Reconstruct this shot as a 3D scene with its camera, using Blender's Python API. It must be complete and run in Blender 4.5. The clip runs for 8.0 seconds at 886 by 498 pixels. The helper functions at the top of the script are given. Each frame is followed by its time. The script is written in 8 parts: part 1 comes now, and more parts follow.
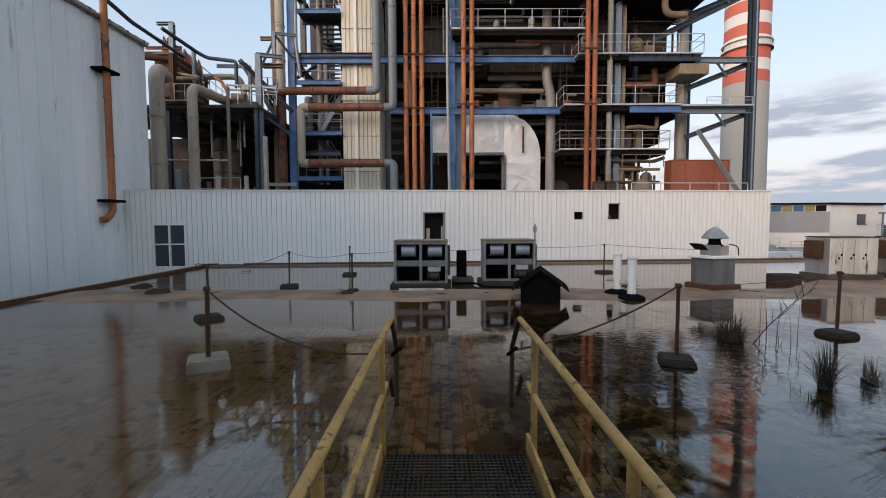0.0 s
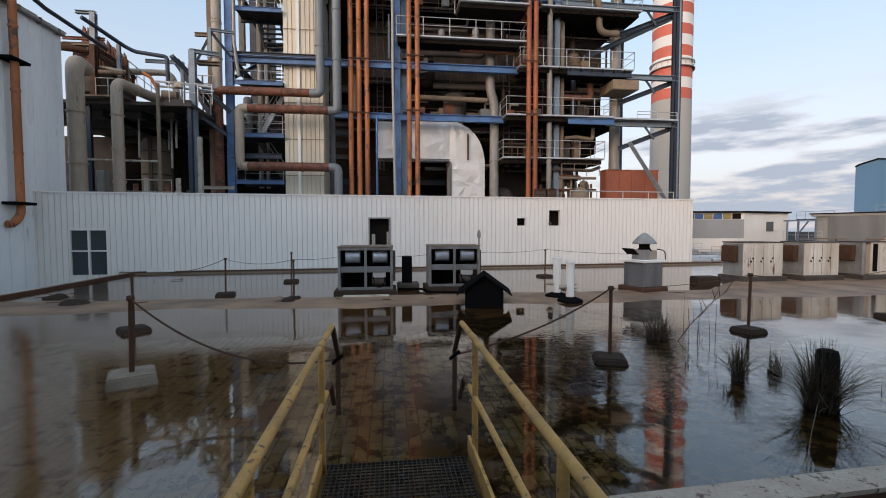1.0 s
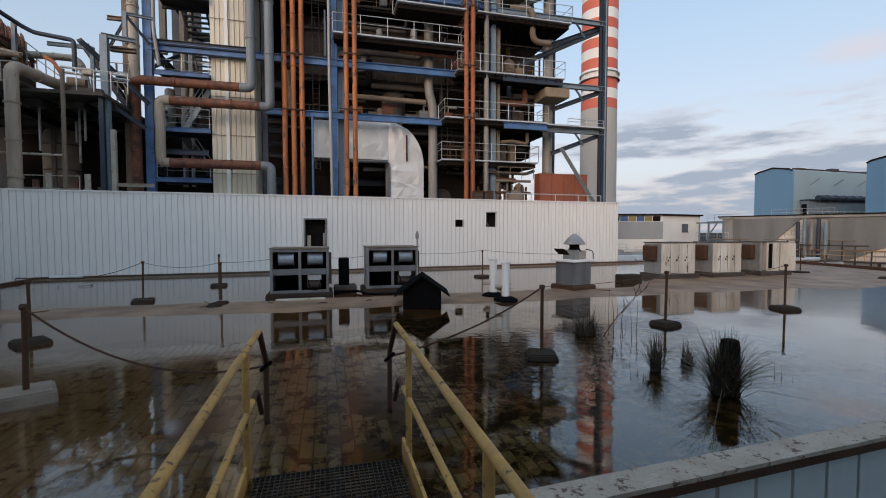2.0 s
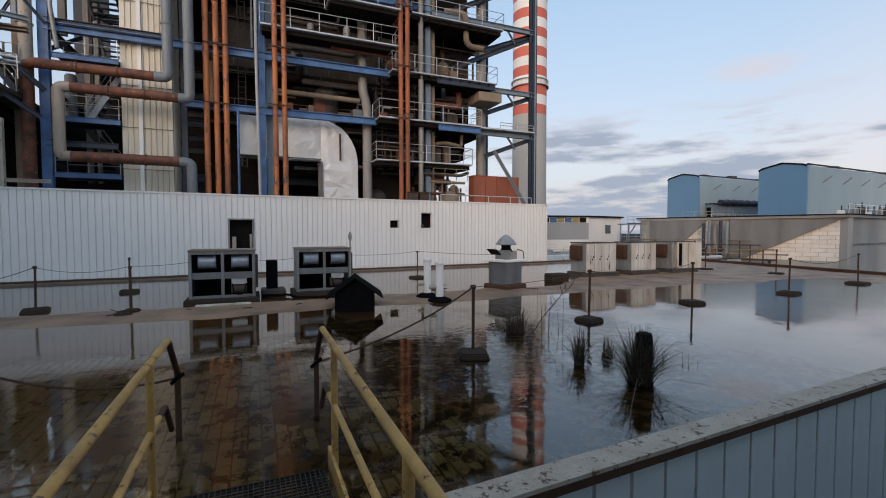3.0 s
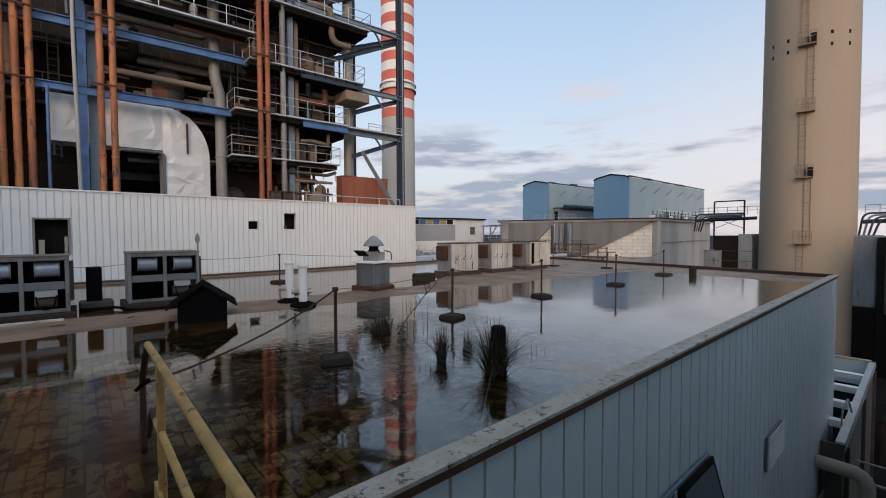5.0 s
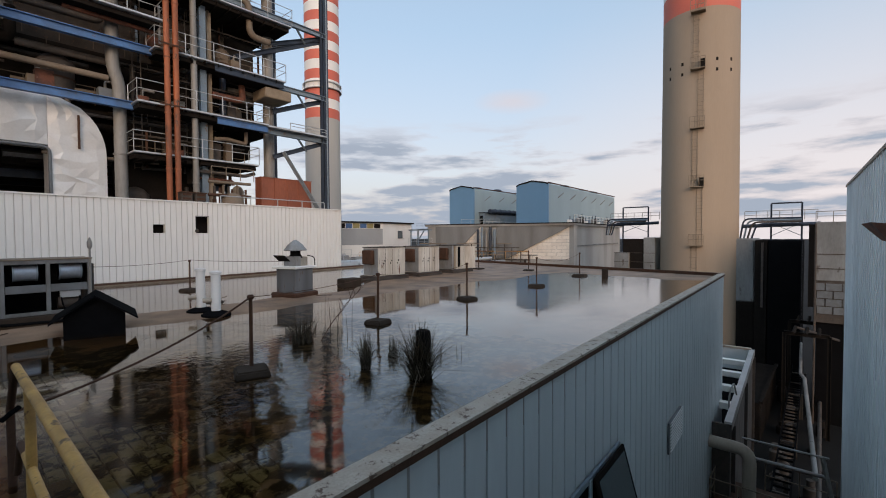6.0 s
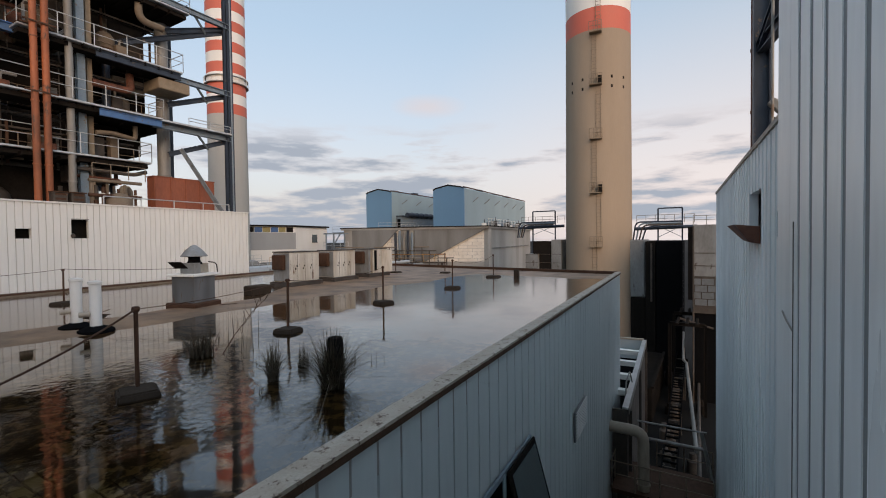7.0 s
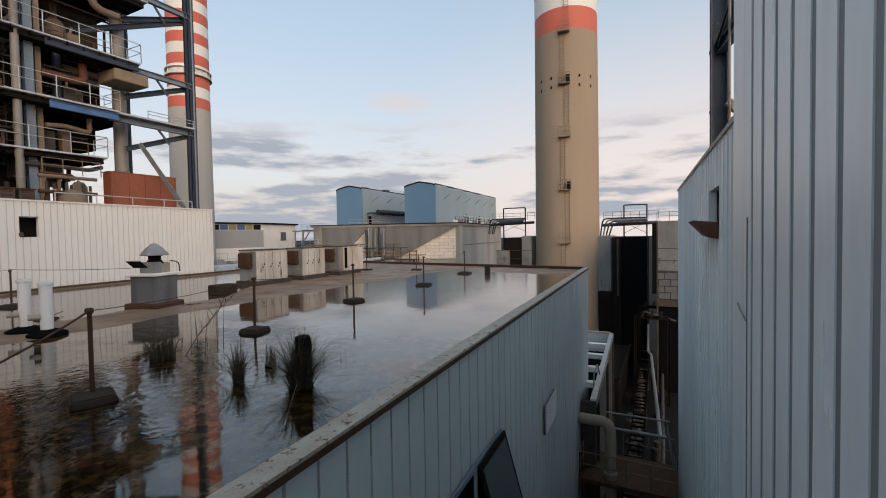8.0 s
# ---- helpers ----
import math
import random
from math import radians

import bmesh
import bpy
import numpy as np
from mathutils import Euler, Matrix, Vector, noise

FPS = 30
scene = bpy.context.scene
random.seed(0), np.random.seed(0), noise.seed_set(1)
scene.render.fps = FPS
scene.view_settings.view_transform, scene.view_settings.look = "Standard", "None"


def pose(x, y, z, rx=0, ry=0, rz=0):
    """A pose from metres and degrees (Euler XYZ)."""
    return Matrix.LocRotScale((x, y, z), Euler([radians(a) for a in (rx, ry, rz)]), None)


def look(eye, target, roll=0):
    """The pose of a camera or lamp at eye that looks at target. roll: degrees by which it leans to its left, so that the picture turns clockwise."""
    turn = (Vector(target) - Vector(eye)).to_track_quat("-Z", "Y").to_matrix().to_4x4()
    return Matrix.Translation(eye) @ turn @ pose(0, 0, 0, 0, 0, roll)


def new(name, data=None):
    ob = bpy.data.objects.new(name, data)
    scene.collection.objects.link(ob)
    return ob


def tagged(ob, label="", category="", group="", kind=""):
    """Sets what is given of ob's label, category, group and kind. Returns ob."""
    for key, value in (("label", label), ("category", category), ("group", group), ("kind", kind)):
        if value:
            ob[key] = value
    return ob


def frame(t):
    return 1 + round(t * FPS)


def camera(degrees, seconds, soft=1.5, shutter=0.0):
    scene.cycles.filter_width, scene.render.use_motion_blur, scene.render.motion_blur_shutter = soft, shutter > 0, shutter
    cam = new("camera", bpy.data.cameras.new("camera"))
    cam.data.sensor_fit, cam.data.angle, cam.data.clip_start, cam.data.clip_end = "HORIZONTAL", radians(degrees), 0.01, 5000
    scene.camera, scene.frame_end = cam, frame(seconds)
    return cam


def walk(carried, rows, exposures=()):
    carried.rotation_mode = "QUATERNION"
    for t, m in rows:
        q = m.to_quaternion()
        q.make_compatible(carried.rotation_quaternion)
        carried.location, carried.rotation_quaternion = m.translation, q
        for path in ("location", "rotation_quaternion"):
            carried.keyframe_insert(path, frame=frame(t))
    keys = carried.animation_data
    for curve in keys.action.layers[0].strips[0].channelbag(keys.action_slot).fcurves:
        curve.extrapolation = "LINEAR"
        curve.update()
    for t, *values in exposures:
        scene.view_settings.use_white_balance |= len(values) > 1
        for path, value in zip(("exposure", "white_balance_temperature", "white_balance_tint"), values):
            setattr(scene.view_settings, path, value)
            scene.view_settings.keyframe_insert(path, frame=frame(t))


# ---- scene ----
cam = camera(90.1, 8.0, soft=1.0)
PATH = [  # seconds, x, y, z, pitch, roll, yaw
    (0.0, 0.000, 0.000, 1.726, -3.35, 0.23, -0.17),
    (0.5, 0.018, -0.014, 1.725, -2.85, 0.24, -2.50),
    (1.0, 0.039, -0.019, 1.722, -2.62, 0.09, -7.05),
    (1.5, 0.061, -0.021, 1.717, -2.51, 0.04, -10.99),
    (3.0, 0.171, 0.001, 1.711, -2.33, 0.07, -22.99),
    (3.5, 0.206, -0.018, 1.710, -2.33, 0.07, -27.53),
    (4.0, 0.250, -0.002, 1.707, -2.43, 0.17, -32.60),
    (4.5, 0.282, 0.007, 1.697, -2.32, 0.21, -36.18),
    (6.0, 0.370, 0.007, 1.688, -1.67, 0.30, -48.86),
    (6.5, 0.417, 0.002, 1.684, -1.39, 0.50, -55.05),
    (7.0, 0.448, -0.005, 1.679, -1.32, 0.72, -59.46),
    (7.5, 0.462, -0.012, 1.675, -1.44, 0.93, -62.08),
    (8.0, 0.469, -0.025, 1.674, -1.77, 1.00, -63.11),
]
walk(cam, [(t, pose(x, y, z, 90 + pitch, roll, yaw)) for t, x, y, z, pitch, roll, yaw in PATH], [(0.0, 1.25, 7450, 16), (1.0, 1.22, 7400, 16), (1.5, 1.02, 7300, 15), (3.5, 0.97, 7120, 15), (5.5, 0.96, 7200, 15), (7.0, 0.97, 7720, 16), (8.0, 0.98, 7900, 16)])

# ---- light ----
SUN_AZ, SUN_EL = radians(230), radians(15)  # where the sun's glow stands, from +x towards +y
world = bpy.data.worlds.new("sky")
scene.world = world
world.use_nodes = True
wn, wl = world.node_tree.nodes, world.node_tree.links
wn.clear()
w_out = wn.new("ShaderNodeOutputWorld")
w_bg = wn.new("ShaderNodeBackground")
w_sky = wn.new("ShaderNodeTexSky")
w_sky.sky_type = "NISHITA"
w_sky.sun_disc = False
w_sky.sun_elevation = SUN_EL
w_sky.sun_rotation = math.pi / 2 - SUN_AZ
w_sky.air_density, w_sky.dust_density, w_sky.ozone_density = 1.0, 0.6, 1.6
w_bg.inputs["Strength"].default_value = 0.148
# thin high veil and low evening cloud banks
w_tc = wn.new("ShaderNodeTexCoord")
w_sep = wn.new("ShaderNodeSeparateXYZ")
wl.new(w_tc.outputs["Generated"], w_sep.inputs["Vector"])
w_map = wn.new("ShaderNodeMapping")
w_map.inputs["Scale"].default_value = (3.4, 3.4, 19.0)
wl.new(w_tc.outputs["Generated"], w_map.inputs["Vector"])
w_n = wn.new("ShaderNodeTexNoise")
w_n.inputs["Scale"].default_value, w_n.inputs["Detail"].default_value, w_n.inputs["Roughness"].default_value = 1.3, 8, 0.55
wl.new(w_map.outputs["Vector"], w_n.inputs["Vector"])
w_r = wn.new("ShaderNodeValToRGB")
w_r.color_ramp.elements[0].position, w_r.color_ramp.elements[1].position = 0.52, 0.66
w_dot = wn.new("ShaderNodeVectorMath")  # the bank thickens over the works
w_dot.operation = "DOT_PRODUCT"
w_dot.inputs[1].default_value = (0.71, 0.675, 0.19)
wl.new(w_tc.outputs["Generated"], w_dot.inputs[0])
w_bank = wn.new("ShaderNodeMapRange")
w_bank.inputs["From Min"].default_value, w_bank.inputs["From Max"].default_value = 0.93, 0.995
w_bank.inputs["To Min"].default_value, w_bank.inputs["To Max"].default_value = 0.0, 0.065
wl.new(w_dot.outputs["Value"], w_bank.inputs["Value"])
w_hz = wn.new("ShaderNodeMapRange")
w_hz.inputs["From Min"].default_value, w_hz.inputs["From Max"].default_value = 0.14, 0.05
w_hz.inputs["To Min"].default_value, w_hz.inputs["To Max"].default_value = 0.0, 0.07
wl.new(w_sep.outputs["Z"], w_hz.inputs["Value"])
w_add = wn.new("ShaderNodeMath")
w_add.operation = "ADD"
wl.new(w_bank.outputs["Result"], w_add.inputs[0])
wl.new(w_hz.outputs["Result"], w_add.inputs[1])
w_sum = wn.new("ShaderNodeMath")
w_sum.operation = "ADD"
wl.new(w_n.outputs["Fac"], w_sum.inputs[0])
wl.new(w_add.outputs[0], w_sum.inputs[1])
wl.new(w_sum.outputs[0], w_r.inputs["Fac"])
w_low = wn.new("ShaderNodeMapRange")
w_low.inputs["From Min"].default_value, w_low.inputs["From Max"].default_value = 0.255, 0.195
wl.new(w_sep.outputs["Z"], w_low.inputs["Value"])
w_m = wn.new("ShaderNodeMath")
w_m.operation = "MULTIPLY"
wl.new(w_r.outputs["Color"], w_m.inputs[0])
wl.new(w_low.outputs["Result"], w_m.inputs[1])
w_veil = wn.new("ShaderNodeMix")
w_veil.data_type = "RGBA"
w_vf = wn.new("ShaderNodeMapRange")
w_vf.inputs["From Min"].default_value, w_vf.inputs["From Max"].default_value = 0.0, 0.45
w_vf.inputs["To Min"].default_value, w_vf.inputs["To Max"].default_value = 0.94, 0.60
wl.new(w_sep.outputs["Z"], w_vf.inputs["Value"])
wl.new(w_vf.outputs["Result"], w_veil.inputs["Factor"])
wl.new(w_sky.outputs["Color"], w_veil.inputs["A"])
w_pink = wn.new("ShaderNodeValToRGB")  # veil colour by height over the horizon
w_pink.color_ramp.elements[0].color, w_pink.color_ramp.elements[0].position = (1.72, 1.76, 2.08, 1), 0.0
w_pink.color_ramp.elements[1].color, w_pink.color_ramp.elements[1].position = (1.44, 2.1, 2.78, 1), 0.42
e = w_pink.color_ramp.elements.new(0.14)
e.color = (1.9, 2.1, 2.5, 1)
wl.new(w_sep.outputs["Z"], w_pink.inputs["Fac"])
wl.new(w_pink.outputs["Color"], w_veil.inputs["B"])
w_gd = wn.new("ShaderNodeVectorMath")  # the sky glows round the low sun, behind the camera
w_gd.operation = "DOT_PRODUCT"
w_gd.inputs[1].default_value = (math.cos(SUN_AZ), math.sin(SUN_AZ), 0.2)
wl.new(w_tc.outputs["Generated"], w_gd.inputs[0])
w_gm = wn.new("ShaderNodeMapRange")
w_gm.inputs["From Min"].default_value, w_gm.inputs["From Max"].default_value = 0.05, 1.0
w_gm.inputs["To Min"].default_value, w_gm.inputs["To Max"].default_value = 1.0, 1.9
wl.new(w_gd.outputs["Value"], w_gm.inputs["Value"])
w_gs = wn.new("ShaderNodeVectorMath")
w_gs.operation = "SCALE"
wl.new(w_veil.outputs["Result"], w_gs.inputs[0])
wl.new(w_gm.outputs["Result"], w_gs.inputs["Scale"])
w_ed = wn.new("ShaderNodeVectorMath")  # pale warm light low over the alley's end
w_ed.operation = "DOT_PRODUCT"
w_ed.inputs[1].default_value = (0.985, -0.17, 0.0)
wl.new(w_tc.outputs["Generated"], w_ed.inputs[0])
w_em = wn.new("ShaderNodeMapRange")
w_em.inputs["From Min"].default_value, w_em.inputs["From Max"].default_value = 0.72, 0.99
w_em.inputs["To Min"].default_value, w_em.inputs["To Max"].default_value = 0.0, 0.85
wl.new(w_ed.outputs["Value"], w_em.inputs["Value"])
w_ez = wn.new("ShaderNodeMapRange")
w_ez.inputs["From Min"].default_value, w_ez.inputs["From Max"].default_value = 0.52, 0.08
wl.new(w_sep.outputs["Z"], w_ez.inputs["Value"])
w_ef = wn.new("ShaderNodeMath")
w_ef.operation = "MULTIPLY"
wl.new(w_em.outputs["Result"], w_ef.inputs[0])
wl.new(w_ez.outputs["Result"], w_ef.inputs[1])
w_east = wn.new("ShaderNodeMix")
w_east.data_type = "RGBA"
wl.new(w_ef.outputs[0], w_east.inputs["Factor"])
wl.new(w_gs.outputs["Vector"], w_east.inputs["A"])
w_east.inputs["B"].default_value = (2.85, 2.87, 3.15, 1)
w_pd = wn.new("ShaderNodeVectorMath")  # one small pink cloud by itself
w_pd.operation = "DISTANCE"
w_pm = wn.new("ShaderNodeMapping")
w_pm.inputs["Scale"].default_value = (1.0, 1.0, 3.2)
wl.new(w_tc.outputs["Generated"], w_pm.inputs["Vector"])
wl.new(w_pm.outputs["Vector"], w_pd.inputs[0])
w_pd.inputs[1].default_value = (0.81, 0.51, 0.91)
w_pf = wn.new("ShaderNodeMapRange")
w_pf.inputs["From Min"].default_value, w_pf.inputs["From Max"].default_value = 0.085, 0.01
w_pf.inputs["To Min"].default_value, w_pf.inputs["To Max"].default_value = 0.0, 1.3
wl.new(w_pd.outputs["Value"], w_pf.inputs["Value"])
w_pn = wn.new("ShaderNodeMath")
w_pn.operation = "MULTIPLY"
w_pn.use_clamp = True
wl.new(w_pf.outputs["Result"], w_pn.inputs[0])
wl.new(w_n.outputs["Fac"], w_pn.inputs[1])
w_puff = wn.new("ShaderNodeMix")
w_puff.data_type = "RGBA"
wl.new(w_pn.outputs[0], w_puff.inputs["Factor"])
wl.new(w_east.outputs["Result"], w_puff.inputs["A"])
w_puff.inputs["B"].default_value = (2.4, 2.34, 2.6, 1)
w_cl = wn.new("ShaderNodeMix")
w_cl.data_type = "RGBA"
wl.new(w_m.outputs[0], w_cl.inputs["Factor"])
wl.new(w_puff.outputs["Result"], w_cl.inputs["A"])
w_cc = wn.new("ShaderNodeValToRGB")  # pink thin edges, lilac-grey cores
w_cc.color_ramp.elements[0].color, w_cc.color_ramp.elements[0].position = (2.1, 2.06, 2.3, 1), 0.1
w_cc.color_ramp.elements[1].color, w_cc.color_ramp.elements[1].position = (1.22, 1.56, 2.05, 1), 0.9
wl.new(w_m.outputs[0], w_cc.inputs["Fac"])
wl.new(w_cc.outputs["Color"], w_cl.inputs["B"])
wl.new(w_cl.outputs["Result"], w_bg.inputs["Color"])
wl.new(w_bg.outputs["Background"], w_out.inputs["Surface"])
sun = new("sun", bpy.data.lights.new("sun", "SUN"))
sun.data.energy, sun.data.angle, sun.data.color = 0.68, radians(30), (1.0, 0.72, 0.48)
sun.matrix_world = look((math.cos(SUN_AZ) * math.cos(SUN_EL), math.sin(SUN_AZ) * math.cos(SUN_EL), math.sin(SUN_EL)), (0, 0, 0))


# ---- materials ----
def material(name, base, rough=0.6, metal=0.0, spots=None, spot_size=1.2, spot_amount=0.45, grain=12.0, vary=0.25, bump=0.15, streak=1.0, wear=None, wear_at=0.62, gloss=0.5, world=False):
    """A painted, rusted or mineral surface: broad stains, fine grain and relief; streak stretches the stains along z; wear is a second, harder-edged colour."""
    m = bpy.data.materials.new(name)
    m.use_nodes = True
    n, l = m.node_tree.nodes, m.node_tree.links
    b = n["Principled BSDF"]
    tc = n.new("ShaderNodeTexCoord")
    info = n.new("ShaderNodeObjectInfo")
    mp = n.new("ShaderNodeMapping")
    mp.inputs["Scale"].default_value = (1, 1, 1 / streak)
    if world:  # one stain pattern over many pieces
        geo = n.new("ShaderNodeNewGeometry")
        l.new(geo.outputs["Position"], mp.inputs["Vector"])
    else:
        l.new(tc.outputs["Object"], mp.inputs["Vector"])
    shift = n.new("ShaderNodeVectorMath")
    shift.operation = "SCALE"
    l.new(info.outputs["Random"], shift.inputs["Scale"])
    shift.inputs[0].default_value = (37, 19, 53)
    if not world:
        l.new(shift.outputs["Vector"], mp.inputs["Location"])
    big = n.new("ShaderNodeTexNoise")
    big.inputs["Scale"].default_value, big.inputs["Detail"].default_value = spot_size, 6
    fine = n.new("ShaderNodeTexNoise")
    fine.inputs["Scale"].default_value, fine.inputs["Detail"].default_value = grain, 4
    l.new(mp.outputs["Vector"], big.inputs["Vector"])
    l.new(mp.outputs["Vector"], fine.inputs["Vector"])
    ramp = n.new("ShaderNodeValToRGB")
    ramp.color_ramp.elements[0].position, ramp.color_ramp.elements[1].position = 0.38, 0.66
    l.new(big.outputs["Fac"], ramp.inputs["Fac"])
    mixs = n.new("ShaderNodeMix")
    mixs.data_type = "RGBA"
    amount = n.new("ShaderNodeMath")
    amount.operation = "MULTIPLY"
    amount.inputs[1].default_value = spot_amount
    l.new(ramp.outputs["Color"], amount.inputs[0])
    l.new(amount.outputs[0], mixs.inputs["Factor"])
    mixs.inputs["A"].default_value = (*base, 1)
    mixs.inputs["B"].default_value = (*(spots or [c * 0.6 for c in base]), 1)
    last = mixs.outputs["Result"]
    if wear:
        wr = n.new("ShaderNodeValToRGB")
        wr.color_ramp.elements[0].position, wr.color_ramp.elements[1].position = wear_at, wear_at + 0.05
        wn_ = n.new("ShaderNodeTexNoise")
        wn_.inputs["Scale"].default_value, wn_.inputs["Detail"].default_value, wn_.inputs["Roughness"].default_value = spot_size * 2.7, 8, 0.7
        l.new(mp.outputs["Vector"], wn_.inputs["Vector"])
        if world:  # algae grow thicker towards the middle of the roof
            sx_ = n.new("ShaderNodeSeparateXYZ")
            l.new(geo.outputs["Position"], sx_.inputs["Vector"])
            gr = n.new("ShaderNodeMapRange")
            gr.inputs["From Min"].default_value, gr.inputs["From Max"].default_value = -1.5, 2.8
            gr.inputs["To Min"].default_value, gr.inputs["To Max"].default_value = 0.0, 0.10
            l.new(sx_.outputs["X"], gr.inputs["Value"])
            ad = n.new("ShaderNodeMath")
            ad.operation = "ADD"
            l.new(wn_.outputs["Fac"], ad.inputs[0])
            l.new(gr.outputs["Result"], ad.inputs[1])
            l.new(ad.outputs[0], wr.inputs["Fac"])
        else:
            l.new(wn_.outputs["Fac"], wr.inputs["Fac"])
        mw = n.new("ShaderNodeMix")
        mw.data_type = "RGBA"
        l.new(wr.outputs["Color"], mw.inputs["Factor"])
        l.new(last, mw.inputs["A"])
        mw.inputs["B"].default_value = (*wear, 1)
        last = mw.outputs["Result"]
    hsv = n.new("ShaderNodeHueSaturation")
    val = n.new("ShaderNodeMapRange")
    val.inputs["To Min"].default_value, val.inputs["To Max"].default_value = 1 - vary, 1 + vary
    l.new(fine.outputs["Fac"], val.inputs["Value"])
    l.new(val.outputs["Result"], hsv.inputs["Value"])
    l.new(last, hsv.inputs["Color"])
    l.new(hsv.outputs["Color"], b.inputs["Base Color"])
    rr = n.new("ShaderNodeMapRange")
    rr.inputs["To Min"].default_value, rr.inputs["To Max"].default_value = max(0.02, rough - 0.12), min(1, rough + 0.12)
    l.new(big.outputs["Fac"], rr.inputs["Value"])
    l.new(rr.outputs["Result"], b.inputs["Roughness"])
    b.inputs["Metallic"].default_value = metal
    b.inputs["Specular IOR Level"].default_value = gloss
    bp = n.new("ShaderNodeBump")
    bp.inputs["Strength"].default_value, bp.inputs["Distance"].default_value = bump, 0.02
    l.new(fine.outputs["Fac"], bp.inputs["Height"])
    l.new(bp.outputs["Normal"], b.inputs["Normal"])
    return m


RUST = (0.16, 0.06, 0.025)
M_WHITE = material("white_sheet", (0.72, 0.69, 0.645), 0.42, spots=(0.68, 0.65, 0.60), spot_size=0.45, spot_amount=0.6, streak=7, vary=0.06, bump=0.04, wear=(0.52, 0.46, 0.39), wear_at=0.72)
M_BLUEGREY = material("bluegrey_sheet", (0.80, 0.845, 0.85), 0.30, spots=(0.56, 0.61, 0.625), spot_size=0.5, spot_amount=0.6, streak=5, vary=0.08, bump=0.05, wear=(0.44, 0.475, 0.485), wear_at=0.64)
M_TEAL = material("grey_green_sheet", (0.58, 0.625, 0.62), 0.36, gloss=0.9, spots=(0.44, 0.47, 0.465), spot_size=0.5, streak=6, vary=0.07, bump=0.04, wear=(0.38, 0.365, 0.33), wear_at=0.72)
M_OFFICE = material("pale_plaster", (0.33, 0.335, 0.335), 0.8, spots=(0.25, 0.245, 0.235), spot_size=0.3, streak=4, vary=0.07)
M_BLUE = material("blue_steel", (0.055, 0.15, 0.335), 0.5, spots=(0.04, 0.075, 0.13), spot_size=1.5, spot_amount=0.75, wear=(0.13, 0.095, 0.08), wear_at=0.61)
M_DARKBLUE = material("dark_blue_steel", (0.02, 0.03, 0.048), 0.55, wear=(0.10, 0.07, 0.05), wear_at=0.61)
M_GREYBLUE = material("grey_blue_steel", (0.17, 0.22, 0.26), 0.5, spots=(0.12, 0.15, 0.17), wear=(0.2, 0.12, 0.07), wear_at=0.6)
M_ORANGE = material("orange_pipe", (0.44, 0.135, 0.035), 0.6, spots=(0.18, 0.058, 0.024), spot_size=1.1, spot_amount=0.85, streak=3, wear=(0.085, 0.04, 0.025), wear_at=0.555)
M_RUSTPIPE = material("rust_red_pipe", (0.165, 0.052, 0.024), 0.7, spots=(0.05, 0.022, 0.015), spot_size=2.2, spot_amount=0.9, vary=0.35, wear=(0.24, 0.17, 0.12), wear_at=0.605)
M_GREYPIPE = material("grey_pipe", (0.23, 0.218, 0.20), 0.55, spots=(0.14, 0.127, 0.11), spot_size=1.0, spot_amount=0.7, streak=4, wear=(0.17, 0.10, 0.06), wear_at=0.63)
M_SLATEPIPE = material("slate_lagging", (0.165, 0.185, 0.195), 0.55, spots=(0.11, 0.12, 0.125), spot_size=1.0, spot_amount=0.7, streak=4, wear=(0.13, 0.09, 0.06), wear_at=0.64)
M_RUSTORANGE = material("rusted_orange_pipe", (0.33, 0.088, 0.03), 0.65, spots=(0.15, 0.05, 0.022), spot_size=1.1, spot_amount=0.85, streak=3, wear=(0.085, 0.04, 0.025), wear_at=0.56)
M_LAGGING = material("warm_grey_lagging", (0.34, 0.275, 0.21), 0.6, spots=(0.23, 0.175, 0.125), spot_size=0.9, spot_amount=0.75, streak=5, wear=(0.15, 0.095, 0.06), wear_at=0.62)
M_GALV = material("galvanised", (0.48, 0.49, 0.49), 0.4, metal=0.35, spots=(0.33, 0.32, 0.31), vary=0.12)
M_OLDGALV = material("old_galvanised", (0.27, 0.27, 0.265), 0.5, metal=0.25, spots=(0.19, 0.165, 0.14), spot_size=2.2, spot_amount=0.8, streak=2, wear=(0.15, 0.08, 0.045), wear_at=0.62)
M_DRUM = material("galvanised_drum", (0.30, 0.345, 0.40), 0.35, metal=0.4, spots=(0.2, 0.22, 0.25), spot_size=2.0)
M_CASE = material("grey_fan_case", (0.165, 0.17, 0.17), 0.55, spots=(0.10, 0.095, 0.085), spot_size=2.5, spot_amount=0.8, streak=2, wear=(0.11, 0.06, 0.035), wear_at=0.62)
M_VENT = material("stained_zinc", (0.17, 0.175, 0.18), 0.45, metal=0.3, spots=(0.09, 0.085, 0.08), spot_size=3, spot_amount=0.8, streak=4, wear=(0.12, 0.06, 0.03), wear_at=0.62)
M_FRAME = material("grimy_grey_frame", (0.13, 0.14, 0.145), 0.6, spots=(0.08, 0.075, 0.07), spot_size=3)
M_TANDARK = material("tan_rusty_steel", (0.18, 0.135, 0.095), 0.8, spots=(0.11, 0.075, 0.05), spot_size=1.6)
M_CLAD = material("beige_cladding", (0.60, 0.53, 0.415), 0.5, spots=(0.36, 0.32, 0.25), spot_size=0.6, streak=6, vary=0.08, bump=0.05)
M_FOIL = material("silver_cladding", (0.62, 0.59, 0.555), 0.4, metal=0.2, spots=(0.43, 0.395, 0.36), spot_size=0.9, vary=0.08, bump=0.3)
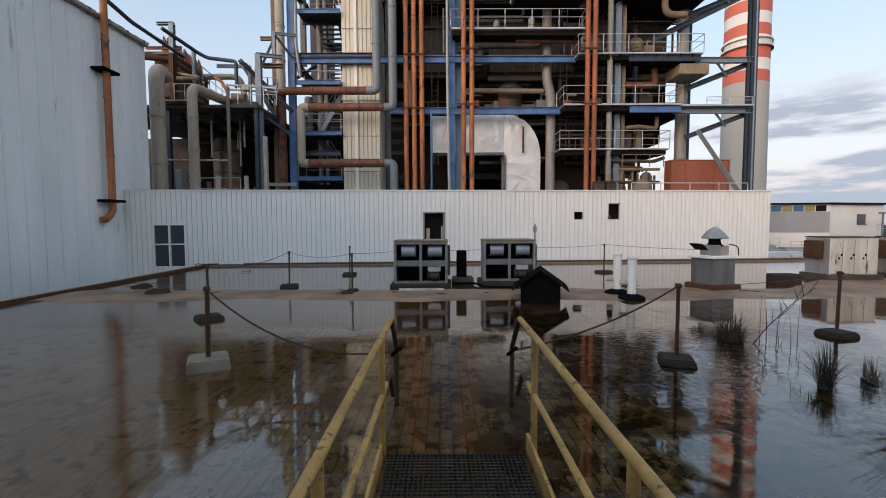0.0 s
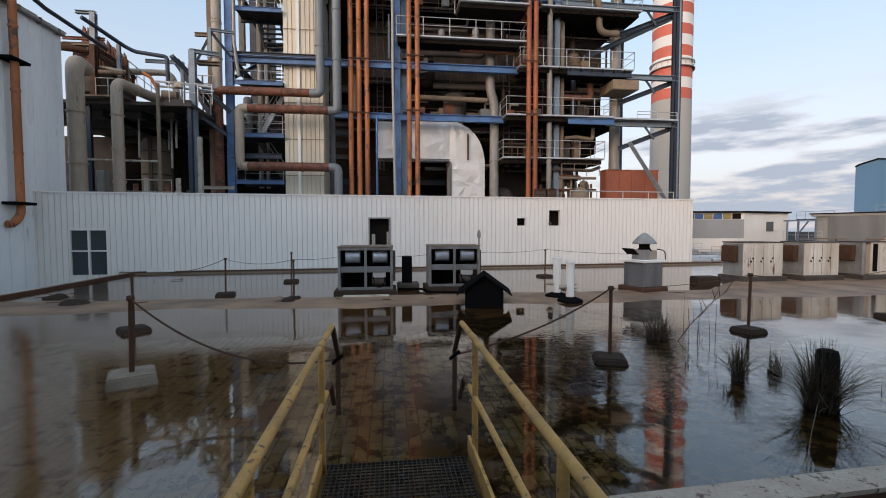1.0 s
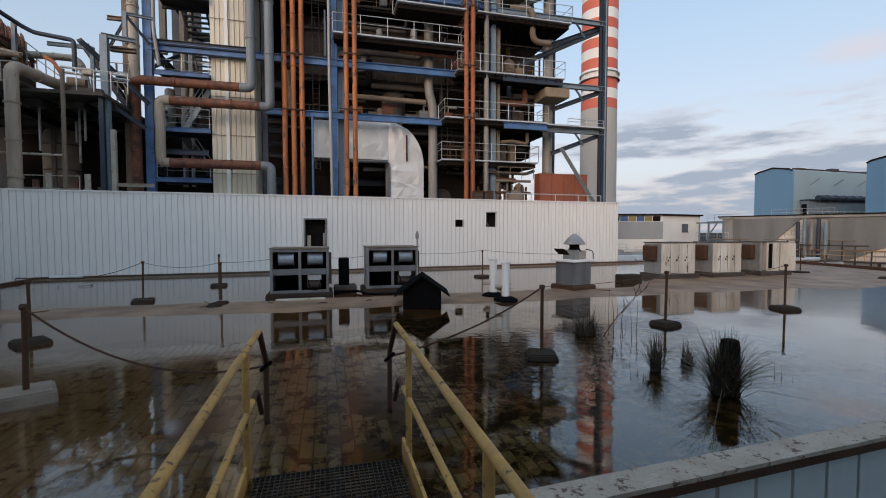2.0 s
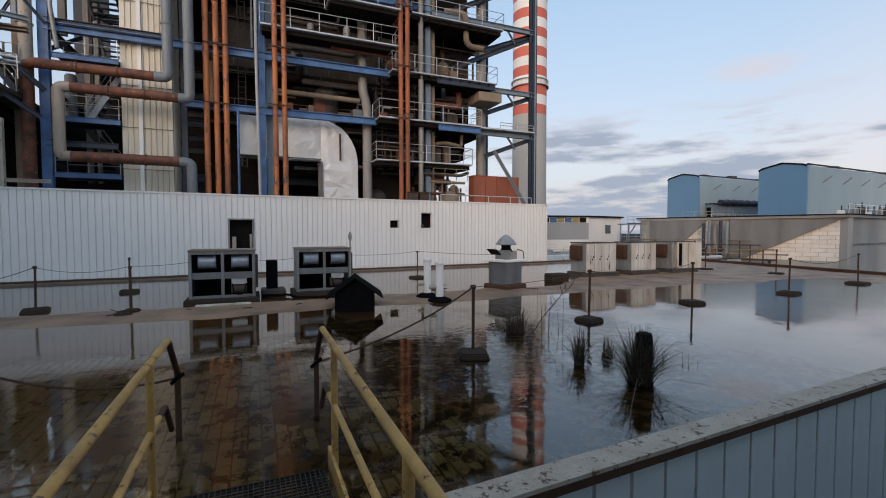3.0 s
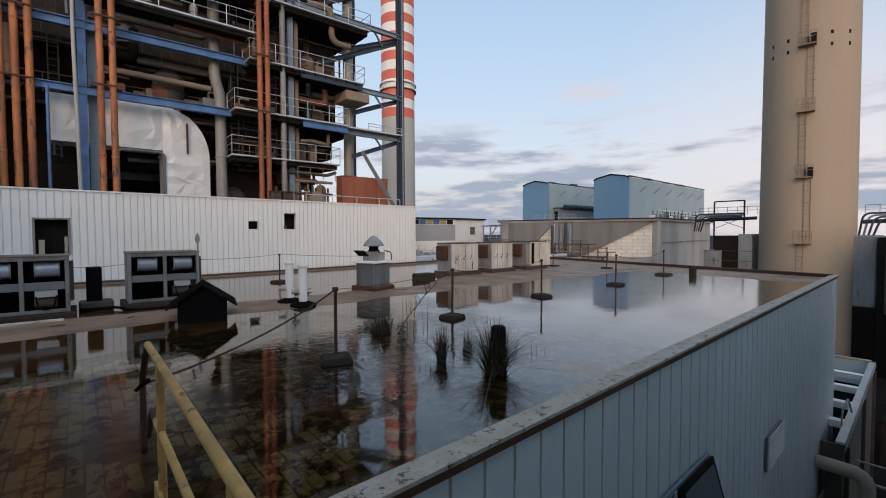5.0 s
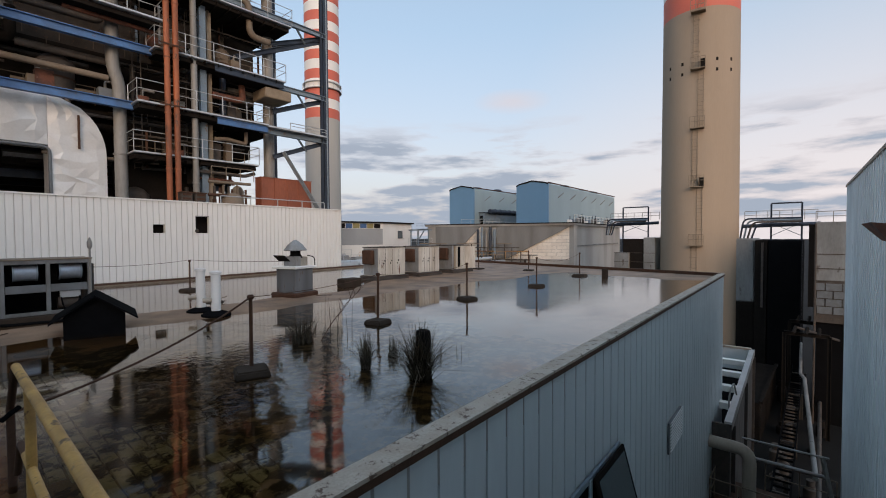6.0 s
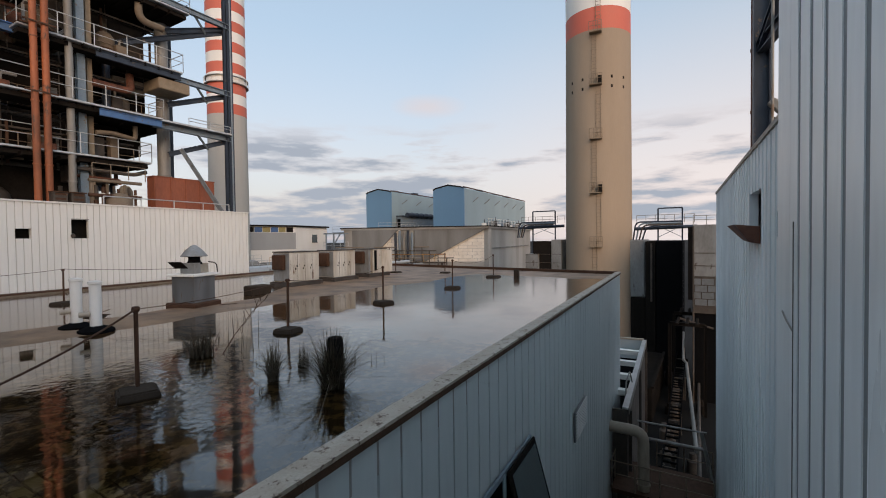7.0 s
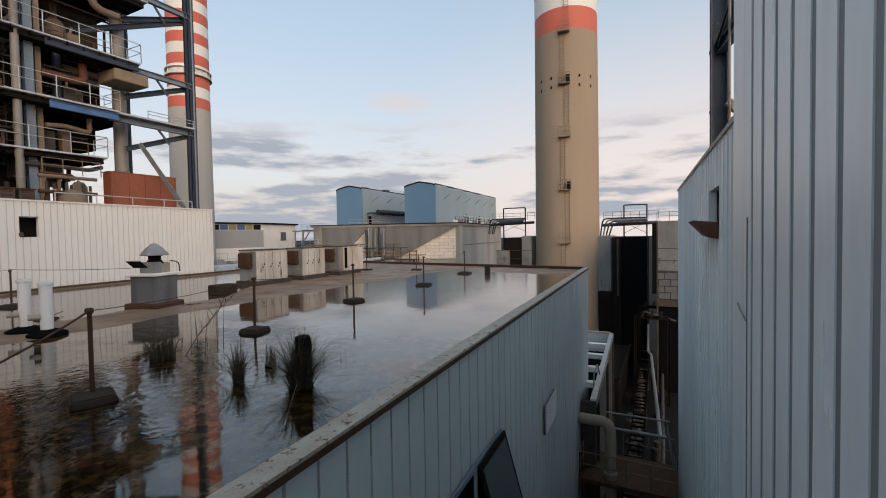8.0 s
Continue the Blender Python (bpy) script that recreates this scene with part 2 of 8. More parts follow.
# near black, for dark parts and for shade painted into bays and openings
M_DARK = material("dark_and_shade", (0.017, 0.014, 0.012), 0.95, vary=0.4, gloss=0.04)
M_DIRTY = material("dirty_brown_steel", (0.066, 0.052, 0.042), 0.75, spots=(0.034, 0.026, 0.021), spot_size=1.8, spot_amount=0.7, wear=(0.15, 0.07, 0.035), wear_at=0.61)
M_BEIGE = material("dirty_beige", (0.38, 0.335, 0.27), 0.65, spots=(0.22, 0.18, 0.14), wear=(0.16, 0.08, 0.045), wear_at=0.585)
M_REDBOX = material("rust_red_box", (0.27, 0.075, 0.035), 0.7, spots=(0.16, 0.05, 0.03), spot_size=0.9, streak=3)
M_STACKW = material("stack_white", (0.78, 0.75, 0.70), 0.6, spots=(0.64, 0.60, 0.54), spot_size=0.3, streak=4, vary=0.05)
M_STACKR = material("stack_red", (0.60, 0.125, 0.075), 0.6, spots=(0.5, 0.13, 0.085), spot_size=0.3, streak=4, vary=0.06)
M_STACKC = material("stack_concrete", (0.42, 0.395, 0.355), 0.8, spots=(0.34, 0.315, 0.28), spot_size=0.25, streak=5, vary=0.06)
M_TAN = material("tan_concrete", (0.335, 0.25, 0.178), 0.85, spots=(0.25, 0.183, 0.128), spot_size=0.2, spot_amount=0.7, streak=7, vary=0.07)
M_TANRUST = material("tan_stained_steel", (0.245, 0.185, 0.125), 0.8, spots=(0.16, 0.115, 0.075), spot_size=3)
M_UNIT = material("weathered_white_casing", (0.60, 0.55, 0.475), 0.6, spots=(0.38, 0.30, 0.22), spot_size=1.8, spot_amount=0.8, streak=5, wear=(0.15, 0.065, 0.033), wear_at=0.62)
M_PANEL = material("stained_pale_panel", (0.21, 0.215, 0.21), 0.7, spots=(0.12, 0.115, 0.105), spot_size=0.7, spot_amount=0.8, streak=3, wear=(0.08, 0.065, 0.055), wear_at=0.62)
# paler than the concrete behind; sunlight is put into this colour
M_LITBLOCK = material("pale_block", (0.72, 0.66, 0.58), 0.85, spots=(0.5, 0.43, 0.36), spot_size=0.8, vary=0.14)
M_CONC = material("concrete", (0.32, 0.31, 0.29), 0.85, spots=(0.20, 0.185, 0.17), spot_size=0.35, spot_amount=0.65, streak=4, vary=0.12)
M_BLOCK = material("wet_concrete_block", (0.048, 0.034, 0.025), 0.9, gloss=0.1, spots=(0.028, 0.021, 0.016), spot_size=4, vary=0.25, grain=40)
M_PALEBLOCK = material("pale_concrete_block", (0.24, 0.19, 0.14), 0.8, spots=(0.15, 0.112, 0.08), spot_size=4, spot_amount=0.7, vary=0.25, grain=40)
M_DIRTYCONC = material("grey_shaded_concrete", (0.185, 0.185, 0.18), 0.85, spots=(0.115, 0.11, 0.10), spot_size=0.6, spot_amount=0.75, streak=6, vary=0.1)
M_BLUEHOUSE = material("sky_blue_sheet", (0.12, 0.25, 0.38), 0.5, spots=(0.105, 0.21, 0.32), spot_size=0.2, streak=4, vary=0.05)
M_GREENGREY = material("pale_grey_green_sheet", (0.27, 0.355, 0.38), 0.5, spots=(0.22, 0.275, 0.285), spot_size=0.25, streak=5, vary=0.06, wear=(0.25, 0.16, 0.10), wear_at=0.70)
M_YELLOW = material("yellow_paint", (0.57, 0.31, 0.085), 0.5, spots=(0.36, 0.195, 0.065), spot_size=5, spot_amount=0.85, vary=0.22, grain=50, wear=(0.10, 0.05, 0.024), wear_at=0.58)
M_RUST = material("rusty_steel", (0.078, 0.036, 0.02), 0.75, gloss=0.25, spots=(0.045, 0.023, 0.014), spot_size=5, grain=60, vary=0.3)
# black, for painted parts and for shade in the alley and inside things
M_BLACK = material("black_paint_and_shade", (0.007, 0.007, 0.0075), 0.95, gloss=0.01)
M_CAP = material("parapet_capping", (0.44, 0.37, 0.30), 0.7, spots=(0.30, 0.215, 0.15), spot_size=4.5, vary=0.25, grain=45, wear=(0.10, 0.055, 0.036), wear_at=0.565)
M_GRATE = material("grating_steel", (0.055, 0.047, 0.04), 0.6, metal=0.3, spots=(0.05, 0.032, 0.02), spot_size=6)
M_PVC = material("white_plastic", (0.72, 0.71, 0.68), 0.45, spots=(0.5, 0.47, 0.42), spot_size=2, streak=3, vary=0.06)
M_MUD = material("wet_silt", (0.30, 0.182, 0.113), 0.55, gloss=0.3, spots=(0.12, 0.08, 0.057), spot_size=1.1, spot_amount=0.8, vary=0.2, grain=25, bump=0.3, wear=(0.15, 0.10, 0.07), wear_at=0.62)
M_PAVER = material("paver", (0.40, 0.385, 0.30), 0.6, spots=(0.27, 0.235, 0.16), spot_size=1.7, spot_amount=0.7, vary=0.25, grain=30, wear=(0.03, 0.021, 0.013), wear_at=0.545, world=True)
M_BED = material("joint_silt", (0.17, 0.135, 0.09), 0.7, spots=(0.13, 0.095, 0.055), spot_size=1.7, spot_amount=0.7, vary=0.25, grain=30, wear=(0.03, 0.021, 0.013), wear_at=0.545, world=True)
M_SILT = material("dark_leaf_silt", (0.03, 0.02, 0.013), 0.7, spots=(0.02, 0.013, 0.009), spot_size=2.2, vary=0.3, grain=25, wear=(0.20, 0.15, 0.095), wear_at=0.60, world=True)
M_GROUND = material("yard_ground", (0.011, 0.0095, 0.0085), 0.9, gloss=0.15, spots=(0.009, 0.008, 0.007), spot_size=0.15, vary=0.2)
M_OCHRE = material("ochre_panel", (0.30, 0.24, 0.09), 0.5)
M_NAVY = material("navy_panel", (0.05, 0.12, 0.27), 0.4)
M_STRAW = material("dry_reed", (0.075, 0.053, 0.03), 0.75, spots=(0.035, 0.027, 0.018), spot_size=4, vary=0.4)


def glass(name, tint):
    m = bpy.data.materials.new(name)
    m.use_nodes = True
    b = m.node_tree.nodes["Principled BSDF"]
    b.inputs["Base Color"].default_value = (*tint, 1)
    b.inputs["Roughness"].default_value = 0.06
    return m


M_PANE = glass("dark_pane", (0.03, 0.045, 0.05))
M_SASHPANE = glass("grey_green_pane", (0.035, 0.045, 0.045))


def water_material():
    """Shallow brown water: a clear body and a mirror on top, ruffled by the breeze in the middle of the roof."""
    m = bpy.data.materials.new("pond_water")
    m.use_nodes = True
    n, l = m.node_tree.nodes, m.node_tree.links
    n.clear()
    out = n.new("ShaderNodeOutputMaterial")
    mix = n.new("ShaderNodeMixShader")
    clear = n.new("ShaderNodeBsdfTransparent")
    clear.inputs["Color"].default_value = (0.86, 0.69, 0.45, 1)
    silt = n.new("ShaderNodeBsdfDiffuse")
    silt.inputs["Color"].default_value = (0.28, 0.13, 0.055, 1)
    body = n.new("ShaderNodeMixShader")
    l.new(clear.outputs["BSDF"], body.inputs[1])
    l.new(silt.outputs["BSDF"], body.inputs[2])
    gl = n.new("ShaderNodeBsdfGlossy")
    fr = n.new("ShaderNodeFresnel")
    fr.inputs["IOR"].default_value = 1.9
    gain = n.new("ShaderNodeMath")
    gain.operation = "MULTIPLY_ADD"
    gain.use_clamp = True
    gain.inputs[1].default_value, gain.inputs[2].default_value = 1.36, -0.045
    tc = n.new("ShaderNodeTexCoord")
    n1 = n.new("ShaderNodeTexNoise")  # wavelets
    n1.inputs["Scale"].default_value, n1.inputs["Detail"].default_value = 10.0, 2.0
    n2 = n.new("ShaderNodeTexNoise")  # gusts
    n2.inputs["Scale"].default_value, n2.inputs["Detail"].default_value = 0.45, 3
    n3 = n.new("ShaderNodeTexNoise")  # slow swell
    n3.inputs["Scale"].default_value, n3.inputs["Detail"].default_value = 2.2, 1.0
    far = n.new("ShaderNodeVectorMath")
    far.operation = "DISTANCE"
    far.inputs[1].default_value = (3.7, 5.1, 0.0)
    zone = n.new("ShaderNodeMapRange")
    zone.inputs["From Min"].default_value, zone.inputs["From Max"].default_value = 0.9, 2.5
    zone.inputs["To Min"].default_value, zone.inputs["To Max"].default_value = 1.0, 0.1
    gust = n.new("ShaderNodeMapRange")
    gust.inputs["From Min"].default_value, gust.inputs["From Max"].default_value = 0.36, 0.66
    gust.inputs["To Min"].default_value, gust.inputs["To Max"].default_value = 0.35, 1.2
    mask = n.new("ShaderNodeMath")
    mask.operation = "MULTIPLY"
    wave = n.new("ShaderNodeMath")
    wave.operation = "MULTIPLY_ADD"
    swell = n.new("ShaderNodeMath")
    swell.operation = "MULTIPLY"
    swell.inputs[1].default_value = 0.4
    bp = n.new("ShaderNodeBump")
    bp.inputs["Strength"].default_value, bp.inputs["Distance"].default_value = 0.5, 0.01
    for tex in (n1, n2, n3):
        l.new(tc.outputs["Object"], tex.inputs["Vector"])
    l.new(tc.outputs["Object"], far.inputs[0])
    l.new(far.outputs["Value"], zone.inputs["Value"])
    l.new(n2.outputs["Fac"], gust.inputs["Value"])
    l.new(zone.outputs["Result"], mask.inputs[0])
    l.new(gust.outputs["Result"], mask.inputs[1])
    l.new(n3.outputs["Fac"], swell.inputs[0])
    l.new(n1.outputs["Fac"], wave.inputs[0])
    l.new(mask.outputs[0], wave.inputs[1])
    l.new(swell.outputs[0], wave.inputs[2])
    l.new(wave.outputs[0], bp.inputs["Height"])
    film = n.new("ShaderNodeMapRange")  # dusty film away from the ruffled middle
    film.inputs["From Min"].default_value, film.inputs["From Max"].default_value = 5.4, 7.6
    film.inputs["To Min"].default_value, film.inputs["To Max"].default_value = 0.045, 0.12
    l.new(far.outputs["Value"], film.inputs["Value"])
    murk = n.new("ShaderNodeMapRange")  # stirred silt towards the paving
    murk.inputs["From Min"].default_value, murk.inputs["From Max"].default_value = 3.2, 7.0
    murk.inputs["To Min"].default_value, murk.inputs["To Max"].default_value = 0.004, 0.26
    l.new(far.outputs["Value"], murk.inputs["Value"])
    l.new(murk.outputs["Result"], body.inputs["Fac"])
    by = n.new("ShaderNodeVectorMath")  # finely ruffled round the foot of the walkway
    by.operation = "DISTANCE"
    by.inputs[1].default_value = (0.15, 4.8, 0.0)
    l.new(tc.outputs["Object"], by.inputs[0])
    fine = n.new("ShaderNodeMapRange")
    fine.inputs["From Min"].default_value, fine.inputs["From Max"].default_value = 1.1, 1.8
    fine.inputs["To Min"].default_value, fine.inputs["To Max"].default_value = 0.17, 0.0
    l.new(by.outputs["Value"], fine.inputs["Value"])
    gloss = n.new("ShaderNodeMath")
    gloss.operation = "MAXIMUM"
    l.new(film.outputs["Result"], gloss.inputs[0])
    l.new(fine.outputs["Result"], gloss.inputs[1])
    l.new(gloss.outputs[0], gl.inputs["Roughness"])
    l.new(bp.outputs["Normal"], gl.inputs["Normal"])
    l.new(bp.outputs["Normal"], fr.inputs["Normal"])
    l.new(fr.outputs["Fac"], gain.inputs[0])
    l.new(gain.outputs[0], mix.inputs["Fac"])
    l.new(body.outputs["Shader"], mix.inputs[1])
    l.new(gl.outputs["BSDF"], mix.inputs[2])
    l.new(mix.outputs["Shader"], out.inputs["Surface"])
    return m


M_WATER = water_material()


# ---- building blocks ----
def thing(name, loc=(0, 0, 0), label="", category="", group="", kind=""):
    ob = new(name)
    ob.location = loc
    return tagged(ob, label, category, group, kind)


def origin(ob):
    p = Vector((0, 0, 0))
    while ob:
        p += Vector(ob.location)
        ob = ob.parent
    return p


def part(name, bm, mat, parent=None, label="", smooth=False):
    """Links a bmesh in world metres as one mesh object, under a thing or a part where one is given."""
    if parent:
        bmesh.ops.translate(bm, verts=bm.verts, vec=-origin(parent))
    me = bpy.data.meshes.new(name)
    bm.to_mesh(me)
    bm.free()
    me.materials.append(mat)
    if smooth:
        me.shade_smooth()
        me.set_sharp_from_angle(angle=radians(40))
    ob = new(name, me)
    ob.parent = parent
    if label:
        ob["label"] = label
    return ob


def structure(name, bm, mat, label, category, smooth=False):
    return tagged(part(name, bm, mat, None, "", smooth), label, category, "", "structure")


def box(bm, x0, x1, y0, y1, z0, z1, m=None, bevel=0.0):
    r = bmesh.ops.create_cube(bm, size=1.0, matrix=Matrix.Translation(((x0 + x1) / 2, (y0 + y1) / 2, (z0 + z1) / 2)) @ Matrix.Diagonal((x1 - x0, y1 - y0, z1 - z0, 1)))
    if bevel:
        es = {e for v in r["verts"] for e in v.link_edges}
        vs = bmesh.ops.bevel(bm, geom=list(es), offset=bevel, segments=1, affect="EDGES")["verts"]
        vs = list(set(vs) | {v for v in r["verts"] if v.is_valid})
    else:
        vs = r["verts"]
    if m is not None:
        bmesh.ops.transform(bm, matrix=m, verts=vs)
    return bm


def boxed(*a, **k):
    return box(bmesh.new(), *a, **k)


def rounded(pts, radius, steps=5):
    """The points of a run with its corners turned into bends."""
    pts = [Vector(p) for p in pts]
    out = [pts[0]]
    for a, b, c in zip(pts, pts[1:], pts[2:]):
        u, v = (a - b).normalized(), (c - b).normalized()
        r = min(radius, (a - b).length * 0.49, (c - b).length * 0.49)
        p, q = b + u * r, b + v * r
        for i in range(steps + 1):
            s = i / steps
            out.append((1 - s) ** 2 * p + 2 * s * (1 - s) * b + s ** 2 * q)
    out.append(pts[-1])
    return out


def tube(bm, pts, r, n=10, r_end=None):
    pts = [Vector(p) for p in pts]
    side = None
    rings = []
    for i, p in enumerate(pts):
        d = (pts[min(i + 1, len(pts) - 1)] - pts[max(i - 1, 0)]).normalized()
        if side is None:
            side = d.orthogonal().normalized()
        side = (side - d * side.dot(d)).normalized()
        up = d.cross(side)
        rad = r if r_end is None else r + (r_end - r) * i / (len(pts) - 1)
        rings.append([bm.verts.new(p + (side * math.cos(k * math.tau / n) + up * math.sin(k * math.tau / n)) * rad) for k in range(n)])
    for a, b in zip(rings, rings[1:]):
        for k in range(n):
            bm.faces.new((a[k], a[(k + 1) % n], b[(k + 1) % n], b[k]))
    bm.faces.new(rings[0][::-1])
    bm.faces.new(rings[-1])
    return bm


def piped(pts, r, n=10, bend=0.0, flanges=0.0):
    """A pipe along the points, with bends and with welded collars every so many metres."""
    bm = tube(bmesh.new(), rounded(pts, bend) if bend else pts, r, n)
    if flanges:
        for a, b in zip(pts, pts[1:]):
            a, b = Vector(a), Vector(b)
            d = (b - a).normalized()
            k = int((b - a).length / flanges)
            for i in range(1, k + 1):
                c = a + (b - a) * (i / (k + 1))
                tube(bm, [c - d * 0.03, c + d * 0.03], r * 1.18, n)
    return bm


def ibeam(bm, p, q, w=0.2, h=0.3, t=0.03):
    """An I-section between two points, its web upright where it lies."""
    p, q = Vector(p), Vector(q)
    d = (q - p).normalized()
    up = Vector((0, 0, 1)) if abs(d.z) < 0.9 else Vector((0, 1, 0))
    s = d.cross(up).normalized()
    u = s.cross(d)
    prof = [(-w / 2, -h / 2), (w / 2, -h / 2), (w / 2, -h / 2 + t), (t / 2, -h / 2 + t), (t / 2, h / 2 - t), (w / 2, h / 2 - t), (w / 2, h / 2), (-w / 2, h / 2), (-w / 2, h / 2 - t), (-t / 2, h / 2 - t), (-t / 2, -h / 2 + t), (-w / 2, -h / 2 + t)]
    a = [bm.verts.new(p + s * x + u * y) for x, y in prof]
    b = [bm.verts.new(q + s * x + u * y) for x, y in prof]
    for k in range(12):
        bm.faces.new((a[k], a[(k + 1) % 12], b[(k + 1) % 12], b[k]))
    bm.faces.new(a[::-1])
    bm.faces.new(b)
    return bm


def beam(p, q, w=0.2, h=0.3, t=0.03):
    return ibeam(bmesh.new(), p, q, w, h, t)


def lathe(bm, cx, cy, prof, n=24):
    """A turned form from (radius, z) pairs."""
    rings = [[bm.verts.new((cx + r * math.cos(k * math.tau / n), cy + r * math.sin(k * math.tau / n), z)) for k in range(n)] for r, z in prof]
    for a, b in zip(rings, rings[1:]):
        for k in range(n):
            bm.faces.new((a[k], a[(k + 1) % n], b[(k + 1) % n], b[k]))
    if prof[0][0] > 0.001:
        bm.faces.new(rings[0][::-1])
    if prof[-1][0] > 0.001:
        bm.faces.new(rings[-1])
    return bm


def ribbed(p, q, z0, z1, pitch, depth, holes=(), flat=0.6, thick=0.14):
    """A ribbed sheet wall from p to q (its ribs to the right of that way), with openings (s0, s1, za, zb) through it and a back face."""
    bm = bmesh.new()
    p, q = Vector((*p, 0)), Vector((*q, 0))
    d = (q - p)
    length = d.length
    d.normalize()
    nrm = Vector((d.y, -d.x, 0))

    def off(s):
        k = (s / pitch) % 1
        e = (1 - flat) / 2
        if k < flat:
            return 0.0
        k = (k - flat) / (1 - flat)
        return depth * min(1, min(k, 1 - k) * 3.2)

    cuts = {0.0, length}
    for i in range(int(length / pitch) + 1):
        for k in (0, flat, flat + (1 - flat) * 0.31, flat + (1 - flat) * 0.69):
            if (i + k) * pitch < length:
                cuts.add((i + k) * pitch)
    for s0, s1, za, zb in holes:
        cuts |= {s0, s1}
    cuts = sorted(cuts)

    def quad(a, b, za, zb, oa, ob):
        A, B = p + d * a + nrm * oa, p + d * b + nrm * ob
        bm.faces.new([bm.verts.new((A.x, A.y, za)), bm.verts.new((B.x, B.y, za)), bm.verts.new((B.x, B.y, zb)), bm.verts.new((A.x, A.y, zb))])

    for a, b in zip(cuts, cuts[1:]):
        spans = [(z0, z1)]
        for s0, s1, za, zb in holes:
            if a >= s0 - 1e-6 and b <= s1 + 1e-6:
                spans = [x for lo, hi in spans for x in ((lo, min(hi, za)), (max(lo, zb), hi)) if x[1] - x[0] > 0.01]
        for lo, hi in spans:
            quad(a, b, lo, hi, off(a + 1e-5), off(b - 1e-5))
            quad(b, a, lo, hi, -thick, -thick)
    for s0, s1, za, zb in holes:
        for s in (s0, s1):
            A, B = p + d * s, p + d * s - nrm * thick
            bm.faces.new([bm.verts.new((v.x, v.y, z)) for v, z in ((A, za), (B, za), (B, zb), (A, zb))])
        for z in (za, zb):
            bm.faces.new([bm.verts.new((v.x, v.y, z)) for v in (p + d * s0, p + d * s1, p + d * s1 - nrm * thick, p + d * s0 - nrm * thick)])
    return bm


# ---- the flooded roof ----
# corners of the roof: near left, near right, far right, far left
NL, NR, FR, FL = (-9.4, 1.84), (21.2, 3.3), (23.6, 19.9), (-9.65, 18.0)


def near_y(x):
    return NL[1] + (NR[1] - NL[1]) * (x - NL[0]) / (NR[0] - NL[0])


def far_y(x):
    return FL[1] + (FR[1] - FL[1]) * (x - FL[0]) / (FR[0] - FL[0])


def roof_z(x, y):
    """The roof's bed: paved and sunk in front, with a bank of silt along the back."""
    front = 9.6 + 0.45 * noise.noise((x * 0.35, 3.1, 0)) - 0.03 * max(0, x - 8) * 1.2
    back = 11.7 + 0.35 * noise.noise((x * 0.4, 9.2, 0)) + (0.0 if x < 9 else min(3.0, (x - 9) * 0.8))
    rise = min(y - front, back - y)
    z = -0.05 + 0.068 * max(0.0, min(1.0, 0.5 + rise / 0.9))
    if x > 15:
        edge = 18.4 + 0.7 * noise.noise((y * 0.5, 1.7, 0)) - x
        z = max(z, -0.05 + 0.068 * max(0.0, min(1.0, 0.4 - edge / 1.5)))
    if z > -0.049:
        z += 0.014 * noise.noise((x * 0.8, y * 0.8, 0)) + 0.004 * noise.noise((x * 4, y * 4, 2))
    return z


def grid_sheet(x0, x1, nx, ylo, yhi, ny, height):
    bm = bmesh.new()
    rows = []
    for j in range(ny + 1):
        row = []
        for i in range(nx + 1):
            x = x0 + (x1 - x0) * i / nx
            y = ylo(x) + (yhi(x) - ylo(x)) * j / ny
            row.append(bm.verts.new((x, y, height(x, y))))
        rows.append(row)
    for a, b in zip(rows, rows[1:]):
        for i in range(nx):
            bm.faces.new((a[i], a[i + 1], b[i + 1], b[i]))
    return bm


structure("roof_floor", grid_sheet(-9.4, 23.0, 216, near_y, far_y, 118, roof_z), M_MUD, "flat roof covered with wet brown silt", "roof", True)
structure("water", grid_sheet(-9.35, 22.9, 1, lambda x: near_y(x) + 0.02, lambda x: far_y(x) - 0.02, 1, lambda x, y: 0.0), M_WATER, "shallow brown rainwater standing on the flat roof", "water")


def strip(p, q, w_in, w_out, z0, z1):
    """A bar along p-q, from w_in inside (left of the way) to w_out outside."""
    a, b = Vector((*p, 0)), Vector((*q, 0))
    d = (b - a).normalized()
    n = Vector((d.y, -d.x, 0))
    bm = bmesh.new()
    lo = [v + n * k for v, k in ((a, -w_in), (b, -w_in), (b, w_out), (a, w_out))]
    f = bm.faces.new([bm.verts.new((v.x, v.y, z0)) for v in lo])
    r = bmesh.ops.extrude_face_region(bm, geom=[f])
    bmesh.ops.translate(bm, verts=[v for v in r["geom"] if isinstance(v, bmesh.types.BMVert)], vec=(0, 0, z1 - z0))
    bmesh.ops.recalc_face_normals(bm, faces=bm.faces)
    return bm


structure("parapet_core", strip(NL, NR, 0.0, 0.1, -0.3, 0.07), M_CONC, "low concrete upstand of the roof edge", "parapet")
structure("parapet_near", strip(NL, NR, 0.07, 0.145, 0.09, 0.12), M_CAP, "weathered capping of the low roof parapet", "parapet")
structure("parapet_drip", strip(NL, NR, -0.108, 0.149, 0.03, 0.088), M_RUST, "rusty drip edge under the parapet capping", "trim")
structure("parapet_right", strip(NR, FR, 0.14, 0.02, -0.3, 0.14), M_RUST, "rusty dark edge strip of the roof", "parapet")
# dark strip added as a painted shadow line at the white wall's foot
structure("parapet_far_shadow", strip(FR, FL, 0.05, 0.3, -0.3, 0.10), M_RUST, "dark rust-brown strip drawn as a shadow line behind the roof edge", "trim")
structure("parapet_far", strip(FR, FL, 0.16, -0.055, -0.3, 0.05), M_TANDARK, "low stained brown edge strip of the roof before the white wall", "parapet")
